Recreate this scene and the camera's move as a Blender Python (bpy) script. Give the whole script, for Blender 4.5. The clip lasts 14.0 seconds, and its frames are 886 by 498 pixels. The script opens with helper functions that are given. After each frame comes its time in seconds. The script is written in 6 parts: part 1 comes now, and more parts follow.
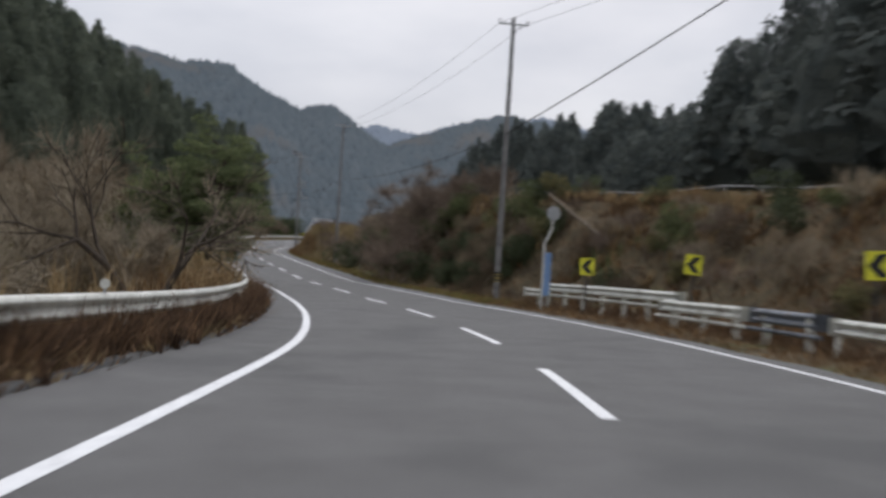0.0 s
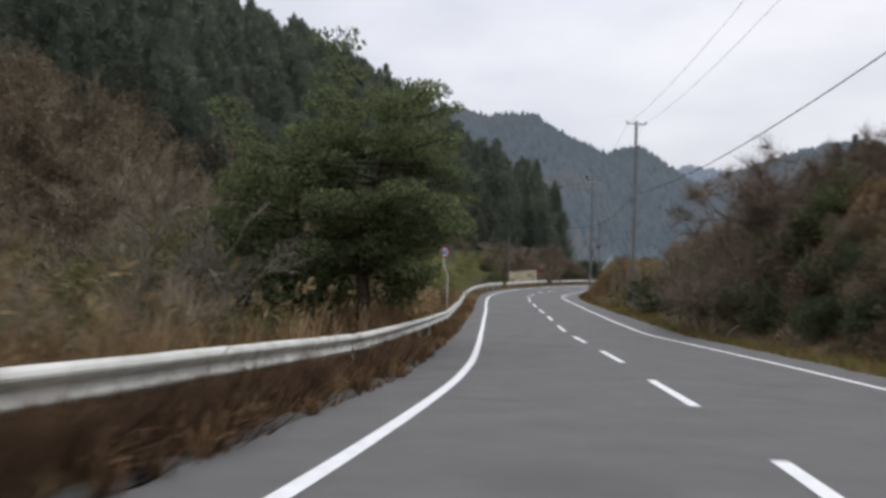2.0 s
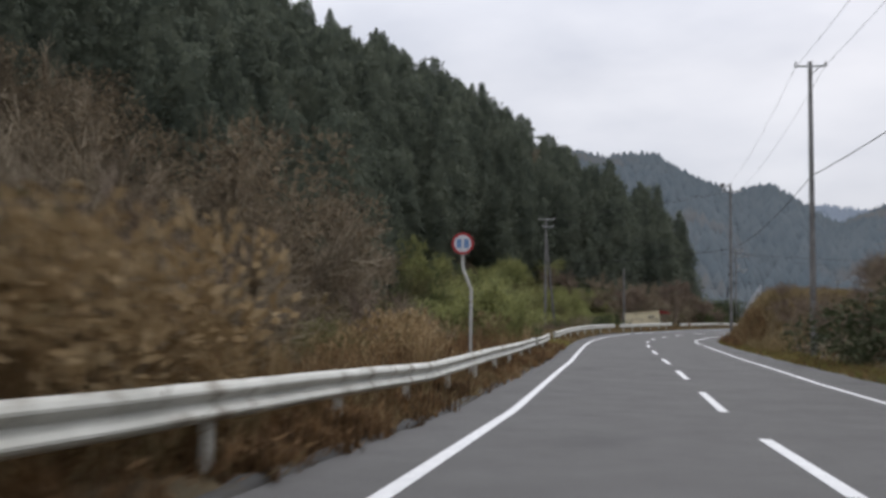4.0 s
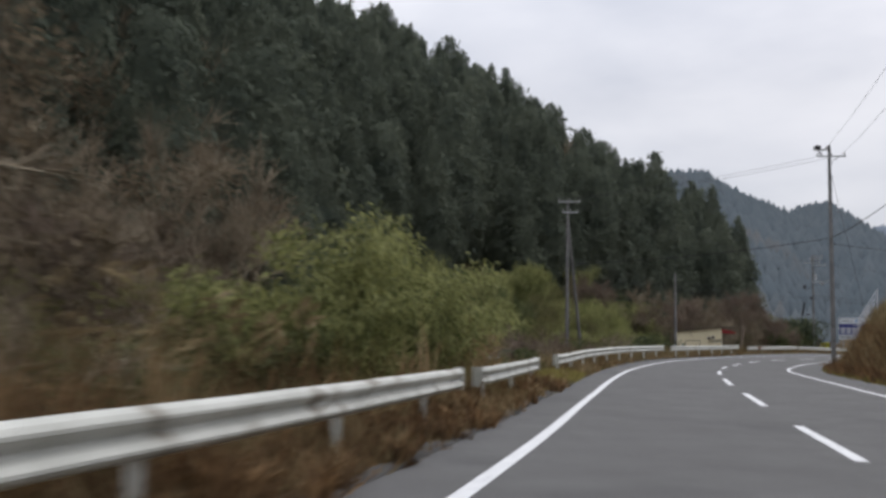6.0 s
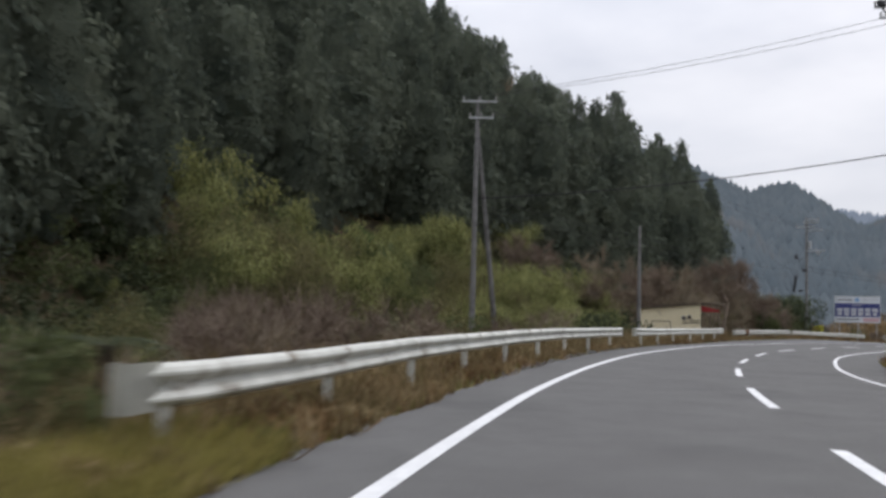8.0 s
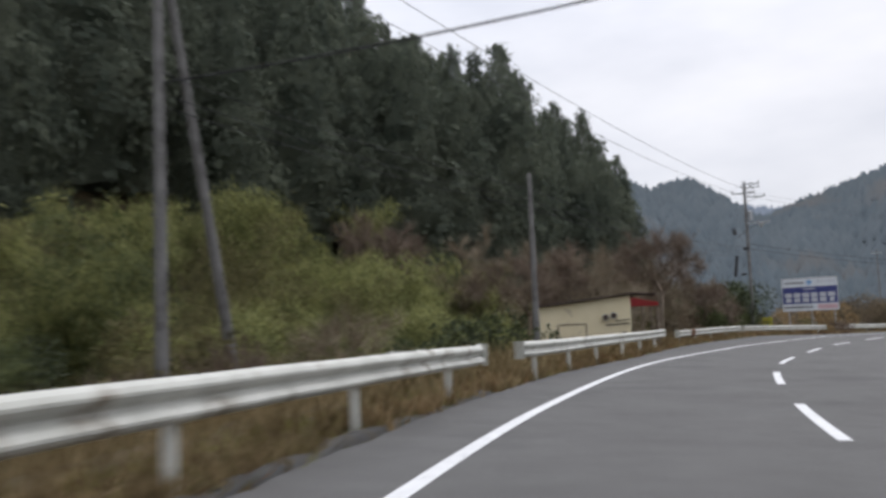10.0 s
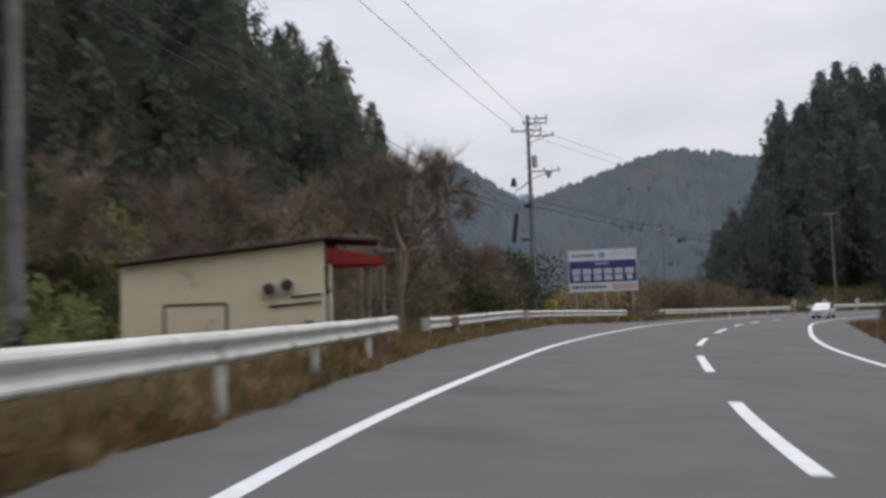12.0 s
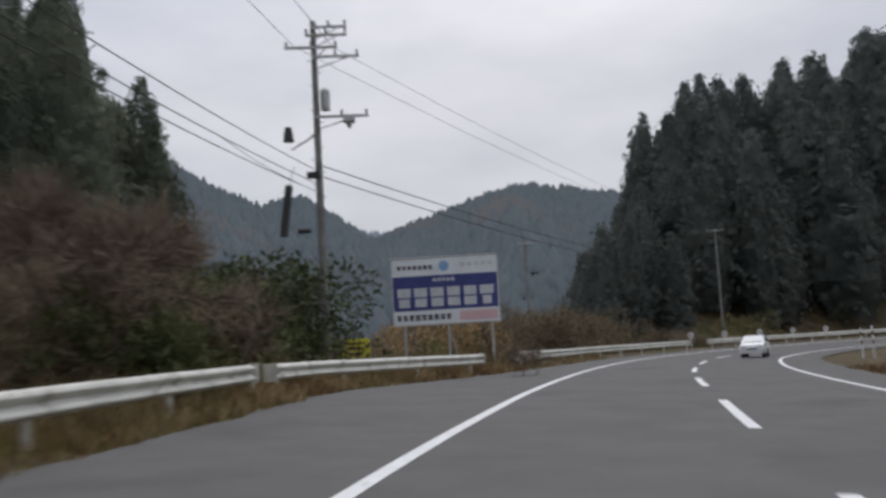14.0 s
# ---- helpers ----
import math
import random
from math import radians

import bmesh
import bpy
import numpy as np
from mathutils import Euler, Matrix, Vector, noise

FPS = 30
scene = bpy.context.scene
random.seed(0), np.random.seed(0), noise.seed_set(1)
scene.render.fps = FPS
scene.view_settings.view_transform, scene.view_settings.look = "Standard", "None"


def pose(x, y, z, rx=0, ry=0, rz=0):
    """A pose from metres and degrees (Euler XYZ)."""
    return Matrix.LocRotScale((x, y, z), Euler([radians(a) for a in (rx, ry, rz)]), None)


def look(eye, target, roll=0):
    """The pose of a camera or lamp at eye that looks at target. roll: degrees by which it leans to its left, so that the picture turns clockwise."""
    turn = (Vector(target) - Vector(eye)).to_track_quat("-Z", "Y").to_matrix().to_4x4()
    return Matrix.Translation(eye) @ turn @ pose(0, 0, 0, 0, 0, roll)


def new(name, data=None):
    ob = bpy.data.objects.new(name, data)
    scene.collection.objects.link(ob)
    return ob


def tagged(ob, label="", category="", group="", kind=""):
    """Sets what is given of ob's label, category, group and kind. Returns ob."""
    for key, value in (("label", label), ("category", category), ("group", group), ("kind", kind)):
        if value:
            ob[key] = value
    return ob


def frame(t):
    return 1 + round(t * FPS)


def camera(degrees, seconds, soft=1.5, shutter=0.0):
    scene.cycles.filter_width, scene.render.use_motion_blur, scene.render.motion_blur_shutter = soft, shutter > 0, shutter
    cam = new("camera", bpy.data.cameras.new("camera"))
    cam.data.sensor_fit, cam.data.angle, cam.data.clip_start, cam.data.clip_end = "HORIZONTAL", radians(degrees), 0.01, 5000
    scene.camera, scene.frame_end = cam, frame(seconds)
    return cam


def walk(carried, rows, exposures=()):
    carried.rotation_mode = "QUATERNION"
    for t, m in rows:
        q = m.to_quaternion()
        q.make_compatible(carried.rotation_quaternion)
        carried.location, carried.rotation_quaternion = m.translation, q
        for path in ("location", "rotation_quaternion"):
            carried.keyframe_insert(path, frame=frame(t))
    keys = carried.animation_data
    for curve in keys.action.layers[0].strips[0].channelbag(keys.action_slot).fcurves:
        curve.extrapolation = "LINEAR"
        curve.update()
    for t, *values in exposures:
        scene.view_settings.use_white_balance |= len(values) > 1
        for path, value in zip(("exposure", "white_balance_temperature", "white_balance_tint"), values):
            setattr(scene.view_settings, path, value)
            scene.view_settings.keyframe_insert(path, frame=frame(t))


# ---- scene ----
# ---- camera ----
cam = camera(50.83, 14.0, soft=3.0, shutter=0.5)


def aim(yaw, pitch, roll):
    """Turn of a camera that looks ahead along +y, then yawed to its left, pitched up and leaning left."""
    ahead = Vector((-math.sin(yaw) * math.cos(pitch), math.cos(yaw) * math.cos(pitch), math.sin(pitch)))
    level = Vector((math.cos(yaw), math.sin(yaw), 0))
    above = level.cross(ahead)
    right = level * math.cos(roll) + above * math.sin(roll)
    up = above * math.cos(roll) - level * math.sin(roll)
    return Matrix((right, up, -ahead)).transposed().to_4x4()


# seconds, eye x y z, yaw, pitch, lean
ROWS = [
    (0, 0.950, -22.514, 3.223, -10.57, -0.94, 3.59),
    (0.5, 2.454, -16.516, 2.950, -4.12, -1.23, 3.17),
    (1, 3.542, -10.486, 2.645, 1.27, -0.53, 1.60),
    (1.5, 4.035, -4.262, 2.354, 5.28, 0.53, 0.69),
    (2, 4.211, 2.018, 2.079, 8.68, 1.24, 1.45),
    (2.5, 4.233, 8.292, 1.789, 11.27, 2.30, 2.54),
    (3, 3.946, 14.625, 1.517, 13.30, 2.84, 1.44),
    (3.2, 3.816, 17.162, 1.418, 13.53, 3.26, 1.20),
    (5.3, 1.452, 44.512, 0.594, 20.41, 4.88, 1.07),
    (5.5, 1.138, 47.119, 0.590, 20.10, 5.07, 0.85),
    (6, 0.424, 53.725, 0.594, 18.92, 5.67, 1.07),
    (6.5, -0.340, 60.409, 0.562, 17.64, 5.78, 1.90),
    (7, -0.941, 66.952, 0.570, 17.30, 5.05, 2.69),
    (7.5, -1.563, 73.539, 0.580, 16.92, 4.61, 2.14),
    (9.8, -3.624, 102.240, 0.722, 12.30, 4.84, -1.90),
    (10, -3.655, 104.655, 0.728, 10.79, 5.50, -2.31),
    (10.5, -3.697, 110.676, 0.745, 9.13, 5.09, -2.63),
    (11, -3.380, 116.621, 0.762, 5.11, 4.89, -2.88),
    (11.5, -2.781, 122.776, 0.778, -0.16, 4.29, -1.61),
    (12, -1.912, 128.972, 0.765, -3.28, 3.98, -2.04),
    (12.5, -0.753, 135.147, 0.837, -6.32, 4.52, -1.76),
    (13, 0.625, 141.215, 0.886, -8.55, 5.33, -2.52),
    (13.5, 2.184, 147.067, 0.893, -10.42, 5.80, -2.73),
    (14, 3.958, 152.889, 0.943, -12.45, 5.96, -3.28),
]
walk(cam, [(t, Matrix.Translation((x, y, z)) @ aim(radians(a), radians(b), radians(c))) for t, x, y, z, a, b, c in ROWS], [(t, e, 6420, 10) for t, e in ((0.0, 0.03), (0.5, 0.17), (1.0, 0.22), (1.5, 0.22), (2.0, 0.18), (3.0, 0.12), (5.5, 0.08), (6.0, 0.05), (6.5, 0.1), (7.0, 0.2), (7.5, 0.19), (10.0, 0.24), (10.5, 0.24), (11.0, 0.08), (11.5, 0.11), (12.0, 0.0), (12.5, 0.07), (13.0, 0.04), (13.5, -0.17), (14.0, -0.17))])

# ---- sky and sun ----
world = bpy.data.worlds.new("sky")
scene.world = world
world.use_nodes = True
wn, wl = world.node_tree.nodes, world.node_tree.links
wn.clear()


def world_node(kind, **values):
    node = wn.new(kind)
    for key, value in values.items():
        node.inputs[key].default_value = value
    return node


nish = wn.new("ShaderNodeTexSky")
nish.sky_type = "NISHITA"
nish.sun_disc = False
nish.sun_elevation, nish.sun_rotation = radians(42), radians(20)
nish.air_density, nish.dust_density = 1.0, 3.0
coord = wn.new("ShaderNodeTexCoord")
split = wn.new("ShaderNodeSeparateXYZ")
wl.new(coord.outputs["Generated"], split.inputs[0])
squash = wn.new("ShaderNodeMapping")
squash.inputs["Scale"].default_value = (1.2, 1.2, 3.2)
wl.new(coord.outputs["Generated"], squash.inputs["Vector"])
cloud = world_node("ShaderNodeTexNoise", Scale=2.2, Detail=5.0, Roughness=0.5)
wl.new(squash.outputs[0], cloud.inputs["Vector"])
cloud_ramp = wn.new("ShaderNodeValToRGB")
cloud_ramp.color_ramp.elements[0].position, cloud_ramp.color_ramp.elements[0].color = 0.36, (0.607, 0.63, 0.71, 1)
cloud_ramp.color_ramp.elements[1].position, cloud_ramp.color_ramp.elements[1].color = 0.68, (0.866, 0.868, 0.922, 1)
wl.new(cloud.outputs[0], cloud_ramp.inputs[0])
# an overcast sky: the zenith is about twice as bright as the horizon
rise = wn.new("ShaderNodeMapRange")
rise.inputs["From Min"].default_value, rise.inputs["From Max"].default_value = 0.25, 1.0
rise.inputs["To Min"].default_value, rise.inputs["To Max"].default_value = 1.0, 2.2
wl.new(split.outputs["Z"], rise.inputs["Value"])
lift = wn.new("ShaderNodeVectorMath")
lift.operation = "SCALE"
wl.new(cloud_ramp.outputs[0], lift.inputs[0])
wl.new(rise.outputs[0], lift.inputs["Scale"])
grey = world_node("ShaderNodeBackground", Strength=0.82)
wl.new(lift.outputs[0], grey.inputs[0])
blue = world_node("ShaderNodeBackground", Strength=0.012)
wl.new(nish.outputs[0], blue.inputs[0])
both = wn.new("ShaderNodeAddShader")
wl.new(grey.outputs[0], both.inputs[0])
wl.new(blue.outputs[0], both.inputs[1])
wl.new(both.outputs[0], wn.new("ShaderNodeOutputWorld").inputs[0])
scene.view_settings.exposure = 0.0

lamp = bpy.data.lights.new("sun", "SUN")
lamp.energy, lamp.angle, lamp.color = 0.7, radians(25), (1.0, 0.97, 0.93)
sun = new("sun", lamp)
sun.matrix_world = look((0, 0, 100), (-20, -60, 0))

# ---- materials ----


def make_mat(name, dark, light, scale=4.0, rough=0.9, bump=0.2, bump_scale=40.0, island=0.0, metal=0.0, mid=None, spots=None, translucent=0.0, object_random=0.0, spec=0.3, lace=0.0, span=None, gap=0.5):
    """A surface mixed from two or three tones by noise at two sizes, with relief."""
    m = bpy.data.materials.new(name)
    m.use_nodes = True
    nt = m.node_tree
    n, l = nt.nodes, nt.links
    bsdf = n["Principled BSDF"]
    co = n.new("ShaderNodeTexCoord")
    a = n.new("ShaderNodeTexNoise")
    a.inputs["Scale"].default_value, a.inputs["Detail"].default_value, a.inputs["Roughness"].default_value = scale, 6.0, 0.6
    l.new(co.outputs["Object"], a.inputs["Vector"])
    fac = a.outputs[0]
    if island or object_random:
        src = n.new("ShaderNodeNewGeometry").outputs["Random Per Island"] if island else n.new("ShaderNodeObjectInfo").outputs["Random"]
        mix = n.new("ShaderNodeMix")
        mix.inputs[0].default_value = island or object_random
        l.new(fac, mix.inputs[2])
        l.new(src, mix.inputs[3])
        fac = mix.outputs[0]
    ramp = n.new("ShaderNodeValToRGB")
    e = ramp.color_ramp.elements
    lo, hi = span or ((0.12, 0.88) if (island or object_random) else (0.3, 0.7))
    e[0].position, e[0].color = lo, (*dark, 1)
    e[1].position, e[1].color = hi, (*light, 1)
    if mid:
        k = e.new((lo + hi) / 2)
        k.color = (*mid, 1)
    l.new(fac, ramp.inputs[0])
    colour = ramp.outputs[0]
    if spots:
        tone, size, amount = spots
        s = n.new("ShaderNodeTexNoise")
        s.inputs["Scale"].default_value, s.inputs["Detail"].default_value = size, 4.0
        l.new(co.outputs["Object"], s.inputs["Vector"])
        sr = n.new("ShaderNodeValToRGB")
        sr.color_ramp.elements[0].position, sr.color_ramp.elements[1].position = 1 - amount, min(1.0, 1.12 - amount)
        l.new(s.outputs[0], sr.inputs[0])
        mx = n.new("ShaderNodeMix")
        mx.data_type = "RGBA"
        l.new(sr.outputs[0], mx.inputs[0])
        l.new(colour, mx.inputs[6])
        mx.inputs[7].default_value = (*tone, 1)
        colour = mx.outputs[2]
    l.new(colour, bsdf.inputs["Base Color"])
    bsdf.inputs["Roughness"].default_value = rough
    bsdf.inputs["Metallic"].default_value = metal
    bsdf.inputs["Specular IOR Level"].default_value = spec
    if bump:
        b = n.new("ShaderNodeTexNoise")
        b.inputs["Scale"].default_value, b.inputs["Detail"].default_value = bump_scale, 5.0
        l.new(co.outputs["Object"], b.inputs["Vector"])
        bp = n.new("ShaderNodeBump")
        bp.inputs["Strength"].default_value, bp.inputs["Distance"].default_value = bump, 0.05
        l.new(b.outputs[0], bp.inputs["Height"])
        l.new(bp.outputs[0], bsdf.inputs["Normal"])
    if translucent:
        tr = n.new("ShaderNodeBsdfTranslucent")
        l.new(colour, tr.inputs[0])
        ms = n.new("ShaderNodeMixShader")
        ms.inputs[0].default_value = translucent
        l.new(bsdf.outputs[0], ms.inputs[1])
        l.new(tr.outputs[0], ms.inputs[2])
        l.new(ms.outputs[0], n["Material Output"].inputs[0])
        if lace:
            # leaf sprays are broken up into small leaflets with gaps
            ln = n.new("ShaderNodeTexNoise")
            ln.inputs["Scale"].default_value, ln.inputs["Detail"].default_value = lace, 1.0
            l.new(co.outputs["Object"], ln.inputs["Vector"])
            cut = n.new("ShaderNodeMath")
            cut.operation = "GREATER_THAN"
            cut.inputs[1].default_value = gap
            l.new(ln.outputs[0], cut.inputs[0])
            holes = n.new("ShaderNodeMixShader")
            l.new(cut.outputs[0], holes.inputs[0])
            l.new(n.new("ShaderNodeBsdfTransparent").outputs[0], holes.inputs[1])
            l.new(ms.outputs[0], holes.inputs[2])
            l.new(holes.outputs[0], n["Material Output"].inputs[0])
    return m


M_ASPHALT = make_mat("asphalt", (0.099, 0.0965, 0.093), (0.126, 0.1235, 0.119), 0.9, 0.82, 0.35, 70.0, spots=((0.088, 0.0865, 0.084), 0.35, 0.42))
M_SHOULDER = make_mat("old_asphalt", (0.045, 0.044, 0.042), (0.09, 0.087, 0.083), 1.3, 0.9, 0.35, 45.0, spots=((0.07, 0.06, 0.045), 2.0, 0.42))
M_PAINT = make_mat("road_paint", (0.62, 0.62, 0.62), (0.8, 0.8, 0.79), 6.0, 0.6, 0.1, 80.0, spots=((0.3, 0.3, 0.3), 9.0, 0.36))
M_RAIL = make_mat("rail_paint", (0.45, 0.45, 0.395), (0.68, 0.678, 0.615), 1.6, 0.42, 0.05, 20.0, spots=((0.21, 0.175, 0.125), 2.3, 0.42), spec=0.5)
M_RUST = make_mat("rust", (0.11, 0.06, 0.035), (0.25, 0.15, 0.09), 6.0, 0.9, 0.2)
M_GALV = make_mat("galvanised", (0.33, 0.34, 0.34), (0.5, 0.51, 0.51), 5.0, 0.5, 0.05, metal=0.4, spots=((0.25, 0.2, 0.15), 4.0, 0.38))
M_CONCRETE = make_mat("pole_concrete", (0.13, 0.125, 0.12), (0.25, 0.245, 0.235), 2.0, 0.9, 0.15, 30.0, spots=((0.09, 0.085, 0.08), 1.2, 0.45))
M_DARK = make_mat("dark_metal", (0.02, 0.02, 0.022), (0.06, 0.06, 0.062), 8.0, 0.6, 0.0)
M_WIRE = make_mat("cable_rubber", (0.02, 0.02, 0.022), (0.04, 0.04, 0.042), 8.0, 0.7, 0.0)
M_SOIL = make_mat("verge_soil", (0.035, 0.026, 0.017), (0.15, 0.105, 0.06), 0.9, 1.0, 0.6, 9.0, mid=(0.075, 0.058, 0.03), spots=((0.06, 0.085, 0.025), 0.25, 0.42))
M_SUGI = make_mat("cedar_foliage", (0.065, 0.081, 0.065), (0.178, 0.195, 0.142), 0.2, 0.9, 0.0, island=0.2, translucent=0.5, spec=0.05, lace=9.0, span=(0.28, 0.72), gap=0.44)
# a second cedar tone, darker and bluer than cedar_foliage
M_DARKSUGI = make_mat("darker_cedar_foliage", (0.056, 0.069, 0.068), (0.155, 0.168, 0.15), 0.2, 0.9, 0.0, island=0.2, translucent=0.45, spec=0.05, lace=8.0, span=(0.28, 0.72), gap=0.44)
M_PINE = make_mat("pine_foliage", (0.052, 0.07, 0.037), (0.23, 0.26, 0.12), 0.9, 0.9, 0.0, island=0.45, translucent=0.4, spec=0.15, span=(0.25, 0.75))
M_BAMBOO = make_mat("bamboo_foliage", (0.07, 0.086, 0.03), (0.42, 0.42, 0.17), 0.6, 0.8, 0.0, island=0.4, translucent=0.35, spec=0.2, span=(0.27, 0.73))
M_GREEN = make_mat("shrub_foliage", (0.05, 0.064, 0.028), (0.165, 0.185, 0.078), 0.5, 0.8, 0.0, island=0.6, translucent=0.25, spec=0.2, lace=16.0)
M_EVERGREEN = make_mat("evergreen_foliage", (0.028, 0.038, 0.018), (0.09, 0.108, 0.05), 0.5, 0.7, 0.0, island=0.6, translucent=0.2, spec=0.25, lace=14.0)
M_OLIVE = make_mat("olive_foliage", (0.08, 0.076, 0.036), (0.25, 0.225, 0.11), 0.5, 0.9, 0.0, island=0.6, translucent=0.3, spec=0.1, lace=16.0)
M_TWIG = make_mat("twig_bark", (0.13, 0.106, 0.076), (0.42, 0.35, 0.25), 0.5, 0.95, 0.0, island=0.45, spec=0.1, span=(0.25, 0.75))
M_REDTWIG = make_mat("reddish_twig_bark", (0.095, 0.073, 0.056), (0.3, 0.232, 0.178), 0.6, 0.95, 0.0, island=0.45, spec=0.1, span=(0.25, 0.75))
M_PALEBARK = make_mat("pale_bark", (0.1, 0.086, 0.066), (0.24, 0.21, 0.165), 4.0, 0.95, 0.2)
M_BARK = make_mat("bark", (0.03, 0.024, 0.018), (0.11, 0.085, 0.062), 5.0, 0.95, 0.5, 25.0)
M_STRAW = make_mat("dry_grass", (0.095, 0.07, 0.035), (0.47, 0.37, 0.215), 0.8, 0.95, 0.0, island=0.3, translucent=0.3, spec=0.1, mid=(0.225, 0.17, 0.088), span=(0.3, 0.72))
M_DULL = make_mat("dull_brown_leaf", (0.06, 0.044, 0.031), (0.19, 0.145, 0.098), 0.6, 0.95, 0.0, island=0.5, translucent=0.25, spec=0.1, lace=16.0)
M_RUSTLEAF = make_mat("rust_brown_leaf", (0.072, 0.059, 0.042), (0.285, 0.225, 0.15), 0.7, 0.95, 0.0, island=0.4, translucent=0.3, spec=0.1, lace=16.0, span=(0.27, 0.73))
M_WEED = make_mat("withered_weed", (0.05, 0.034, 0.021), (0.38, 0.235, 0.115), 1.1, 0.95, 0.0, island=0.3, translucent=0.25, spec=0.1, mid=(0.15, 0.09, 0.046), span=(0.3, 0.72))
M_REED = make_mat("withered_reed", (0.15, 0.1, 0.05), (0.58, 0.45, 0.27), 0.6, 0.95, 0.0, island=0.4, translucent=0.25, spec=0.1, mid=(0.33, 0.235, 0.125))
M_WEEDDARK = make_mat("rotten_weed", (0.03, 0.021, 0.016), (0.32, 0.2, 0.11), 1.1, 0.95, 0.0, island=0.3, translucent=0.15, spec=0.1, mid=(0.105, 0.066, 0.042), span=(0.3, 0.75))
M_GAPTURF = make_mat("green_turf", (0.12, 0.11, 0.035), (0.43, 0.37, 0.12), 1.2, 0.95, 0.0, island=0.4, translucent=0.3, spec=0.1, span=(0.28, 0.74))
M_TURF = make_mat("verge_turf", (0.085, 0.092, 0.026), (0.32, 0.305, 0.095), 0.8, 0.95, 0.0, island=0.4, translucent=0.3, spec=0.1, span=(0.28, 0.74))

# ---- the road's line ----
CENTRE = [(-4.5, -60), (-3.2, -48), (-0.4, -36), (2.4, -24), (4.3, -14), (5.3, -8), (5.73, -4), (5.97, 1), (6.1, 6), (6.02, 11), (5.85, 16), (5.57, 21), (5.2, 26), (4.75, 31),
          (4.3, 36), (3.8, 41), (2.6, 54), (1.3, 68), (0.7, 73), (0.25, 78), (-0.3, 83), (-0.75, 88), (-1.15, 93), (-1.45, 98), (-1.6, 103), (-1.6, 110), (-1.3, 117), (-0.8, 122.5),
          (-0.25, 127.5), (0.45, 132.4), (1.6, 138), (3.6, 145), (5.2, 150.5), (6.8, 155.3), (8.55, 159.7), (10.5, 164.3), (12.6, 168.9), (16.8, 178), (22.5, 189), (30.5, 201.5), (41, 212.5), (55, 222), (72, 228.5), (92, 232.5), (115, 234.5)]
cl = np.array(CENTRE, float)


def catmull(p, n=12):
    out = []
    q = np.vstack([2 * p[0] - p[1], p, 2 * p[-1] - p[-2]])
    for i in range(1, len(q) - 2):
        for u in np.linspace(0, 1, n, endpoint=False):
            a, b, c, d = q[i - 1], q[i], q[i + 1], q[i + 2]
            out.append(0.5 * (2 * b + (c - a) * u + (2 * a - 5 * b + 4 * c - d) * u * u + (3 * b - a - 3 * c + d) * u ** 3))
    return np.vstack([out, p[-1]])


fine = catmull(cl)
arc = np.r_[0, np.cumsum(np.hypot(*np.diff(fine, axis=0).T))]
LENGTH = arc[-1]
S_STEP = 1.0
S_LIST = np.arange(0, LENGTH, S_STEP)
LINE = np.stack([np.interp(S_LIST, arc, fine[:, 0]), np.interp(S_LIST, arc, fine[:, 1])], 1)
kernel = np.ones(9) / 9
LINE = np.stack([np.convolve(np.pad(LINE[:, k], 4, mode="reflect", reflect_type="odd"), kernel, "valid") for k in (0, 1)], 1)
TAN = np.gradient(LINE, axis=0)
TAN /= np.linalg.norm(TAN, axis=1)[:, None]
PROFILE_Y = [-60, -30, -5, 20, 45, 70, 95, 120, 145, 170, 195, 245]
PROFILE_Z = [3.7, 2.29, 1.08, 0.01, -0.68, -0.72, -0.59, -0.55, -0.42, -0.3, -0.5, -0.9]
BANK_Y = [-60, 0, 80, 100, 118, 240]
BANK_B = [-0.012, -0.012, 0.0, 0.015, 0.04, 0.04]


def s_at(y):
    """Distance along the road at which its centre line passes y."""
    return float(np.interp(y, LINE[:, 1], S_LIST))


def base_xy(s):
    s = np.clip(s, 0, S_LIST[-1])
    return (np.stack([np.interp(s, S_LIST, LINE[:, 0]), np.interp(s, S_LIST, LINE[:, 1])], -1), np.stack([np.interp(s, S_LIST, TAN[:, 0]), np.interp(s, S_LIST, TAN[:, 1])], -1))


def road_z(s, o):
    p, _ = base_xy(s)
    y = p[..., 1]
    return np.interp(y, PROFILE_Y, PROFILE_Z) - np.interp(y, BANK_Y, BANK_B) * np.clip(o, -10, 8)


def at(s, o, h=0.0):
    """The place s metres along the road, o to the right of its centre line, h above the road's surface."""
    p, t = base_xy(s)
    return Vector((p[0] + t[1] * o, p[1] - t[0] * o, float(road_z(s, o)) + h))


def heading(s):
    _, t = base_xy(s)
    return math.atan2(-t[0], t[1])


EDGE_Y = [-60, -10, 5, 20, 80, 100, 126, 138, 152, 172, 180, 190, 240]
EDGE_L = [5.9, 5.8, 5.2, 5.0, 4.95, 5.1, 5.4, 5.3, 6.7, 8.5, 6.9, 6.1, 6.0]
EDGE_R = 5.3


def edge_left(y):
    return np.interp(y, EDGE_Y, EDGE_L)


# ---- mesh helpers ----


def mesh_object(name, verts, faces, material, parent=None, smooth=False):
    me = bpy.data.meshes.new(name)
    me.from_pydata([tuple(v) for v in verts], [], [tuple(f) for f in faces])
    me.materials.append(material)
    if smooth:
        me.polygons.foreach_set("use_smooth", [True] * len(me.polygons))
    ob = new(name, me)
    ob.parent = parent
    return ob


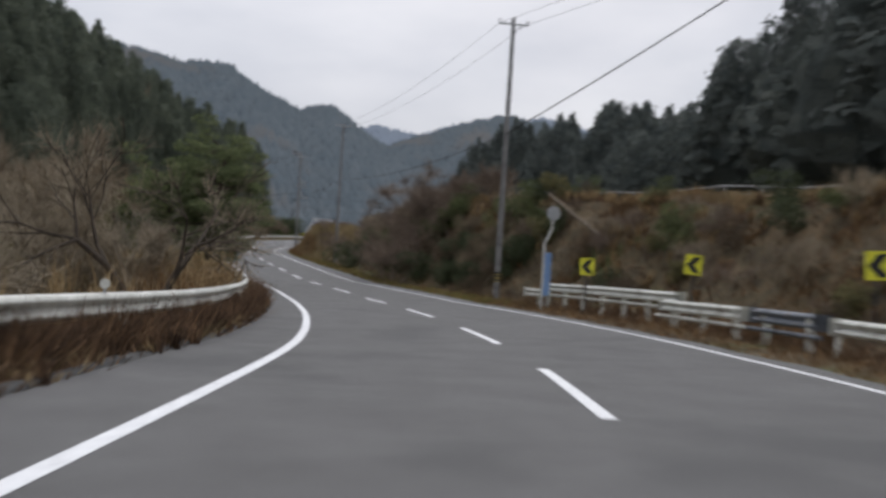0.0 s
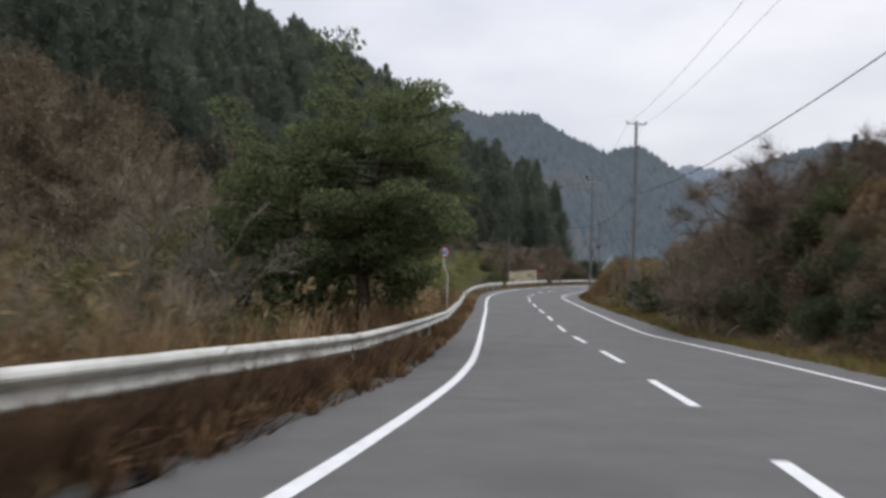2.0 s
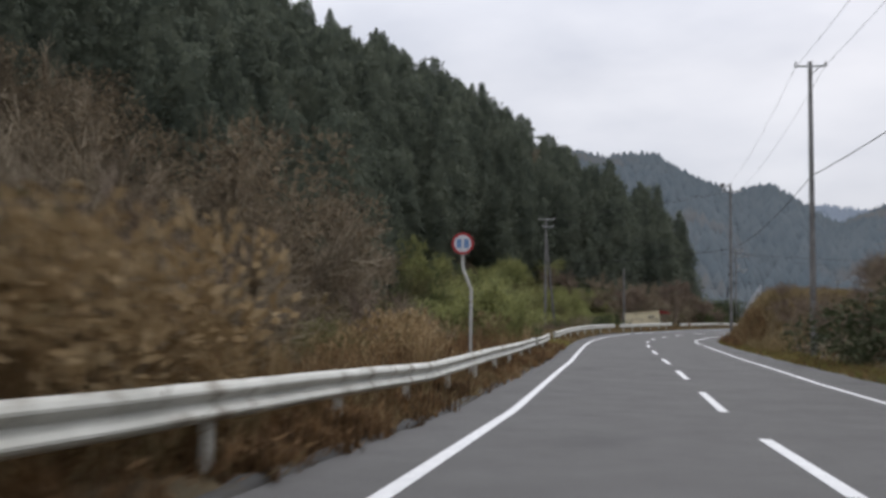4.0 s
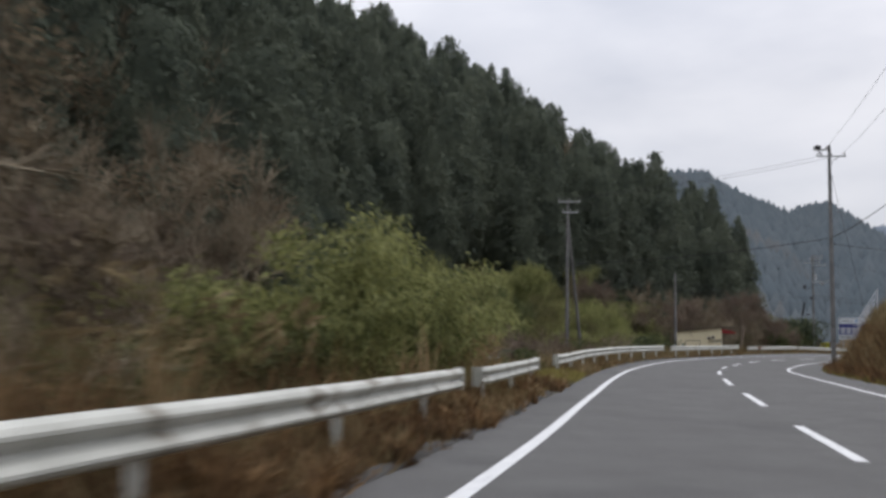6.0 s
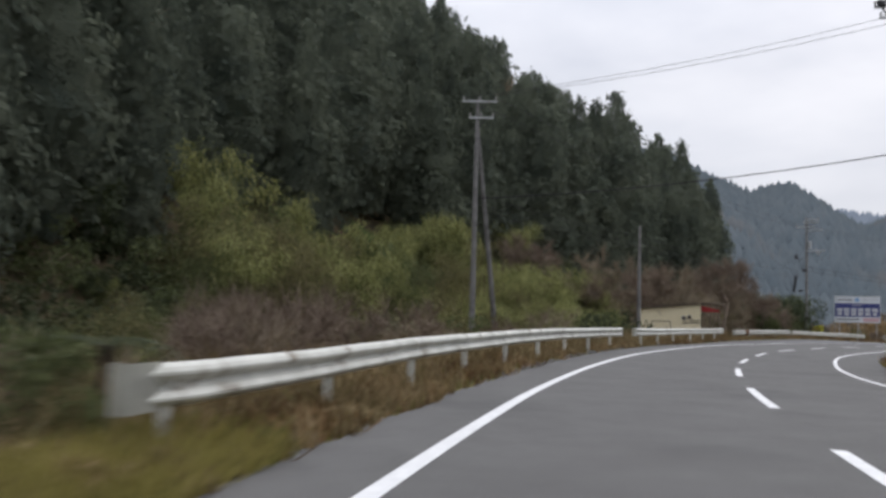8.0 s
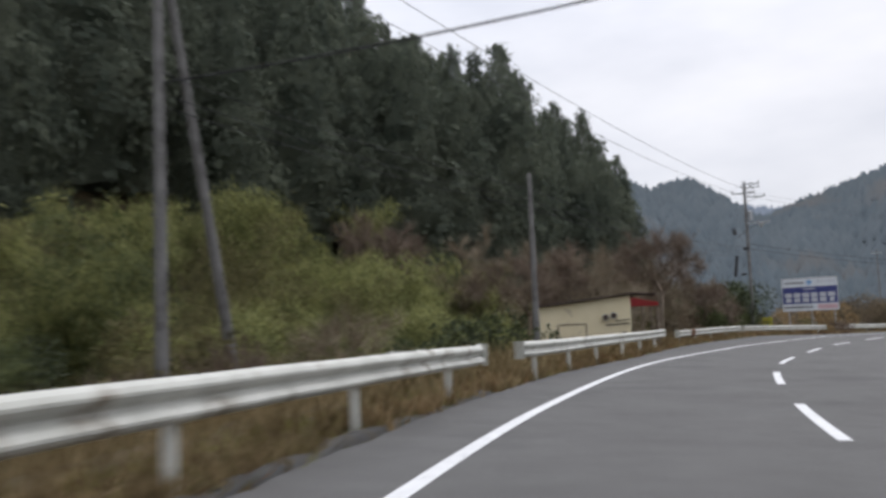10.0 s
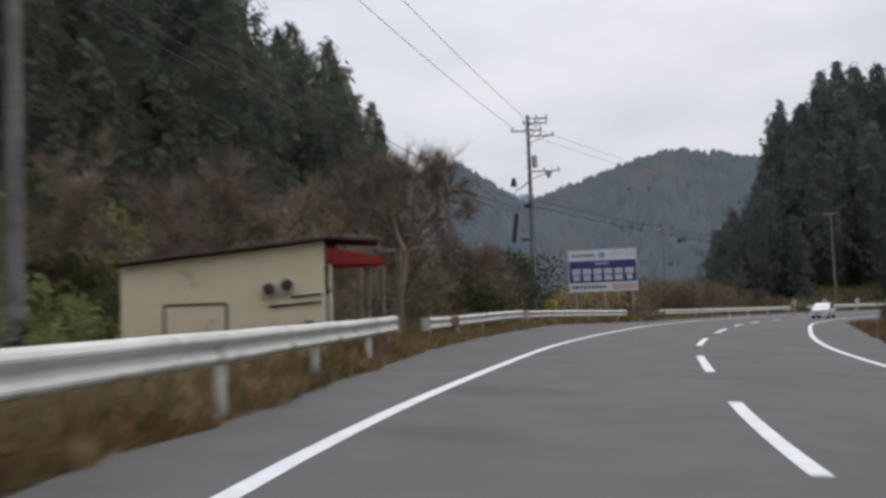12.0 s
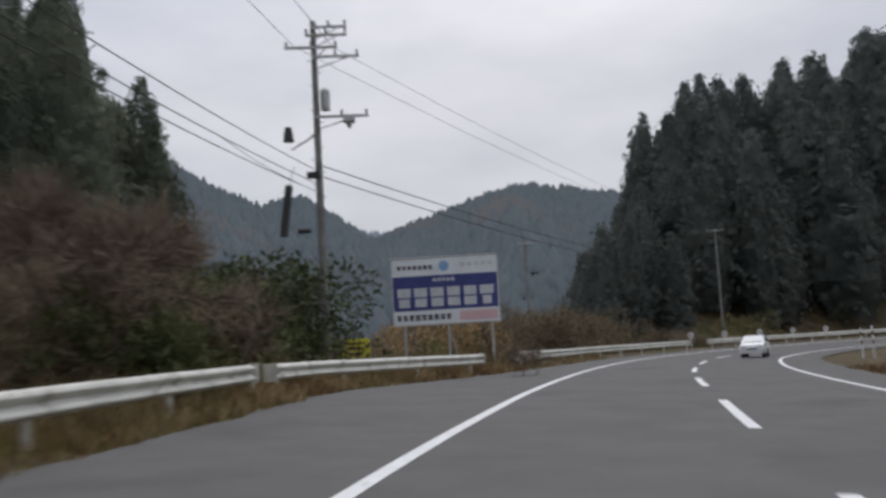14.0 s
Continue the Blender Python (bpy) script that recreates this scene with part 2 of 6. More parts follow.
def array_object(name, verts, size, material, parent=None):
    """A mesh of loose polygons of `size` corners each, from one long array of corners."""
    verts = np.asarray(verts, np.float32).reshape(-1, 3)
    n = len(verts)
    me = bpy.data.meshes.new(name)
    me.vertices.add(n)
    me.vertices.foreach_set("co", verts.ravel())
    me.loops.add(n)
    me.loops.foreach_set("vertex_index", np.arange(n, dtype=np.int32))
    me.polygons.add(n // size)
    me.polygons.foreach_set("loop_start", np.arange(0, n, size, dtype=np.int32))
    me.materials.append(material)
    me.update(calc_edges=True)
    ob = new(name, me)
    ob.parent = parent
    return ob


def part(name, bm, material, parent, label=""):
    me = bpy.data.meshes.new(name)
    bm.to_mesh(me)
    bm.free()
    me.materials.append(material)
    ob = new(name, me)
    ob.parent = parent
    return tagged(ob, label)


def holder(name, m, label, category, group="", kind=""):
    ob = new(name)
    ob.matrix_world = m
    return tagged(ob, label, category, group, kind)


def add_box(bm, size, m=Matrix(), bevel=0.0):
    made = bmesh.ops.create_cube(bm, size=1.0, matrix=m @ Matrix.Diagonal((*size, 1)))
    if bevel:
        edges = list({e for v in made["verts"] for e in v.link_edges})
        bmesh.ops.bevel(bm, geom=edges, offset=bevel, segments=2, affect="EDGES", profile=0.5)


def add_tube(bm, a, b, r0, r1, sides=8):
    a, b = Vector(a), Vector(b)
    d = b - a
    m = Matrix.Translation((a + b) / 2) @ d.to_track_quat("Z", "Y").to_matrix().to_4x4()
    bmesh.ops.create_cone(bm, cap_ends=True, segments=sides, radius1=r0, radius2=r1, depth=d.length, matrix=m)


def box_part(name, size, m, material, parent, bevel=0.0, label=""):
    bm = bmesh.new()
    add_box(bm, size, m, bevel)
    return part(name, bm, material, parent, label)


def tube_part(name, a, b, r0, r1, material, parent, sides=10, label=""):
    bm = bmesh.new()
    add_tube(bm, a, b, r0, r1, sides)
    return part(name, bm, material, parent, label)


def strip(name, ss, o0, o1, lift, material, parent=None):
    """A ribbon that lies on the road."""
    verts, faces = [], []
    for i, s in enumerate(ss):
        a, b = (o0(s), o1(s)) if callable(o0) else (o0, o1)
        verts += [at(s, a, lift), at(s, b, lift)]
        if i:
            k = 2 * i
            faces.append((k - 2, k - 1, k + 1, k))
    return mesh_object(name, verts, faces, material, parent)


# ---- ground ----


def smooth01(t):
    t = np.clip(t, 0, 1)
    return t * t * (3 - 2 * t)


def nearest(x, y):
    """For arrays of places: distance along the road, offset to the right."""
    s_out, o_out = np.empty(len(x)), np.empty(len(x))
    for i in range(0, len(x), 4000):
        px, py = x[i : i + 4000, None], y[i : i + 4000, None]
        d2 = (px - LINE[None, :, 0]) ** 2 + (py - LINE[None, :, 1]) ** 2
        k = d2.argmin(1)
        dx, dy = px[:, 0] - LINE[k, 0], py[:, 0] - LINE[k, 1]
        s_out[i : i + 4000] = S_LIST[k] + np.clip(dx * TAN[k, 0] + dy * TAN[k, 1], -1, 1)
        o_out[i : i + 4000] = dx * TAN[k, 1] - dy * TAN[k, 0]
    return s_out, o_out


FOOT_Y = [-60, 40, 60, 100, 130, 160, 180, 206, 230, 400]
FOOT_X = [-34, -32, -30, -26, -24, -17, -9.5, -3.5, -1.5, -1.5]


def lumps(x, y, size):
    return (np.sin(x / size + 1.3 * np.sin(y / size * 0.7)) + np.sin(y / size * 1.1 + 2.1 + 1.1 * np.sin(x / size * 0.8)) + np.sin((x + y) / size * 0.6 + 0.7)) / 3


def ground_z(x, y):
    x, y = np.atleast_1d(np.asarray(x, float)), np.atleast_1d(np.asarray(y, float))
    s, o = nearest(x, y)
    yc = base_xy(s)[0][:, 1]
    zr = road_z(s, o)
    eL = edge_left(yc)
    # the left side: verge, a dip, then the wooded hill
    d = np.clip(-o - eL, 0, None)
    left = zr - 0.05 + 0.12 * smooth01(d / 1.0) - 1.5 * smooth01((d - 1.6) / 5.0)
    up = np.clip(np.interp(y, FOOT_Y, FOOT_X) - x, 0, None)
    hill = 78 * (1 - np.exp(-0.95 * up / 78)) * (1 - smooth01((y - 225) / 70)) * (1 - smooth01((-y - 40) / 60))
    left = left + hill + 0.25 * lumps(x, y, 2.3) * smooth01((d - 1) / 4)
    # the right side: a cut bank with a terrace by the first bend, a low verge, then the far wood
    r = np.clip(o - EDGE_R, 0, None)
    bank = np.interp(y, [-60, 10, 20, 31, 42, 52, 63, 85, 98, 121, 126, 132, 150, 175, 240], [5.2, 5.0, 5.4, 5.8, 6.3, 5.8, 3.6, 2.3, 3.7, 4.0, 3.0, 1.6, 1.8, 2.5, 2.5])
    start = np.interp(y, [-60, 12, 30, 42, 80, 96, 122, 132, 150, 240], [5.0, 4.0, 2.0, 1.2, 2.0, 0.5, 0.5, 2.0, 1.2, 1.5])
    steep = np.interp(y, [88, 98, 122, 132], [6.0, 3.4, 3.4, 6.0])
    right = zr - 0.05 + bank * smooth01((r - start) / steep) + 0.3 * np.clip(r - 26, 0, 140) * smooth01((150 - y) / 60) * smooth01((r - 26) / 8)
    right = right + 0.22 * lumps(x, y, 1.9) * smooth01((r - start) / 3)
    # the wooded hill beyond the last bend
    beyond = np.clip(np.where(x > 1 + 0.385 * (y - 141), -o - 22, 0), 0, None) * smooth01((x - 1 - 0.385 * (y - 141)) / 14)
    left = np.where(x > 12, left + 46 * (1 - np.exp(-0.8 * beyond / 46)) * smooth01((x - 25) / 25), left)
    z = np.where(o < 0, left, right)
    inside = (o > -eL) & (o < EDGE_R)
    return np.where(inside, zr - 0.06, z)


def spread(lo, hi, step, far, grow=1.22):
    mid = np.arange(lo, hi + step, step)
    outer, d, p = [], step, 0.0
    while p < far:
        d *= grow
        p += d
        outer.append(p)
    outer = np.array(outer)
    return np.r_[lo - outer[::-1], mid, mid[-1] + outer]


gx, gy = spread(-60, 80, 1.25, 4000), spread(-45, 245, 1.25, 4000)
XX, YY = np.meshgrid(gx, gy)
flat_x, flat_y = XX.ravel(), YY.ravel()
flat_z = ground_z(flat_x, flat_y)
out = np.maximum(np.abs(flat_x) - 250, 0) + np.maximum(np.abs(flat_y - 100) - 300, 0)
flat_z = flat_z * (1 - smooth01(out / 200)) - 1.0 * smooth01(out / 200)
nxg, nyg = len(gx), len(gy)
idx = np.arange(nxg * nyg).reshape(nyg, nxg)
quads = np.stack([idx[:-1, :-1], idx[:-1, 1:], idx[1:, 1:], idx[1:, :-1]], -1).reshape(-1, 4)
ground = mesh_object("ground", np.stack([flat_x, flat_y, flat_z], 1).tolist(), quads.tolist(), M_SOIL, smooth=True)
tagged(ground, "brown soil ground with dead leaves and moss", "ground", kind="structure")


def gz(x, y):
    return float(ground_z([x], [y])[0])


# ---- road ----
ROAD_S = np.arange(2, LENGTH - 2, 1.5)
verts, faces = [], []
COLS = 9
for i, s in enumerate(ROAD_S):
    eL = float(edge_left(base_xy(s)[0][1])) + 0.12 * math.sin(s * 1.7) + 0.08 * math.sin(s * 0.6)
    for k, o in enumerate([-eL, -4.1, -2.6, -1.2, 0, 1.2, 2.6, 4.0, EDGE_R + 0.1 * math.sin(s * 1.3)]):
        verts.append(at(s, o, 0.0))
        if i and k:
            a = i * COLS + k
            faces.append((a - COLS - 1, a - COLS, a, a - 1))
road = tagged(mesh_object("road", verts, faces, M_ASPHALT, smooth=True), "two-lane grey asphalt road, damp and worn", "road", kind="structure")

marks = holder("road_marking", Matrix(), "white painted lane lines on the asphalt", "marking", kind="structure")
left_line = lambda s: float(np.interp(base_xy(s)[0][1], [-60, -12, 0, 12, 25, 45, 60, 100, 130, 170, 240], [-4.3, -4.1, -3.98, -3.88, -3.75, -3.85, -3.93, -3.88, -3.85, -3.85, -3.85]))
right_line = lambda s: float(np.interp(base_xy(s)[0][1], [-60, 0, 20, 35, 55, 90, 110, 240], [4.7, 4.6, 4.2, 3.85, 3.5, 3.75, 3.35, 3.4]))
strip("edge_line", ROAD_S, lambda s: left_line(s) - 0.09, lambda s: left_line(s) + 0.09, 0.006, M_PAINT, marks)
strip("edge_line", ROAD_S, lambda s: right_line(s) - 0.08, lambda s: right_line(s) + 0.08, 0.006, M_PAINT, marks)
S_DASH = s_at(-4.01)
for k in range(-4, 22):
    s0 = S_DASH + 10.0 * k
    if 3 < s0 < LENGTH - 8:
        strip("dash", np.linspace(s0, s0 + 5.0, 7), -0.085, 0.085, 0.006, M_PAINT, marks)

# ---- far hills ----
# the air's blue-grey haze is put into these wood tones
M_FAR_HAZE = make_mat("hazed_distant_wood", (0.082, 0.102, 0.116), (0.13, 0.146, 0.156), 0.02, 1.0, 0.0, island=0.3, spots=((0.13, 0.128, 0.125), 0.012, 0.42), spec=0.0)
# thicker haze painted in: the far ridge gets a paler blue
M_FARTHER_HAZE = make_mat("hazed_distant_ridge", (0.18, 0.21, 0.25), (0.215, 0.245, 0.285), 0.01, 1.0, 0.0, island=0.5, spec=0.0)


def smoothed(a, times):
    for _ in range(times):
        p = np.pad(a, 1, mode="edge")
        a = (p[1:-1, 1:-1] * 2 + p[:-2, 1:-1] + p[2:, 1:-1] + p[1:-1, :-2] + p[1:-1, 2:]) / 6
    return a


def ridge(name, eye, far, outline, depth, material, label, rough, tops=9000):
    """A wooded ridge whose crest runs at the given distance; outline: (degrees to the left, height)."""
    rng = np.random.default_rng(len(name) + int(far))
    az = np.arange(outline[0][0], outline[-1][0], -0.25)
    n, rows = len(az), 60
    hs = np.interp(-az, [-a for a, _ in outline], [h for _, h in outline])
    hs = hs + np.interp(np.arange(n), np.linspace(0, n, n // 14), rng.normal(0, rough * 0.7, n // 14))
    u = np.linspace(0, 1, rows)[:, None]
    trees = smoothed(rng.normal(0, 1, (rows, n)), 1)
    folds = 0.06 * np.sin(np.radians(az)[None, :] * 55 + 2 * u + far) * np.minimum(1, 4 * u * (1 - u))
    d = far - depth * u
    z = hs[None, :] * np.clip(1 - u + folds, 0, 1) ** 0.85 - 3 * u + trees * rough * 0.04
    z = z - 9 * np.minimum(1, far / 760)
    t = np.radians(az)[None, :]
    verts = np.stack([eye[0] - d * np.sin(t), eye[1] + d * np.cos(t), z], -1).reshape(-1, 3)
    k = np.arange(rows * n).reshape(rows, n)
    faces = np.stack([k[:-1, :-1], k[:-1, 1:], k[1:, 1:], k[1:, :-1]], -1).reshape(-1, 4).tolist()
    verts = verts.tolist()
    # tree tops over the whole slope
    tree_verts, tree_faces = [], []
    for c in range(tops):
        i, j = min(rows - 1, int(rows * rng.random() ** 1.4)), int(rng.integers(n))
        x, y, zb = verts[i * n + j]
        x, y = x + rng.uniform(-3, 3), y + rng.uniform(-3, 3)
        h, r, a0 = rng.uniform(6, 10.5), rng.uniform(3.0, 5.6), rng.random() * 6.28
        tree_verts.append([x, y, zb + 0.8 * h])
        for q in range(5):
            tree_verts.append([x + r * math.cos(a0 + q * 1.2566), y + r * math.sin(a0 + q * 1.2566), zb - h * rng.uniform(0.05, 0.4)])
        tree_faces += [[6 * c, 6 * c + 1 + q, 6 * c + 1 + (q + 1) % 5] for q in range(5)]
    tagged(mesh_object(name.replace("backdrop_", "") + "_wood", tree_verts, tree_faces, material, smooth=True), label, "trees", kind="stuff")
    return tagged(mesh_object(name, verts, faces, material, smooth=True), label, "hill", kind="structure")


ridge("backdrop_near_ridge", (4, 15), 760, [(28, 150), (14, 145), (9, 140), (6.3, 132), (3.5, 136), (1.2, 120), (-1.2, 105), (-3.2, 110), (-5.6, 86), (-9, 60), (-14, 30), (-18, 5)], 420, M_FAR_HAZE, "wooded hills, grey blue-green from mist painted into their colour", 3.0)
ridge("backdrop_far_ridge", (4, 15), 1250, [(-2, 120), (-6, 150), (-8.9, 140), (-11, 158), (-13.8, 168), (-16.6, 172), (-18.8, 160), (-23, 150), (-30, 140), (-45, 120)], 500, M_FARTHER_HAZE, "ridge behind the valley, pale blue from haze painted into its colour", 2.5)
ridge("backdrop_right_ridge", (0, 141), 620, [(-6, 20), (-8.4, 74), (-10, 82), (-12.6, 92), (-15, 100), (-17.6, 106), (-20, 103), (-24, 95), (-34, 90), (-50, 80)], 380, M_FAR_HAZE, "wooded hill, grey blue-green from mist painted into its colour", 2.5)

# ---- foliage builders ----


def unit(v):
    return v / np.maximum(np.linalg.norm(v, axis=-1, keepdims=True), 1e-9)


def cards(centre, axis, length, width, rng, droop=0.15):
    """Leaf sprays: one bent four-cornered spray for each centre."""
    axis = unit(axis)
    side = unit(np.cross(axis, rng.normal(0, 1, axis.shape)))
    length, width = np.broadcast_to(length, len(centre))[:, None], np.broadcast_to(width, len(centre))[:, None]
    low = np.array([0, 0, -1.0]) * length * droop
    a = centre - axis * length * 0.5
    c = centre + axis * length * 0.5 + low
    b = centre + side * width * 0.5 + low * 0.3
    d = centre - side * width * 0.5 + low * 0.3
    return np.stack([a, b, c, d], 1).reshape(-1, 3)


def crown_radius(u, low, blunt):
    """How wide a cedar is at the height u, 0 to 1, as a share of its widest."""
    return np.clip((1 - u) * 1.45, 0, 1) ** blunt * np.clip(0.6 + (u - low) * 1.8, 0, 1)


def conifer_cards(rng, h, r, n, low=0.1, fine=1.0, blunt=0.75):
    """A cedar crown: rounded boughs set thickly round the trunk, each skinned with small sprays."""
    m = 58
    cu = low + (0.97 - low) * ((np.arange(m) + rng.random(m)) / m) ** 0.9
    ct = np.arange(m) * 2.39996 + rng.uniform(-0.5, 0.5, m)
    full = crown_radius(cu, low, blunt)
    size = r * (0.13 + 0.3 * full) * rng.uniform(0.75, 1.3, m)
    cr = np.maximum(0, r * full * rng.uniform(0.72, 1.08, m) - size * 0.45)
    k = rng.choice(m, n, p=size ** 2 / (size ** 2).sum())
    v = unit(rng.normal(0, 1, (n, 3)) + np.stack([np.cos(ct), np.sin(ct), np.full(m, 0.55)], 1)[k] * 0.7)
    skin = unit(v + rng.normal(0, 0.22, (n, 3)))
    centre = np.stack([cr * np.cos(ct), cr * np.sin(ct), cu * h], 1)[k] + v * (size[k] * rng.uniform(0.7, 1.12, n))[:, None] * np.array([1, 1, 1.2])
    axis = unit(np.cross(skin, rng.normal(0, 1, (n, 3))))
    side = np.cross(skin, axis)
    leaf = (h / 24 * fine * rng.uniform(0.5, 1.2, n))[:, None]
    wide = leaf * rng.uniform(0.55, 0.9, (n, 1))
    low_tip = np.array([0, 0, -0.12]) * leaf
    return np.stack([centre - axis * leaf * 0.5, centre + side * wide * 0.5, centre + axis * leaf * 0.5 + low_tip, centre - side * wide * 0.5], 1).reshape(-1, 3)


def crown_cards(rng, blobs, n, size, up=0.1, flat=1.0):
    """Sprays through the outer part of several lumps; blobs: x, y, z, radius."""
    blobs = np.asarray(blobs, float)
    k = rng.choice(len(blobs), n, p=blobs[:, 3] ** 2 / (blobs[:, 3] ** 2).sum())
    v = unit(rng.normal(0, 1, (n, 3)))
    rr = blobs[k, 3] * rng.uniform(0.35, 1.08, n) ** 0.6
    c = blobs[k, :3] + v * rr[:, None] * np.array([1, 1, flat])
    ax = v + rng.normal(0, 0.6, (n, 3)) + np.array([0, 0, up])
    return cards(c, ax, size * rng.uniform(0.6, 1.5, n), size * rng.uniform(0.3, 0.6, n), rng)


def branch_parts(rng, height, spread, levels=4, kids=4, r0=0.1, lean=(0, 0), stems=1, droop=0.0):
    """Tapered limbs of a bare tree or shrub: start, end, radii."""
    segs = []

    def grow(p, d, length, r, level):
        steps = 3 if level < 2 else 2
        for i in range(steps):
            d = unit(d + rng.normal(0, 0.16, 3) + np.array([0, 0, 0.06 - droop * level]))
            q = p + d * length / steps
            segs.append((p, q, r, r * 0.8))
            p, r = q, r * 0.8
            if level < levels and (i > 0 or level > 0):
                for _ in range(kids if i == steps - 1 else max(1, kids - 2)):
                    side = unit(np.cross(d, rng.normal(0, 1, 3)))
                    grow(p, unit(d * rng.uniform(0.3, 0.9) + side * spread * rng.uniform(0.5, 1.1)), length * rng.uniform(0.45, 0.75), r * 0.62, level + 1)

    for _ in range(stems):
        tilt = np.array([lean[0], lean[1], 1.0]) + rng.normal(0, 0.3 if stems > 1 else 0.05, 3) * np.array([1, 1, 0])
        grow(np.array([rng.normal(0, 0.15 * (stems > 1)), rng.normal(0, 0.15 * (stems > 1)), -0.1]), unit(tilt), height * 0.42, r0, 0)
    return segs


def limb_quads(segs, sides=3, least=0.006):
    a = np.array([s[0] for s in segs])
    b = np.array([s[1] for s in segs])
    ra = np.maximum(np.array([s[2] for s in segs]), least)[:, None]
    rb = np.maximum(np.array([s[3] for s in segs]), least)[:, None]
    d = unit(b - a)
    x = unit(np.cross(d, np.array([0.31, 0.22, 0.93])))
    y = np.cross(d, x)
    quads = []
    for k in range(sides):
        t0, t1 = 2 * math.pi * k / sides, 2 * math.pi * (k + 1) / sides
        v0, v1 = x * math.cos(t0) + y * math.sin(t0), x * math.cos(t1) + y * math.sin(t1)
        quads.append(np.stack([a + v0 * ra, a + v1 * ra, b + v1 * rb, b + v0 * rb], 1))
    return np.concatenate(quads).reshape(-1, 3)


def ribbons(rng, segs, n, length, width, up=0.25):
    """Thin tapered twigs that leave the outer limbs."""
    r = np.array([g[3] for g in segs])
    w = 1 / (r + 0.004)
    k = rng.choice(len(segs), n, p=w / w.sum())
    a, b = np.array([g[0] for g in segs])[k], np.array([g[1] for g in segs])[k]
    p = a + (b - a) * rng.random((n, 1))
    d = unit(unit(b - a) * 0.8 + rng.normal(0, 0.55, (n, 3)) + np.array([0, 0, up]))
    q = p + d * length * rng.uniform(0.4, 1.3, (n, 1))
    side = unit(np.cross(d, rng.normal(0, 1, (n, 3)))) * width * 0.5
    return np.stack([p - side, p + side, q + side * 0.45, q - side * 0.45], 1).reshape(-1, 3)


def blades(rng, place, height, width, lean=0.35):
    """Grass blades: a thin three-cornered blade for each place."""
    n = len(place)
    th = rng.random(n) * 2 * math.pi
    side = np.stack([np.cos(th), np.sin(th), np.zeros(n)], 1) * (np.broadcast_to(width, n)[:, None] * 0.5)
    tip = place + np.stack([rng.normal(0, lean, n), rng.normal(0, lean, n), np.ones(n)], 1) * np.broadcast_to(height, n)[:, None]
    return np.stack([place - side, place + side, tip], 1).reshape(-1, 3)


# ---- woods on the slopes ----


def core_quads(rng, h, r, low, blunt):
    """The dense inside of a conifer: a ragged closed cone of 140 quads."""
    levels = np.linspace(low, 0.975, 15)
    rad = r * 0.8 * crown_radius(levels, low, blunt)[:, None] * rng.uniform(0.7, 1.12, (15, 10)) + 0.02
    t = np.linspace(0, 2 * math.pi, 11)[:10] + rng.uniform(-0.3, 0.3, (15, 1))
    ring = np.stack([rad * np.cos(t), rad * np.sin(t), levels[:, None] * h + rng.uniform(-0.35, 0.35, (15, 10))], -1)
    nxt = np.roll(ring, -1, 1)
    return np.stack([ring[:-1], nxt[:-1], nxt[1:], ring[1:]], 2).reshape(-1, 3)


def cedar(rng, per, fine):
    """One cedar, 16 m high: its core and the sprays over it, per quads in all."""
    r, blunt = rng.uniform(2.4, 3.3), rng.uniform(0.45, 0.9)
    return np.concatenate([conifer_cards(rng, 16.0, r, per - 140, 0.04, fine, blunt), core_quads(rng, 16.0, r, 0.05, blunt)])


def wood(name, places, heights, material, label, per=330, seed=1, fine=1.0, slim=1.0):
    rng = np.random.default_rng(seed)
    kinds = [cedar(rng, per, fine) for _ in range(7)]
    out = []
    for (x, y), h in zip(places, heights):
        a = rng.random() * 6.28
        v = kinds[rng.integers(7)] * np.array([h / 16 * slim * rng.uniform(0.85, 1.25)] * 2 + [h / 16])
        c, s = math.cos(a), math.sin(a)
        v = np.stack([v[:, 0] * c - v[:, 1] * s, v[:, 0] * s + v[:, 1] * c, v[:, 2]], 1)
        out.append(v + np.array([x, y, 0]))
    z = np.repeat(ground_z([p[0] for p in places], [p[1] for p in places]), per * 4)
    v = np.concatenate(out)
    v[:, 2] += z - 0.5
    return tagged(array_object(name, v, 4, material), label, "trees", kind="stuff")


def scatter(rng, x0, x1, y0, y1, step, keep):
    xs, ys = np.meshgrid(np.arange(x0, x1, step), np.arange(y0, y1, step))
    x = xs.ravel() + rng.uniform(-0.45, 0.45, xs.size) * step
    y = ys.ravel() + rng.uniform(-0.45, 0.45, xs.size) * step
    ok = keep(x, y)
    return np.stack([x[ok], y[ok]], 1)


foot = lambda y: np.interp(y, FOOT_Y, FOOT_X)
w_rng = np.random.default_rng(11)
left_places = scatter(w_rng, -140, 0, -10, 250, 4.6, lambda x, y: (x < foot(y) - np.interp(y, [80, 85, 116, 124, 150, 172, 182], [13, 0, 0, 7, 7, 3, 0.5])) & (x > foot(y) - 85))
front = left_places[:, 0] > foot(left_places[:, 1]) - 24
wood("left_wood_edge", left_places[front], w_rng.uniform(13, 20, front.sum()) * np.where((left_places[front, 1] > 178) & (left_places[front, 0] > foot(left_places[front, 1]) - 9), 1.3, 1.0), M_SUGI, "dark green cedars at the foot of a steep slope", 2200, 3, 0.78)
wood("left_wood", left_places[~front], w_rng.uniform(15.5, 22, (~front).sum()) * np.interp(left_places[~front, 1], [20, 60, 90, 130, 250], [1.1, 1.2, 1.13, 1.03, 0.97]), M_SUGI, "dense dark green cedar wood on a steep slope", 470, 6, 1.5)
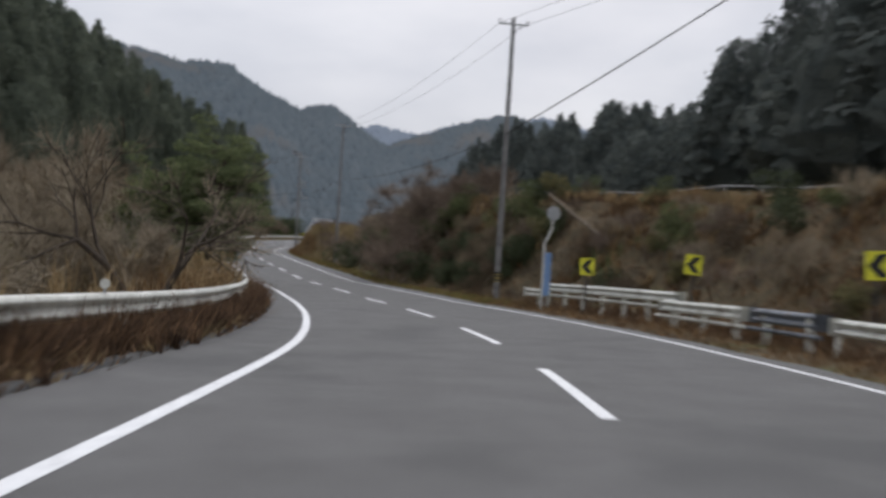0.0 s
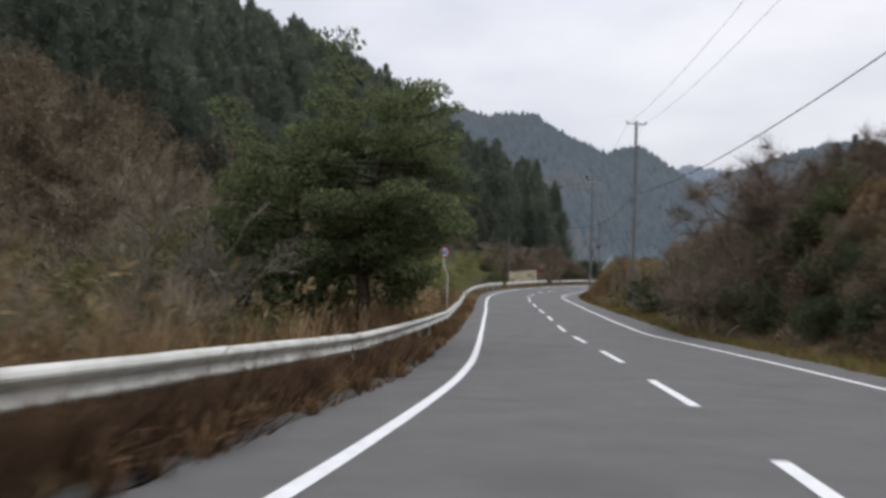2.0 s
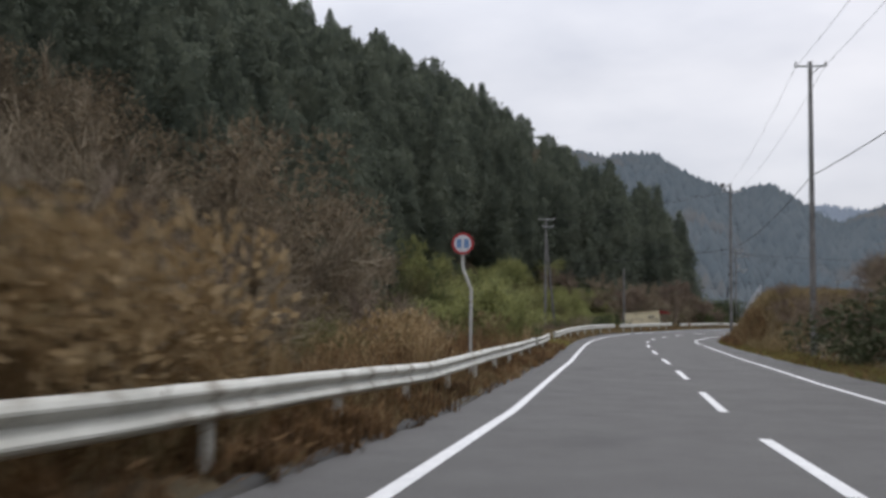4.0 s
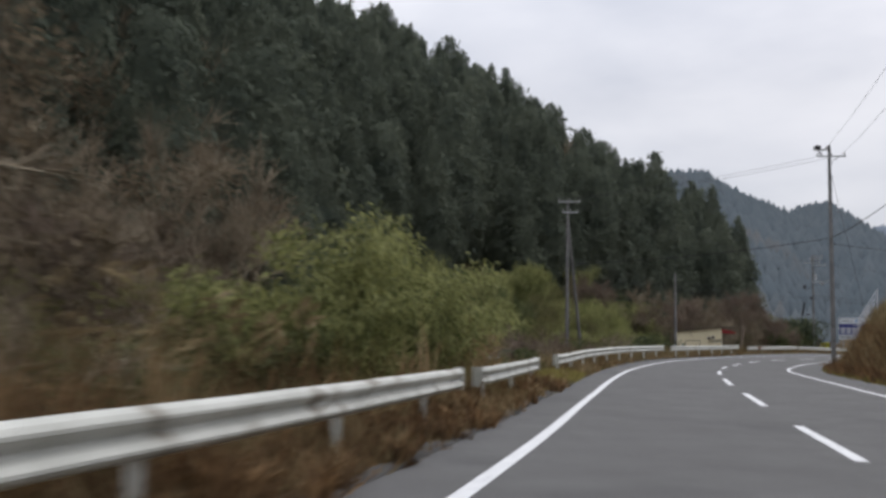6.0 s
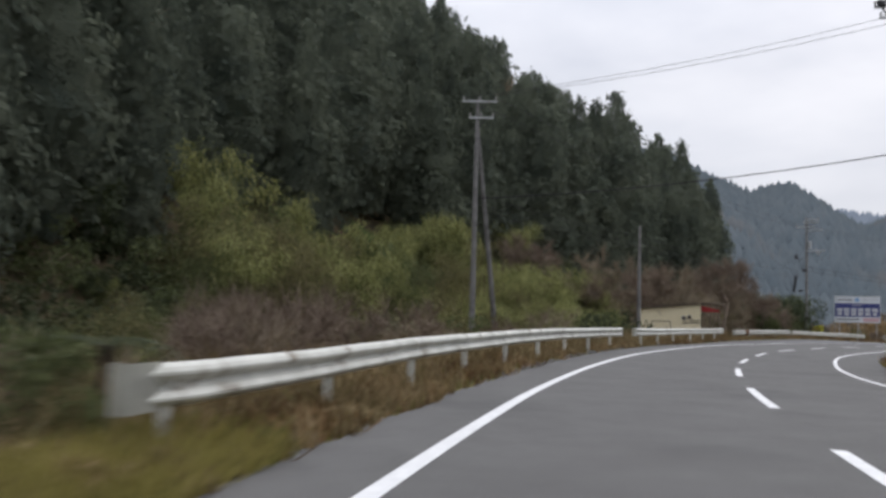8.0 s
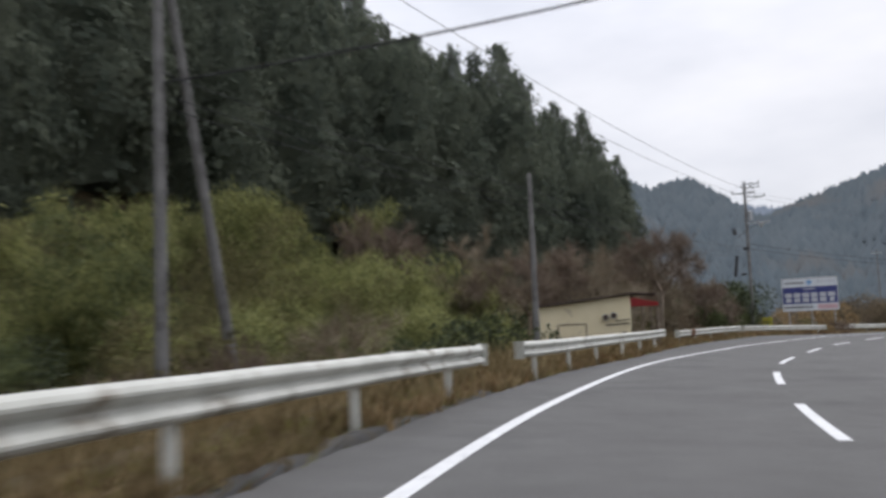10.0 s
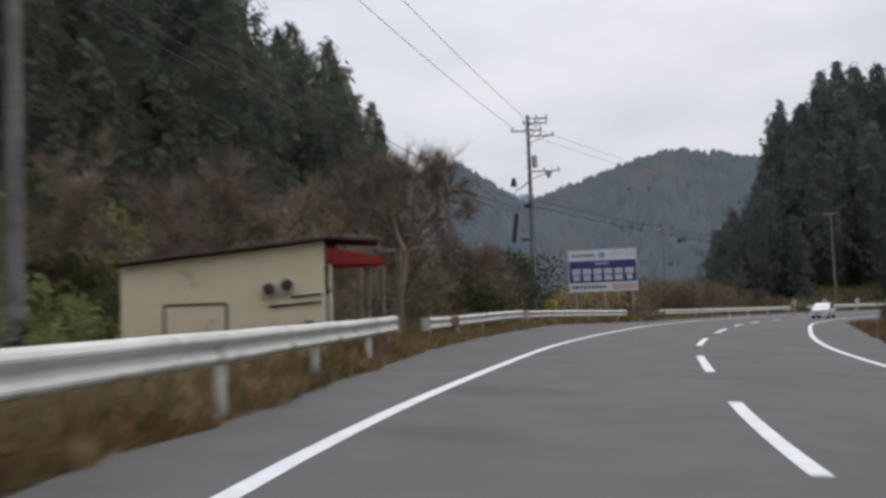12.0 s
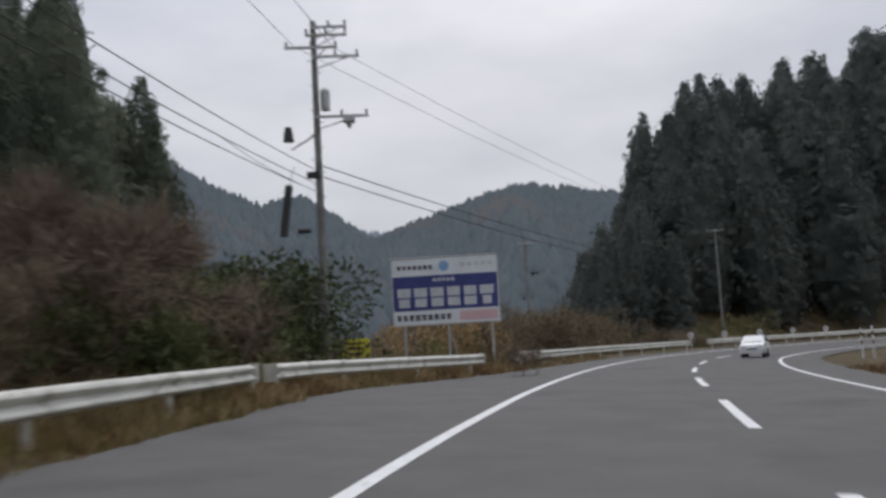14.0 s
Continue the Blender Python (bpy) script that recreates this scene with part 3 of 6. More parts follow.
right_places = scatter(w_rng, 36, 170, 205, 345, 5.0, lambda x, y: (nearest(x, y)[1] < -24) & (nearest(x, y)[1] > -72) & (x > 0.5 + 0.372 * (y - 141)) & ~((x - 0.6 > 0.442 * (y - 141.2)) & (x - 0.6 < 0.47 * (y - 141.2)) & (y < 262)) & (x < 95 + 0.43 * (y - 141)))
wood("far_bend_wood", right_places, w_rng.uniform(16, 29, len(right_places)) * np.clip(0.6 + (right_places[:, 0] + 0.5 - 0.372 * (right_places[:, 1] - 141)) / 105, 0.45, 1.35), M_DARKSUGI, "tall dark cedar wood beyond the bend", 1000, 4, 1.1, 1.1)
upper_places = scatter(w_rng, 36, 105, 2, 150, 4.5, lambda x, y: (nearest(x, y)[1] > 28) & (nearest(x, y)[1] < 75) & (x > 36 + 0.12 * np.abs(y - 20)))
wood("terrace_wood", upper_places, w_rng.uniform(9.5, 13, len(upper_places)) * np.interp(upper_places[:, 1], [5, 40, 60, 110], [1.95, 1.7, 1.3, 0.75]), M_DARKSUGI, "dark cedar wood above a terraced bank", 620, 5, 1.3, 1.3)
bare_places = scatter(w_rng, -75, 0, 20, 215, 9.0, lambda x, y: (x < foot(y) - np.where(y > 92, 11, 2)) & (x > foot(y) - 34) & (np.sin(x * 0.13 + y * 0.07) + np.sin(y * 0.11) > 0.15))
bare_places = np.concatenate([bare_places, scatter(w_rng, -52, -22, 40, 96, 4.3, lambda x, y: (x < foot(y) + 3) & (x > foot(y) - 15))])
bare_places = np.concatenate([bare_places, scatter(w_rng, -19, -11.5, 56, 66, 4.4, lambda x, y: x > -100)])
twig_rng = np.random.default_rng(17)
bare_kinds = [branch_parts(twig_rng, 11.0, 0.7, 2, 3, 0.16, stems=1) for _ in range(3)]
bare_kinds = [np.concatenate([limb_quads(g, 3, 0.018), ribbons(twig_rng, g, 1500, 1.1, 0.026)]) for g in bare_kinds]
bare_verts = []
for bx, by in bare_places:
    a, k = twig_rng.random() * 6.28, twig_rng.uniform(0.8, 1.35)
    v = bare_kinds[twig_rng.integers(3)] * k
    bare_verts.append(np.stack([v[:, 0] * math.cos(a) - v[:, 1] * math.sin(a) + bx, v[:, 0] * math.sin(a) + v[:, 1] * math.cos(a) + by, v[:, 2] + float(ground_z([bx], [by])[0]) + (1.5 if by > 96 else -0.3)], 1))
slope_kinds = [crown_cards(twig_rng, [(twig_rng.normal(0, 1.3), twig_rng.normal(0, 1.3), twig_rng.uniform(2.5, 9.0), twig_rng.uniform(0.7, 1.4)) for _ in range(20)], 3500, 0.36, 0.3) for _ in range(4)]
slope_verts = []
for bx, by in bare_places[(bare_places[:, 1] > 38) & (bare_places[:, 1] < 92)]:
    a, k = twig_rng.random() * 6.28, twig_rng.uniform(0.8, 1.25)
    v = slope_kinds[twig_rng.integers(4)] * k
    slope_verts.append(np.stack([v[:, 0] * math.cos(a) - v[:, 1] * math.sin(a) + bx, v[:, 0] * math.sin(a) + v[:, 1] * math.cos(a) + by, v[:, 2] + float(ground_z([bx], [by])[0]) - 0.3], 1))
tagged(array_object("left_slope_brown", np.concatenate(slope_verts), 4, M_RUSTLEAF), "rust-brown withered crowns below the cedars", "trees", kind="stuff")
tagged(array_object("left_wood_bare", np.concatenate(bare_verts), 4, M_TWIG), "leafless grey-brown trees among the cedars", "trees", kind="stuff")

# ---- guard rails ----
BEAM = [(0.0, 0.0), (0.06, 0.03), (0.085, 0.06), (0.085, 0.085), (0.055, 0.125), (0.008, 0.165), (0.0, 0.18), (0.008, 0.195), (0.055, 0.225), (0.085, 0.262), (0.085, 0.288), (0.06, 0.325), (0.0, 0.36)]


def guard_rail(s0, s1, offset, label, side=1, height=0.82, posts=4.0, first=0.6, paint=None, rust_at=None, stout=0.0, climb=0.0):
    """A painted two-wave steel rail on round posts. offset: a function of the distance along the road."""
    m = Matrix.Translation(at(s0, offset(s0)))
    rail = holder("guard_rail", m, label, "guard rail", "guard rails along the road")
    inv = m.inverted()

    def up(s):
        return float(np.interp(base_xy(s)[0][1], [90, 104], [0, climb]))

    ss = np.r_[np.arange(s0, s1, 1.0), s1]
    prof = [(side * a, height - 0.36 + b) for a, b in BEAM]
    back = [(a - side * 0.006, b) for a, b in reversed(prof)]
    ring = prof + back
    k = len(ring)
    verts, faces = [], []
    for i, s in enumerate(ss):
        flare = side * -0.12 * (max(0, 1 - (s - s0) / 0.8) ** 2 + max(0, 1 - (s1 - s) / 0.8) ** 2)
        wob = 0.003 * math.sin(s * 2.1) + 0.006 * math.sin(s * 0.45)
        for a, b in ring:
            verts.append(inv @ at(s, offset(s) + a + flare, b + wob + up(s)))
        if i:
            for j in range(k):
                faces.append(((i - 1) * k + j, (i - 1) * k + (j + 1) % k, i * k + (j + 1) % k, i * k + j))
    faces += [tuple(range(k)), tuple(range((len(ss) - 1) * k, len(ss) * k))]
    mesh_object("beam", verts, faces, paint or M_RAIL, rail)
    if rust_at is not None:
        plate, quads = [], []
        for i, s in enumerate((rust_at, rust_at + 0.55, rust_at + 1.1)):
            plate += [inv @ at(s, offset(s) + side * (a + 0.012), height - 0.36 + b) for a, b in ((0.02, -0.01), (0.085, 0.05), (0.085, 0.31), (0.02, 0.372))]
            if i:
                quads += [((i - 1) * 4 + j, (i - 1) * 4 + j + 1, i * 4 + j + 1, i * 4 + j) for j in range(3)]
        tagged(mesh_object("patch_plate", plate, quads, M_RUST, rail), "rust-brown patch plate")
    for s in np.arange(s0 + first, s1, posts):
        base = inv @ at(s, offset(s) - side * 0.08, -0.5)
        top = inv @ at(s, offset(s) - side * 0.08, height - 0.06 + up(s))
        tube_part("post", base, top, 0.065 + stout, 0.065 + stout, M_RAIL, rail, 10)
        a = inv @ at(s, offset(s) - side * 0.05, height - 0.18 + up(s))
        b = inv @ at(s, offset(s) + side * 0.01, height - 0.18 + up(s))
        tube_part("bracket", a, b, 0.04, 0.04, M_RAIL, rail, 6)
    if stout:
        # a second, lower bar between the posts
        for a, b in zip(ss[:-1], ss[1:]):
            tube_part("lower_bar", inv @ at(a, offset(a) + side * 0.03, height - 0.52), inv @ at(b, offset(b) + side * 0.03, height - 0.52), 0.055, 0.055, paint or M_RAIL, rail, 8)
    for s, way in ((s0, -1), (s1, 1)):
        # a rounded end plate that wraps the beam and turns back
        bm = bmesh.new()
        plan = [(-0.42, 0.075), (-0.3, 0.092), (0.0, 0.092), (0.09, 0.06), (0.13, 0.0), (0.09, -0.06), (0.0, -0.085), (-0.12, -0.09)]
        pts = [[bm.verts.new(inv @ at(s + way * u, offset(s) - side * 0.1 + side * v, z + up(s))) for z in (height - 0.375, height + 0.012)] for u, v in plan]
        for p, q in zip(pts, pts[1:]):
            bm.faces.new((p[0], q[0], q[1], p[1]))
        bmesh.ops.solidify(bm, geom=bm.faces[:], thickness=0.008)
        part("end_piece", bm, paint or M_RAIL, rail)
    return rail


RAIL_Y = [-45, -11, -2, 10, 25, 45, 62, 80, 86, 100, 110, 121.5, 124, 128, 132, 138, 149, 153, 156, 172, 180, 190, 240]
RAIL_O = [-6.7, -6.6, -6.0, -5.8, -5.6, -5.5, -5.6, -5.75, -5.75, -5.7, -5.5, -5.3, -5.4, -5.3, -5.35, -5.5, -6.7, -7.4, -7.7, -9.4, -7.4, -6.7, -6.6]


def rail_line(s):
    return float(np.interp(base_xy(s)[0][1], RAIL_Y, RAIL_O))


WORN = "white painted steel guard rail with rust stains, weeds at its foot"
for a, b in ((-44, 70.4), (72.0, 81.9), (86.6, 121.45), (124.7, 148.5)):
    guard_rail(s_at(a), s_at(b), rail_line, WORN, height=0.86 if a < 0 else 0.9 if a > 124 else 0.82, first=1.4 if a > 124 else 0.6, climb=0.1 if a == 86.6 else 0.0)
for a, b, high in ((153.2, 168.8, 0.75), (169.5, 182.4, 0.71), (186.4, 212.5, 0.7), (214.5, 231, 0.72)):
    guard_rail(s_at(a), s_at(b), rail_line, WORN, height=high, rust_at=s_at(a) + 3.0 if a < 160 else None)

# ---- rails by the first bend, on the right ----

M_GREYRAIL = make_mat("grey_rail_paint", (0.09, 0.1, 0.115), (0.2, 0.215, 0.235), 2.0, 0.5, 0.05, spots=((0.2, 0.14, 0.09), 3.0, 0.36))


def right_rail(s):
    return float(np.interp(base_xy(s)[0][1], [-30, -3, 8, 20], [7.0, 7.4, 7.5, 7.4]))


guard_rail(s_at(-26), s_at(-3.5), right_rail, "grey and white steel guard rail on the outside of the bend", side=-1, posts=2.0, height=0.8)
guard_rail(s_at(-3.2), s_at(0.2), right_rail, "blue-grey painted steel guard rail section on stout posts", side=-1, posts=2.0, height=0.85, paint=M_GREYRAIL, stout=0.05)
guard_rail(s_at(0.4), s_at(6.2), right_rail, "white steel guard rail with rusty joints, on stout posts", side=-1, posts=2.0, height=0.85, stout=0.05)
guard_rail(s_at(5.3), s_at(18.2), lambda s: right_rail(s) + 0.35, "white steel guard rail, raised above the next one", side=-1, posts=2.0, height=1.1, stout=0.03)
guard_rail(s_at(17.6), s_at(20.0), right_rail, "short white steel guard rail at the end of the row", side=-1, posts=2.0, height=0.82)

# ---- signs ----
M_YELLOW = make_mat("sign_yellow", (0.55, 0.52, 0.03), (0.75, 0.72, 0.06), 3.0, 0.45, 0.0)
M_BLACK = make_mat("sign_black", (0.012, 0.012, 0.012), (0.03, 0.03, 0.03), 3.0, 0.5, 0.0)
M_RED = make_mat("sign_red", (0.33, 0.03, 0.035), (0.45, 0.05, 0.055), 3.0, 0.45, 0.0)
M_WHITE = make_mat("sign_white", (0.55, 0.56, 0.58), (0.7, 0.71, 0.73), 3.0, 0.5, 0.0)
M_BLUE = make_mat("sign_blue", (0.12, 0.22, 0.42), (0.2, 0.32, 0.52), 3.0, 0.5, 0.0)
M_BACK = make_mat("sign_back", (0.3, 0.31, 0.31), (0.42, 0.43, 0.43), 5.0, 0.5, 0.0, metal=0.3)
M_SIGNPOST = make_mat("sign_post_paint", (0.42, 0.41, 0.38), (0.58, 0.57, 0.53), 3.0, 0.6, 0.0, spots=((0.25, 0.2, 0.14), 6.0, 0.36))


def flat_shape(points, depth, m):
    """A flat plate from its outline in its own x and z, of the given thickness towards -y."""
    bm = bmesh.new()
    f = bm.faces.new([bm.verts.new((x, 0, z)) for x, z in points])
    got = bmesh.ops.extrude_face_region(bm, geom=[f])
    bmesh.ops.translate(bm, vec=(0, -depth, 0), verts=[v for v in got["geom"] if isinstance(v, bmesh.types.BMVert)])
    bmesh.ops.recalc_face_normals(bm, faces=bm.faces[:])
    bmesh.ops.transform(bm, matrix=m, verts=bm.verts[:])
    return bm


def disc(r, n=32):
    return [(r * math.cos(2 * math.pi * k / n), r * math.sin(2 * math.pi * k / n)) for k in range(n)]


# a reflector clamped on the rail by the first bend
p = at(s_at(-9.4), rail_line(s_at(-9.4)), 0.86)
refl = holder("rail_reflector", pose(p.x, p.y, p.z, 0, 0, 8), "small white reflector clamped on the rail", "reflector")
box_part("bracket", (0.04, 0.04, 0.1), pose(0.03, 0, 0.03), M_GALV, refl, 0.005)
part("lens", flat_shape(disc(0.07, 20), 0.03, pose(0.03, -0.03, 0.13)), M_RAIL, refl, "round pale lens")


def chevron_sign(place, turn, tilt):
    z0 = gz(place[0], place[1])
    ob = holder("chevron_sign", pose(place[0], place[1], z0, 0, 0, turn), "yellow bend sign with a black chevron, on a thin post", "road sign", "chevron signs along the bend")
    h = place[2] - z0
    top = pose(0, 0, h, 0, tilt, 0)
    rect = [(-0.27, -0.32), (0.27, -0.32), (0.27, 0.32), (-0.27, 0.32)]
    part("panel", flat_shape(rect, 0.02, top), M_YELLOW, ob)
    arrow = [(-0.22, 0), (0.0, 0.26), (0.22, 0.26), (0.02, 0), (0.22, -0.26), (0.0, -0.26)]
    part("chevron", flat_shape(arrow, 0.006, top @ pose(0, -0.022, 0)), M_BLACK, ob, "black chevron")
    tube_part("post", (0, 0.05, -0.2), (0, 0.05, h + 0.1), 0.03, 0.03, M_DARK, ob)
    box_part("clamp", (0.5, 0.03, 0.04), top @ pose(0, 0.016, 0.15), M_BACK, ob)
    box_part("clamp", (0.5, 0.03, 0.04), top @ pose(0, 0.016, -0.15), M_BACK, ob)


for p, turn, tilt in (((12.8, 11.1, 2.32), -12, -3), ((14.3, 5.3, 2.73), -18, 4), ((14.0, -4.3, 3.12), -25, -4)):
    chevron_sign(p, turn, tilt)


def bent_post_sign(name, place, centre_z, radius, turn, label, faces_us, kink):
    """A round sign on a pole that steps sideways under it."""
    z0 = gz(place[0], place[1])
    ob = holder(name, pose(place[0], place[1], z0, 0, 0, turn), label, "road sign")
    h = centre_z - z0
    bm = bmesh.new()
    path = [(kink, 0, -0.3), (kink, 0, h - 1.25), (kink * 0.85, 0, h - 1.15), (kink * 0.1, 0, h - 0.72), (0, 0, h - 0.6), (0, 0, h + 0.2)]
    for a, b in zip(path, path[1:]):
        add_tube(bm, a, b, 0.045, 0.045, 12)
    part("pole", bm, M_SIGNPOST, ob)
    tube_part("joint", (kink, 0, h * 0.52), (kink, 0, h * 0.52 + 0.03), 0.05, 0.05, M_BACK, ob, 12)
    face = pose(0, -0.06, h)
    part("disc", flat_shape(disc(radius), 0.02, face), M_BACK if not faces_us else M_WHITE, ob)
    if faces_us:
        ring, inner = disc(radius), disc(radius * 0.78)
        bm = bmesh.new()
        for k in range(32):
            q = [ring[k], ring[(k + 1) % 32], inner[(k + 1) % 32], inner[k]]
            bm.faces.new([bm.verts.new((x, -0.084, h + z)) for x, z in q])
        bmesh.ops.remove_doubles(bm, verts=bm.verts[:], dist=0.0005)
        bmesh.ops.solidify(bm, geom=bm.faces[:], thickness=0.004)
        part("ring", bm, M_RED, ob, "red rim")
        for x0, w in ((-0.1, 0.13), (0.1, 0.13)):
            part("mark", flat_shape([(x0 - w / 2, -0.12), (x0 + w / 2, -0.12), (x0 + w / 2, 0.12), (x0 - w / 2, 0.12)], 0.004, face @ pose(0, -0.022, 0)), M_BLUE, ob, "blue bar")
    else:
        for z in (-0.12, 0.12):
            box_part("clamp", (radius * 1.2, 0.03, 0.04), pose(0, -0.1, h + z), M_BACK, ob)
    return ob


bent_post_sign("round_sign", (-3.35, 51.9), 3.01, 0.3, 12, "round red-rimmed road sign on a kinked pale post behind the rail", True, 0.24)
bent_post_sign("round_sign", (12.5, 14.9), 4.35, 0.3, 10, "round road sign seen from the back, on a kinked white post", False, -0.3)

banner = holder("blue_banner", pose(13.0, 16.9, gz(13.0, 16.9), 0, 0, 8), "narrow blue upright sign board beside a kinked post", "sign")
box_part("panel", (0.34, 0.04, 1.9), pose(0, 0, 1.55), M_BLUE, banner, 0.01)
tube_part("post", (-0.1, 0.05, -0.2), (-0.1, 0.05, 2.5), 0.025, 0.025, M_BACK, banner)
tube_part("post", (0.1, 0.05, -0.2), (0.1, 0.05, 2.5), 0.025, 0.025, M_BACK, banner)

# ---- utility poles ----
M_OCHRE = make_mat("faded_band", (0.2, 0.15, 0.05), (0.32, 0.25, 0.08), 6.0, 0.7, 0.0)
M_INSUL = make_mat("insulator", (0.2, 0.19, 0.18), (0.32, 0.31, 0.3), 9.0, 0.4, 0.0)


def utility_pole(x, y, top, label, arms=(), r=0.16, lean=(0, 0), bands=False, gear=False, turn=0.0):
    """A tapered concrete pole. arms: (metres below the top, length, sideways shift)."""
    z0 = gz(x, y)
    ob = holder("utility_pole", pose(x, y, z0, lean[0], lean[1], turn), label, "utility pole", "utility poles along the road")
    h = top - z0
    tube_part("shaft", (0, 0, -0.6), (0, 0, h), r, r * 0.58, M_CONCRETE, ob, 16)
    if bands:
        tube_part("guard_band", (0, 0, 1.0), (0, 0, 1.5), r * 1.03, r * 1.0, M_OCHRE, ob, 16, "worn yellow and black guard band")
        for z in (1.05, 1.25, 1.42):
            tube_part("stripe", (0, 0, z), (0, 0, z + 0.1), r * 1.05, r * 1.04, M_BLACK, ob, 16)
    for below, length, shift in arms:
        m = pose(shift, -0.1, h - below)
        box_part("cross_arm", (length, 0.08, 0.09), m, M_GALV, ob)
        for q in np.linspace(-0.46, 0.46, 3):
            bm = bmesh.new()
            add_tube(bm, (shift + q * length, -0.1, h - below + 0.04), (shift + q * length, -0.1, h - below + 0.16), 0.03, 0.05, 8)
            add_tube(bm, (shift + q * length, -0.1, h - below + 0.16), (shift + q * length, -0.1, h - below + 0.24), 0.055, 0.035, 8)
            part("insulator", bm, M_INSUL, ob)
        if length > 1.1:
            tube_part("brace", (shift + length * 0.3, -0.08, h - below), (0, -0.05, h - below - 0.45), 0.02, 0.02, M_DARK, ob, 6)
    for z in np.arange(2.2, h - 1.0, 0.45):
        side = 1 if int(round(z / 0.45)) % 2 else -1
        if gear:
            tube_part("step_bolt", (side * r * 0.6, 0, z), (side * (r * 0.75 + 0.12), 0, z), 0.012, 0.012, M_DARK, ob, 5)
    return ob


utility_pole(12.7, 24.6, 14.6, "grey concrete utility pole with a striped guard band", ((0.35, 1.6, 0.0),), bands=True, r=0.17)
utility_pole(8.0, 77.4, 14.25, "grey concrete utility pole with one cross arm at its top", ((0.25, 1.6, 0.0),), r=0.17, turn=10)
pole_d = utility_pole(4.9, 121.0, 14.3, "grey concrete utility pole with cluttered cross arms", ((0.75, 1.9, 0.1), (0.3, 0.9, -0.6)), r=0.17, turn=12, gear=True)
utility_pole(-13.45, 123.3, 11.5, "grey concrete utility pole beside a slanting brace pole", ((0.15, 1.7, 0.1), (0.95, 1.2, 0.2)), r=0.16, turn=14, gear=True)
utility_pole(-12.75, 126.1, 11.0, "pale concrete brace pole that slants towards its neighbour", (), r=0.15, lean=(13.0, -3.5))
utility_pole(-7.12, 142.2, 7.3, "bare grey concrete pole with no cross arms", (), r=0.15)
utility_pole(54.7, 245.1, 12.0, "pale concrete utility pole before a dark wood", ((0.2, 1.8, 0.0),), r=0.17, turn=-25)
utility_pole(27.0, 226.0, 9.5, "thin grey utility pole among brown shrubs", ((0.5, 1.2, 0.0),), r=0.13, turn=-15)
pole_f = utility_pole(6.85, 185.6, 12.85, "grey concrete utility pole crowded with cross arms, boxes and cables", ((0.25, 1.3, 0.55), (0.55, 1.5, 0.45), (1.0, 1.9, -0.1), (1.35, 1.7, 0.75), (3.55, 1.9, 0.9)), r=0.17, turn=-8, gear=True)

hF = 12.85 - gz(6.85, 185.6)
bm = bmesh.new()
add_tube(bm, (0.33, -0.05, hF - 3.3), (0.33, -0.05, hF - 2.6), 0.17, 0.17, 14)
add_tube(bm, (0.33, -0.05, hF - 2.6), (0.33, -0.05, hF - 2.5), 0.17, 0.08, 14)
part("transformer", bm, M_GALV, pole_f, "grey drum transformer")
bm = bmesh.new()
add_box(bm, (0.42, 0.3, 0.28), pose(1.15, -0.1, hF - 3.65), 0.04)
add_tube(bm, (1.15, -0.1, hF - 3.8), (1.15, -0.1, hF - 4.0), 0.12, 0.05, 10)
part("switch_box", bm, M_GALV, pole_f, "grey switch box")
tube_part("arm", (-0.1, -0.05, hF - 4.2), (-0.9, -0.3, hF - 4.75), 0.035, 0.03, M_DARK, pole_f, 8)
bm = bmesh.new()
add_tube(bm, (-1.0, -0.3, hF - 4.45), (-1.0, -0.3, hF - 3.95), 0.2, 0.12, 12)
part("lamp_head", bm, M_DARK, pole_f, "dark lamp head")
box_part("cable_box", (0.45, 0.2, 0.24), pose(-0.2, -0.15, hF - 5.65), M_DARK, pole_f, 0.03)
hD = 14.3 - gz(4.9, 121.0)
bm = bmesh.new()
add_box(bm, (0.35, 0.25, 0.3), pose(-0.75, -0.1, hD - 0.15), 0.05)
add_tube(bm, (-0.75, -0.1, hD - 0.3), (-0.45, -0.05, hD - 0.75), 0.04, 0.04, 8)
part("arrester", bm, M_DARK, pole_d, "dark arrester box")

bar = holder("cable_closure", pose(5.55, 183.6, 5.65, 0, 8, 0), "black cable closure hung below the overhead cables", "cable closure")
tube_part("sleeve", (0, 0, -0.85), (0, 0, 0.85), 0.13, 0.13, M_DARK, bar, 12)
tube_part("hanger", (0.45, 0, -0.62), (0.85, 0, -0.55), 0.1, 0.08, M_DARK, bar, 10)
tube_part("strap", (0, 0, 0.85), (0.1, 0, 1.5), 0.012, 0.012, M_DARK, bar, 6)

guy = holder("guy_wire", pose(6.9, 122.5, gz(6.9, 122.5)), "slanting guy wire with a white guard sleeve", "guy wire")
tube_part("wire", (0.6, 0.4, 0.0), (-1.9, -1.4, 11.5), 0.012, 0.012, M_WIRE, guy, 6)
tube_part("sleeve", (0.55, 0.36, 0.1), (0.1, 0.05, 2.4), 0.06, 0.05, M_WHITE, guy, 10, "white guard sleeve")


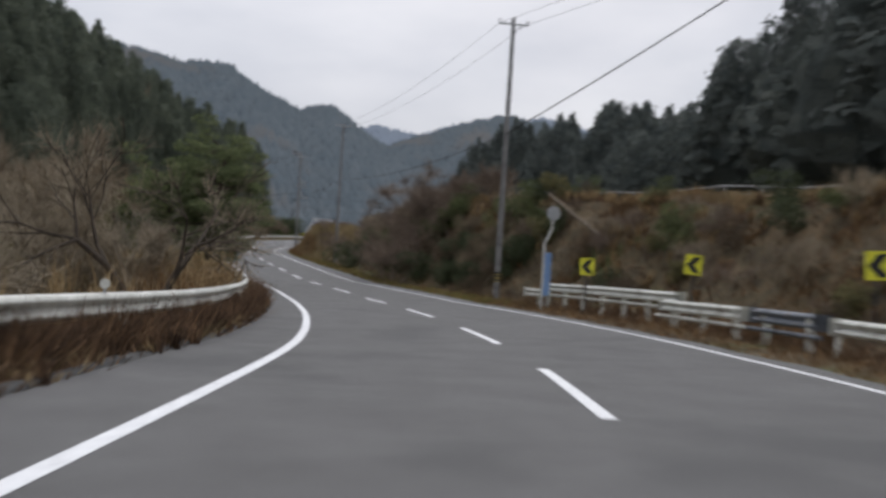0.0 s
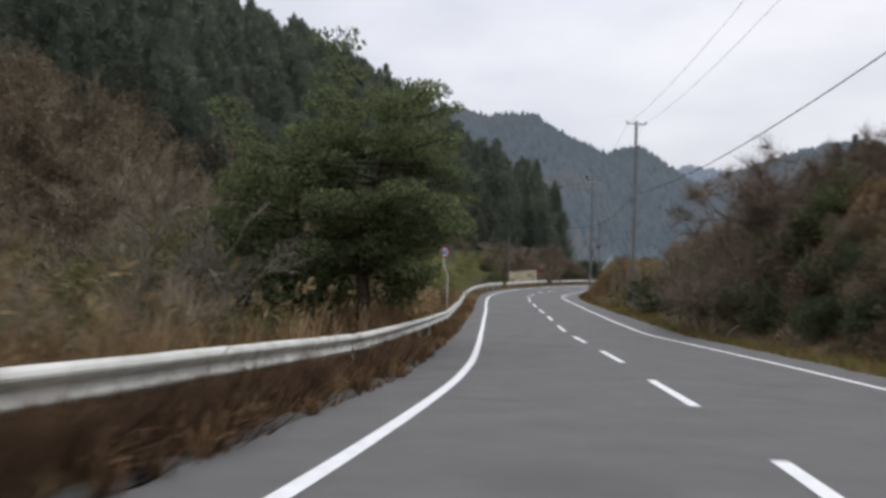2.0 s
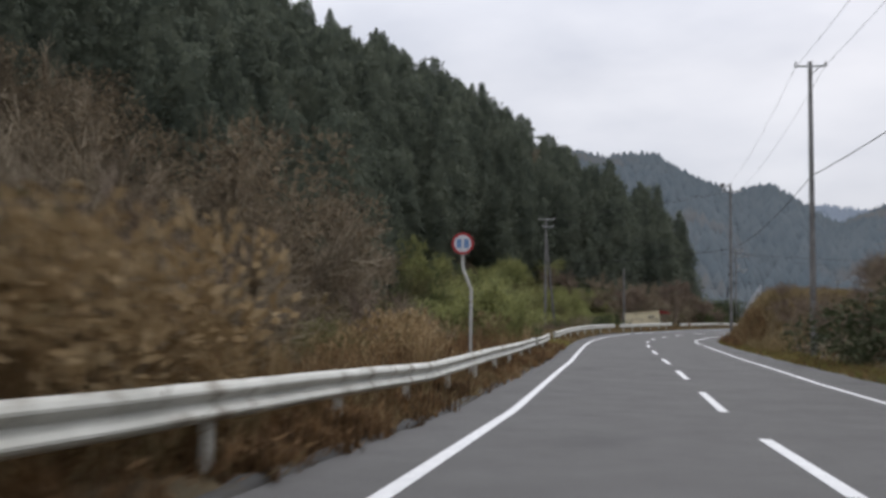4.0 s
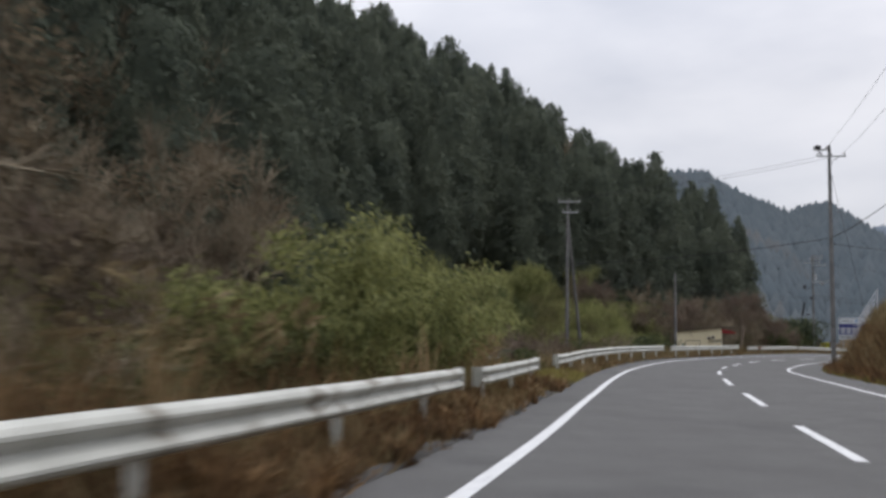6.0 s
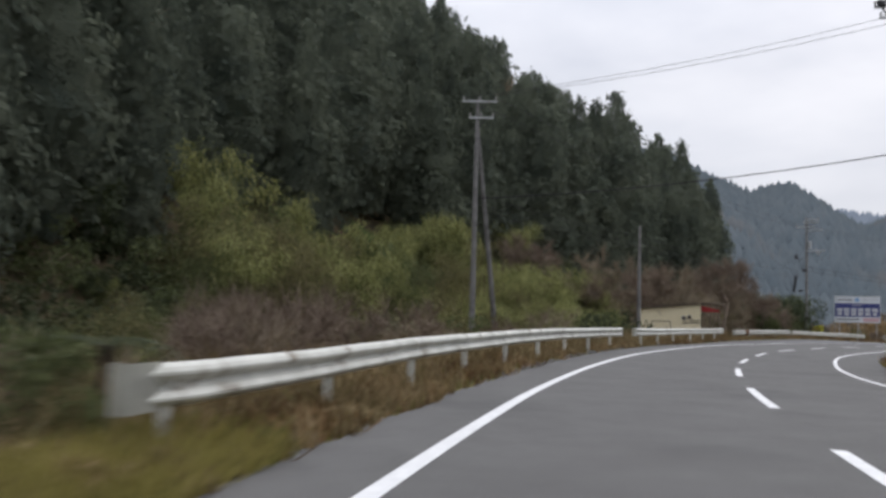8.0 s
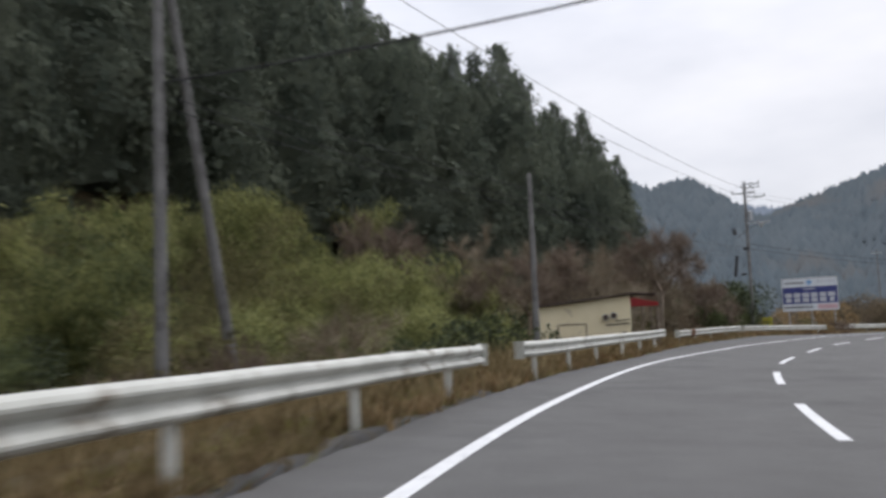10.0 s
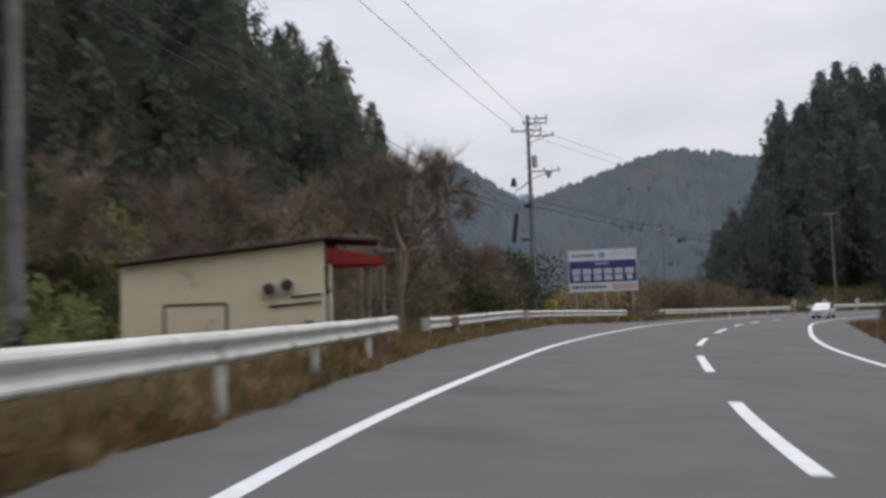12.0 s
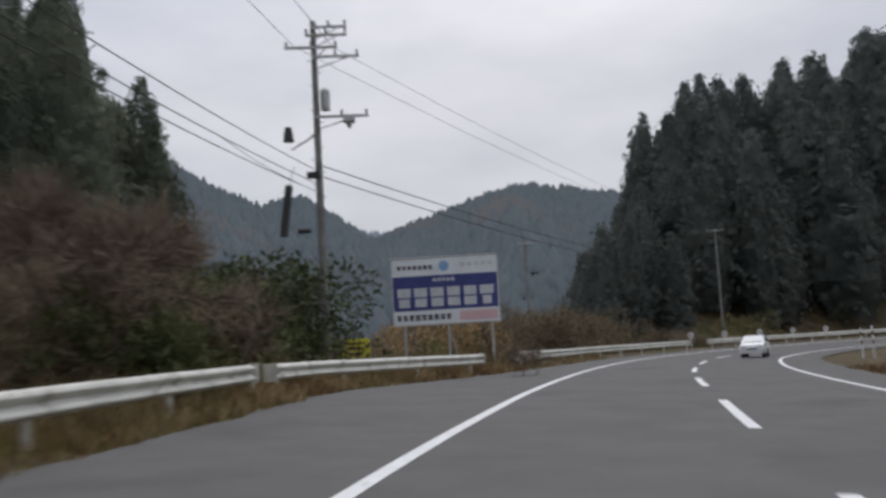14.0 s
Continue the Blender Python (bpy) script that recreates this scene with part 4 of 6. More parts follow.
def cable(a, b, sag, r, label="black overhead cable between poles"):
    c = bpy.data.curves.new("overhead_cable", "CURVE")
    c.dimensions, c.bevel_depth, c.bevel_resolution = "3D", r, 1
    sp = c.splines.new("POLY")
    n = 25
    sp.points.add(n - 1)
    for i in range(n):
        u = i / (n - 1)
        p = Vector(a).lerp(Vector(b), u)
        sp.points[i].co = (p.x, p.y, p.z - 4 * sag * u * (1 - u), 1)
    c.materials.append(M_WIRE)
    ob = new("overhead_cable", c)
    tagged(ob, label, "cable", "overhead cables")


A_TOP, B_TOP, C_TOP, D_TOP, E_TOP, F_TOP = (12.7, 24.6, 14.3), (8.0, 77.4, 14.0), (-13.45, 123.3, 11.6), (4.9, 121, 13.6), (-7.12, 142.2, 7.1), (6.85, 185.6, 11.9)
BEHIND = (24.0, -14.0, 16.0)
for dx in (-0.7, 0.7):
    sh = lambda p, dz=0.0: (p[0] + dx, p[1], p[2] + dz)
    cable(sh(A_TOP), sh(B_TOP), 0.8, 0.009)
    cable(sh(B_TOP), sh(D_TOP), 0.7, 0.009)
    cable(sh(D_TOP), sh(C_TOP), 0.3, 0.011)
    cable(sh(C_TOP), sh(F_TOP), 0.8, 0.011)
    cable(sh(F_TOP), (54.7 + dx, 245.1, 11.8), 0.8, 0.009)
    cable(sh(BEHIND), sh(A_TOP), 0.4, 0.009)
cable((12.7, 24.6, 8.6), (26.0, -14.0, 21.5), 0.5, 0.03, "thick black overhead cable to a roadside pole")
cable((12.7, 24.6, 8.6), (8.0, 77.4, 8.4), 0.7, 0.02)
cable((8.0, 77.4, 8.4), (4.9, 121, 8.0), 0.6, 0.02)
cable((4.9, 121, 8.0), (-13.45, 123.3, 6.6), 0.3, 0.025)
cable((4.9, 121, 7.6), (30.0, 150.0, 9.0), 0.5, 0.02)
for dz in (0.0, 0.28, 0.75):
    cable((6.85, 185.6, 6.6 + dz), (-7.12, 142.2, 5.9 + dz), 0.6, 0.013)
    cable((-7.12, 142.2, 5.9 + dz), (-13.45, 123.3, 6.1 + dz), 0.2, 0.01)
cable((6.85, 185.6, 7.2), (54.7, 245.1, 7.5), 1.0, 0.02)
cable((6.85, 185.6, 7.6), (54.7, 245.1, 8.1), 1.0, 0.02)
cable((6.0, 185.6, 7.0), (3.4, 182.4, 8.0), 0.1, 0.01)

# ---- shed ----
M_CREAM = make_mat("cream_wall", (0.66, 0.58, 0.385), (0.77, 0.69, 0.48), 0.9, 0.85, 0.1, 30.0, spots=((0.5, 0.43, 0.3), 1.5, 0.4))
M_ROOF = make_mat("rusty_roof", (0.04, 0.03, 0.028), (0.12, 0.085, 0.07), 3.0, 0.8, 0.1)
M_AWNING = make_mat("red_awning", (0.42, 0.045, 0.05), (0.52, 0.08, 0.075), 2.0, 0.7, 0.05)
# near-black brown: painted shade for the shed's inside, and the house's dark timber
M_SHADE = make_mat("shade_and_dark_timber", (0.02, 0.017, 0.014), (0.06, 0.05, 0.04), 3.0, 0.9, 0.0)
M_WOOD = make_mat("weathered_wood", (0.13, 0.1, 0.075), (0.24, 0.2, 0.15), 5.0, 0.9, 0.2)

SHED_Z = -1.3
shed = holder("shed", pose(-3.33, 149.2, SHED_Z, 0, 0, 1.5), "cream walled shed with a low rusty roof and a red awning", "shed")
top_r, top_l, wide, deep = 2.42 - SHED_Z, 2.0 - SHED_Z, 4.3, 4.8
bm = bmesh.new()
vs = [bm.verts.new(p) for p in ((-wide, 0, 0), (0, 0, 0), (0, 0, top_r), (-wide, 0, top_l))]
f = bm.faces.new(vs)
got = bmesh.ops.extrude_face_region(bm, geom=[f])
bmesh.ops.translate(bm, vec=(0, 0.15, 0), verts=[v for v in got["geom"] if isinstance(v, bmesh.types.BMVert)])
bmesh.ops.recalc_face_normals(bm, faces=bm.faces[:])
part("front_wall", bm, M_CREAM, shed, "stained cream wall")
box_part("side_wall", (0.15, deep - 3.4, top_r - 0.05), pose(-0.09, 3.25 + (deep - 3.4) / 2, (top_r - 0.05) / 2), M_CREAM, shed)
box_part("far_wall", (0.15, deep - 0.2, top_l - 0.05), pose(-wide + 0.08, deep / 2 + 0.06, (top_l - 0.05) / 2), M_CREAM, shed)
box_part("back_wall", (wide - 0.3, 0.15, top_l - 0.05), pose(-wide / 2, deep, (top_l - 0.05) / 2), M_CREAM, shed)
slope = math.degrees(math.atan2(top_r - top_l, wide))
bm = bmesh.new()
add_box(bm, (wide + 0.35, deep + 0.45, 0.05), pose(-wide / 2 + 0.03, deep / 2, (top_r + top_l) / 2 + 0.06, 0, -slope, 0), 0.01)
part("roof", bm, M_ROOF, shed, "dark rusty sheet roof")
for k in range(24):
    box_part("roof_rib", (0.03, deep + 0.45, 0.03), pose(-wide + 0.05 + k * 0.2, deep / 2, top_l + 0.11 + (0.05 + k * 0.2) * (top_r - top_l) / wide, 0, -slope, 0), M_ROOF, shed)
bm = bmesh.new()
add_box(bm, (1.1, 1.7, 0.06), pose(0.65, 0.9, top_r + 0.05, 0, 4, 0), 0.01)
part("porch_roof", bm, M_ROOF, shed)
bm = bmesh.new()
pts = [(0.0, 0.0, top_r - 0.1), (0.0, 0.0, top_r - 0.5), (1.3, 0.15, top_r - 0.5), (1.26, 0.15, top_r - 0.38), (0.1, 1.7, top_r - 0.1), (0.1, 1.7, top_r - 0.5), (1.35, 1.6, top_r - 0.5), (1.3, 1.6, top_r - 0.38)]
v = [bm.verts.new(p) for p in pts]
for q in ((0, 1, 2, 3), (4, 7, 6, 5), (0, 3, 7, 4), (3, 2, 6, 7)):
    bm.faces.new([v[i] for i in q])
bmesh.ops.solidify(bm, geom=bm.faces[:], thickness=0.02)
part("awning", bm, M_AWNING, shed, "red cloth awning")
# a dark slab fills the opening; the shade inside is its colour
box_part("doorway", (0.1, 3.06, top_r - 0.12), pose(-0.1, 1.71, (top_r - 0.12) / 2), M_SHADE, shed, label="dark slab that stands for the shade inside the shed")
for y in (0.95, 2.0):
    box_part("door_leaf", (0.04, 0.85, 1.7), pose(-0.02, y, 1.75), M_GALV, shed, 0.01, "dull grey glazed door")
box_part("lintel", (0.06, 3.06, 0.1), pose(-0.02, 1.71, 2.75), M_WOOD, shed, 0.01)
for x, y in ((1.25, 0.1), (1.25, 1.55), (0.95, 0.3)):
    tube_part("porch_post", (x, y, -0.2), (x, y, top_r - 0.55), 0.045, 0.045, M_WOOD, shed)
for x, dz in ((-1.18, 1.0), (-0.8, 0.93)):
    bm = bmesh.new()
    add_tube(bm, (x, -0.16, top_r - dz), (x, 0.0, top_r - dz), 0.15, 0.15, 18)
    part("vent_fan", bm, M_GALV, shed, "round grey vent fan")
    bm = bmesh.new()
    add_tube(bm, (x, -0.165, top_r - dz), (x, -0.15, top_r - dz), 0.12, 0.12, 16)
    add_tube(bm, (x, -0.2, top_r - dz), (x, -0.16, top_r - dz), 0.045, 0.045, 10)
    for q in range(5):
        add_box(bm, (0.02, 0.012, 0.24), pose(x, -0.175, top_r - dz, 0, 36 * q, 0))
    part("grille", bm, M_ROOF, shed, "dark fan grille")
for a, b in (((-1.2, -0.04, top_r - 1.37), (-0.1, -0.04, top_r - 1.3)), ((-0.72, -0.04, top_r - 1.18), (-0.08, -0.04, top_r - 1.13))):
    tube_part("pipe", a, b, 0.022, 0.022, M_DARK, shed, 8)
bm = bmesh.new()
for size, p in (((1.3, 0.04, 0.06), (-2.75, -0.02, 2.45)), ((0.06, 0.04, 2.4), (-3.4, -0.02, 1.25)), ((0.06, 0.04, 2.4), (-2.1, -0.02, 1.25))):
    add_box(bm, size, pose(*p), 0.008)
part("shutter_frame", bm, M_WOOD, shed)
box_part("shutter", (1.24, 0.02, 2.4), pose(-2.75, -0.01, 1.23), M_CREAM, shed)
box_part("meter_box", (0.3, 0.14, 0.34), pose(-1.75, -0.07, 1.55), M_GALV, shed, 0.02)
box_part("meter_box", (0.18, 0.12, 0.26), pose(-0.35, -0.06, 1.9), M_WOOD, shed, 0.02)

# ---- billboard ----
M_NAVY = make_mat("board_navy", (0.035, 0.045, 0.16), (0.06, 0.07, 0.22), 1.0, 0.5, 0.0)
M_BOARD = make_mat("board_white", (0.62, 0.65, 0.68), (0.74, 0.77, 0.8), 1.0, 0.5, 0.0)
M_PINK = make_mat("board_pink", (0.55, 0.36, 0.38), (0.65, 0.45, 0.47), 1.0, 0.5, 0.0)
M_LETTER = make_mat("board_letter", (0.45, 0.46, 0.5), (0.58, 0.59, 0.62), 3.0, 0.5, 0.0)
M_SKYBLUE = make_mat("board_skyblue", (0.2, 0.36, 0.58), (0.27, 0.43, 0.64), 3.0, 0.5, 0.0)
turn = math.degrees(math.atan2(191.91 - 193.09, 14.96 - 10.46))
board = holder("billboard", pose(12.7, 192.5, 0, 0, 0, turn), "white and navy roadside billboard with pale lettering bars", "billboard")
BW, BL, BH = 4.65, 1.92, 4.84
mid = (BL + BH) / 2
box_part("panel", (BW, 0.08, BH - BL), pose(0, 0, mid), M_BOARD, board, 0.01)
bm = bmesh.new()
for size, p in (((BW + 0.1, 0.12, 0.05), (0, 0, BH)), ((BW + 0.1, 0.12, 0.05), (0, 0, BL)), ((0.05, 0.12, BH - BL), (-BW / 2, 0, mid)), ((0.05, 0.12, BH - BL), (BW / 2, 0, mid))):
    add_box(bm, size, pose(*p), 0.008)
part("frame", bm, M_GALV, board)
box_part("navy_field", (BW - 0.1, 0.012, 1.5), pose(0, -0.048, BL + 1.38), M_NAVY, board)
box_part("pink_field", (1.65, 0.012, 0.42), pose(1.4, -0.048, BL + 0.32), M_PINK, board)


def glyph(x, z, w, h, seed, material, name="letter_bar"):
    """A block of short bars that stands for one sign that cannot be read."""
    rng = random.Random(seed)
    bm = bmesh.new()
    y = -0.058
    add_box(bm, (w * rng.uniform(0.85, 0.98), 0.01, h * 0.42), pose(x, y, z + h * 0.24))
    add_box(bm, (w * rng.uniform(0.6, 0.98), 0.01, h * 0.4), pose(x, y, z - h * 0.24))
    part(name, bm, material, board)


for k in range(6):
    glyph(-1.8 + 0.72 * k, BL + 1.18, 0.62, 0.92, 10 + k, M_LETTER)
for k in range(5):
    box_part("letter_bar", (0.14, 0.01, 0.14), pose(-0.45 + 0.2 * k, -0.056, BL + 1.93), M_LETTER, board)
for k in range(7):
    glyph(-1.98 + 0.23 * k, BL + 2.5, 0.17, 0.2, 30 + k, M_DARK)
for k in range(9):
    glyph(-2.05 + 0.27 * k, BL + 0.32, 0.2, 0.26, 50 + k, M_DARK)
for k in range(5):
    glyph(0.8 + 0.3 * k, BL + 2.55, 0.2, 0.17, 70 + k, M_LETTER)
part("emblem", flat_shape([(r * math.cos(a), r * math.sin(a)) for a, r in ((k * math.pi / 8, 0.26 if k % 2 else 0.2) for k in range(16))], 0.01, pose(-0.02, -0.05, BL + 2.52)), M_SKYBLUE, board, "pale blue emblem")
for x in (-1.85, 0.05, 1.95):
    zg = gz(12.7 + x, 192.5)
    tube_part("leg", (x, 0.1, zg - 0.4), (x, 0.1, BL + 0.2), 0.06, 0.06, M_GALV, board)
tube_part("stay", (0.05, 0.1, 1.6), (0.9, 1.4, gz(13.6, 194) - 0.2), 0.04, 0.04, M_GALV, board)

yel = holder("yellow_sign", pose(8.3, 189.4, gz(8.3, 189.4), 0, 0, -12), "small yellow sign board behind the rail", "sign")
zy = 1.05 - gz(8.3, 189.4)
box_part("panel", (1.15, 0.05, 0.75), pose(0, 0, zy), M_YELLOW, yel, 0.01)
for x in (-0.45, 0.45):
    tube_part("leg", (x, 0.04, -0.3), (x, 0.04, zy + 0.3), 0.03, 0.03, M_GALV, yel)
for k in range(3):
    box_part("letter_bar", (0.8 - 0.15 * k, 0.01, 0.09), pose(0, -0.03, zy + 0.2 - 0.2 * k), M_RUST, yel)

# ---- delineators on the last bend ----
for y, o in ((214.6, -8.2), (217.6, -8.0), (220.4, -7.8), (222.6, -7.6), (224.6, -7.6)):
    p = at(s_at(y), o)
    de = holder("delineator", pose(p.x, p.y, p.z, 0, 0, -35), "white post with a round red and white reflector disc", "delineator", "delineators on the bend")
    tube_part("post", (0, 0, -0.2), (0, 0, 0.95), 0.035, 0.035, M_WHITE, de)
    part("disc", flat_shape(disc(0.24, 20), 0.03, pose(0, -0.03, 1.02)), M_WHITE, de)
    box_part("bar", (0.3, 0.01, 0.08), pose(0, -0.066, 1.02, 0, 35, 0), M_RUST, de)

# ---- car ----
M_CARPAINT = make_mat("car_paint", (0.62, 0.63, 0.63), (0.68, 0.69, 0.69), 2.0, 0.25, 0.0, spec=0.6)
M_GLASS = make_mat("car_glass", (0.015, 0.017, 0.02), (0.03, 0.033, 0.036), 2.0, 0.06, 0.0, spec=0.8)
M_TYRE = make_mat("tyre", (0.012, 0.012, 0.012), (0.03, 0.03, 0.03), 9.0, 0.85, 0.0)
M_TAIL = make_mat("lamp_glass", (0.35, 0.36, 0.37), (0.55, 0.56, 0.57), 3.0, 0.15, 0.0, spec=0.7)
s_car = s_at(200.7)
p_car = at(s_car, 1.85)
car = holder("car", pose(p_car.x, p_car.y, p_car.z + 0.005, 0, 0, math.degrees(heading(s_car))) @ Matrix.Diagonal((0.8, 0.8, 0.8, 1)), "small white car that comes round the bend", "car")
PROFILE = [(-1.75, 0.32), (-1.78, 0.62), (-1.7, 0.86), (-0.95, 0.96), (-0.3, 1.42), (0.2, 1.5), (1.1, 1.47), (1.62, 1.02), (1.75, 0.92), (1.78, 0.5), (1.72, 0.3)]
bm = bmesh.new()
rings = []
for x, k in ((-0.72, 0.94), (-0.78, 1.0), (0.78, 1.0), (0.72, 0.94)):
    rings.append([bm.verts.new((x * (1 - 0.16 * max(0, z - 0.95) / 0.5), y * k, 0.3 + (z - 0.3) * (0.985 if k < 1 else 1))) for y, z in PROFILE])
for a, b in zip(rings, rings[1:]):
    for i in range(len(PROFILE)):
        j = (i + 1) % len(PROFILE)
        bm.faces.new((a[i], a[j], b[j], b[i]))
bm.faces.new(rings[0][::-1])
bm.faces.new(rings[-1])
bmesh.ops.recalc_face_normals(bm, faces=bm.faces[:])
part("body", bm, M_CARPAINT, car)
part("windscreen", flat_shape([(-0.58, 0.0), (0.58, 0.0), (0.5, 0.6), (-0.5, 0.6)], 0.02, pose(0, -0.86, 1.0, -55, 0, 0)), M_GLASS, car, "dark windscreen")
for sx in (-1, 1):
    part("side_window", flat_shape([(-0.55, 0), (1.25, 0), (0.95, 0.42), (-0.1, 0.42)], 0.02, pose(sx * 0.755, -0.1, 0.98, 0, 0, 90)), M_GLASS, car)
    box_part("headlight", (0.3, 0.1, 0.16), pose(sx * 0.52, -1.72, 0.72), M_TAIL, car, 0.03)
    box_part("mirror", (0.16, 0.1, 0.12), pose(sx * 0.86, -0.62, 1.0), M_CARPAINT, car, 0.03)
    for y in (-1.1, 1.12):
        wheel = tube_part("wheel", (sx * 0.58, y, 0.28), (sx * 0.79, y, 0.28), 0.28, 0.28, M_TYRE, car, 20)
        tube_part("rim", (sx * 0.79, y, 0.28), (sx * 0.8, y, 0.28), 0.17, 0.15, M_GALV, wheel, 14)
box_part("grille", (0.7, 0.04, 0.1), pose(0, -1.77, 0.6), M_DARK, car, 0.01)
box_part("number_plate", (0.33, 0.02, 0.16), pose(0, -1.79, 0.46), M_WHITE, car, 0.005)


# ---- white pipe fences beside the side tracks ----


def pipe_fence(a, b, n, top=0.33):
    ob = holder("pipe_fence", pose(a[0], a[1], 0), "white two-bar pipe fence beside a side track", "fence", "pipe fences")
    pts = [(a[0] + (b[0] - a[0]) * k / n, a[1] + (b[1] - a[1]) * k / n) for k in range(n + 1)]
    local = [Vector((x - a[0], y - a[1], 0)) for x, y in pts]
    for v, (x, y) in zip(local, pts):
        tube_part("post", (v.x, v.y, gz(x, y) - 0.3), (v.x, v.y, top), 0.045, 0.045, M_RAIL, ob)
    for v, w in zip(local, local[1:]):
        for z in (top - 0.02, top - 0.42):
            tube_part("bar", (v.x, v.y, z), (w.x, w.y, z), 0.04, 0.04, M_RAIL, ob, 8)


pipe_fence((-8.45, 84.0), (-8.35, 85.6), 1, 0.08)
pipe_fence((-8.3, 122.8), (-7.5, 124.9), 1, 0.5)

# ---- timber posts in the gap beside the shed ----
for x, y, top, arm in ((-1.65, 156.4, 2.75, True), (-2.75, 153.7, 2.5, False)):
    z0 = gz(x, y)
    ob = holder("timber_post", pose(x, y, z0), "weathered grey timber post in the gap beside the shed", "post", "timber posts by the shed")
    tube_part("pole", (0, 0, -0.3), (0.04, 0, top - z0), 0.085, 0.065, M_WOOD, ob, 9)
    if arm:
        tube_part("crossbar", (-0.5, -0.12, top - z0 - 0.12), (0.55, 0.1, top - z0 - 0.05), 0.035, 0.03, M_WOOD, ob, 6)
        tube_part("brace", (-0.75, 0.3, 0.05), (-0.1, 0.05, 0.95), 0.03, 0.03, M_WOOD, ob, 6)
        tube_part("wire", (0, 0, top - z0 - 0.1), (-1.25, -2.8, top - z0 - 0.02), 0.02, 0.02, M_WOOD, ob, 6, "grey rod that runs to the next post")

# ---- a house roof among the cedars beyond the bend ----
M_TILE = make_mat("grey_roof_tile", (0.16, 0.165, 0.17), (0.3, 0.305, 0.31), 1.5, 0.7, 0.2, 12.0)
hx, hy = 58.6, 261.5
house = holder("house", pose(hx, hy, 0, 0, 0, -25), "dark timber house with a grey tiled roof among cedars", "house")
z0 = gz(hx, hy)
box_part("wall", (8.0, 6.5, 6.2 - z0 + 0.5), pose(0, 0, (6.2 + z0 - 0.5) / 2), M_SHADE, house, label="dark timber wall")
bm = bmesh.new()
eave = [bm.verts.new((x * 5.6, y * 4.8, 5.7 + (0.25 if abs(x * y) == 1 else 0.0))) for x, y in ((-1, -1), (0, -1), (1, -1), (1, 0), (1, 1), (0, 1), (-1, 1), (-1, 0))]
mids = [bm.verts.new((x * 3.4, y * 2.6, 6.7)) for x, y in ((-1, -1), (0, -1), (1, -1), (1, 0), (1, 1), (0, 1), (-1, 1), (-1, 0))]
tops = [bm.verts.new((x, 0, 9.0)) for x in (-1.8, 1.8)]
for k in range(8):
    j = (k + 1) % 8
    bm.faces.new((eave[k], eave[j], mids[j], mids[k]))
for q in ((mids[0], mids[1], tops[1], tops[0]), (mids[1], mids[2], tops[1]), (mids[2], mids[3], tops[1]), (mids[3], mids[4], tops[1]), (mids[4], mids[5], tops[0], tops[1]), (mids[5], mids[6], tops[0]), (mids[6], mids[7], tops[0]), (mids[7], mids[0], tops[0])):
    bm.faces.new(q)
bmesh.ops.solidify(bm, geom=bm.faces[:], thickness=0.18)
part("roof", bm, M_TILE, house, "grey tiled roof with lifted corners")
tube_part("ridge_cap", (-1.9, 0, 9.05), (1.9, 0, 9.05), 0.16, 0.16, M_TILE, house, 8)

# striped marker posts on the inside of the last bend
for y, o in ((190, 7.6), (194, 7.4), (198, 7.2)):
    p = at(s_at(y), o)
    mk = holder("marker_post", pose(p.x, p.y, gz(p.x, p.y)), "thin white marker post with dark bands", "marker post", "marker posts inside the bend")
    tube_part("post", (0, 0, -0.2), (0, 0, 1.5), 0.045, 0.045, M_WHITE, mk, 8)
    for z in (0.7, 1.1):
        tube_part("band", (0, 0, z), (0, 0, z + 0.16), 0.05, 0.05, M_RUST, mk, 8)

# ---- a white stair rail on the mound inside the bend ----
stair = holder("stair_rail", pose(6.3, 119.6, 0), "white painted handrail that climbs a grassy mound", "handrail")
for u in (0.0, 0.5, 1.0):
    zt = 1.55 + 2.0 * u
    tube_part("post", (1.25 * u, 0.6 * u, gz(6.3 + 1.25 * u, 119.6 + 0.6 * u) - 0.2), (1.25 * u, 0.6 * u, zt + 0.95), 0.04, 0.04, M_WHITE, stair, 8)
for up in (0.3, 0.6, 0.92):
    tube_part("bar", (0, 0, 1.55 + up), (1.25, 0.6, 3.55 + up), 0.03, 0.03, M_WHITE, stair, 8)

# ---- a low asphalt lip along the left edge ----


def lip(y0, y1, name="kerb_lip"):
    prof = [(0.0, -0.02), (0.03, 0.07), (0.1, 0.11), (0.2, 0.1), (0.3, -0.02)]
    verts, faces = [], []
    rng = random.Random(int(y0) + 100)
    for i, s in enumerate(np.arange(s_at(y0), s_at(y1), 0.45)):
        k = 0.15 + 0.75 * rng.random()
        o = -float(edge_left(base_xy(s)[0][1]))
        verts += [at(s, o - a + 0.05 + 0.04 * rng.random(), b * k) for a, b in prof]
        if i:
            n = len(prof)
            faces += [((i - 1) * n + j, (i - 1) * n + j + 1, i * n + j + 1, i * n + j) for j in range(n - 1)]
    tagged(mesh_object(name, verts, faces, M_SHOULDER, smooth=True), "low worn asphalt lip at the road's edge", "kerb", kind="structure")


for a, b in ((-35, 30), (33, 68), (70, 84), (100, 122)):
    lip(a, b)

# ---- plants ----


def mesh_from_quads(name, verts, material):
    ob = array_object(name, verts, 4, material)
    me = ob.data
    bpy.data.objects.remove(ob)
    return me


p_rng = np.random.default_rng(21)


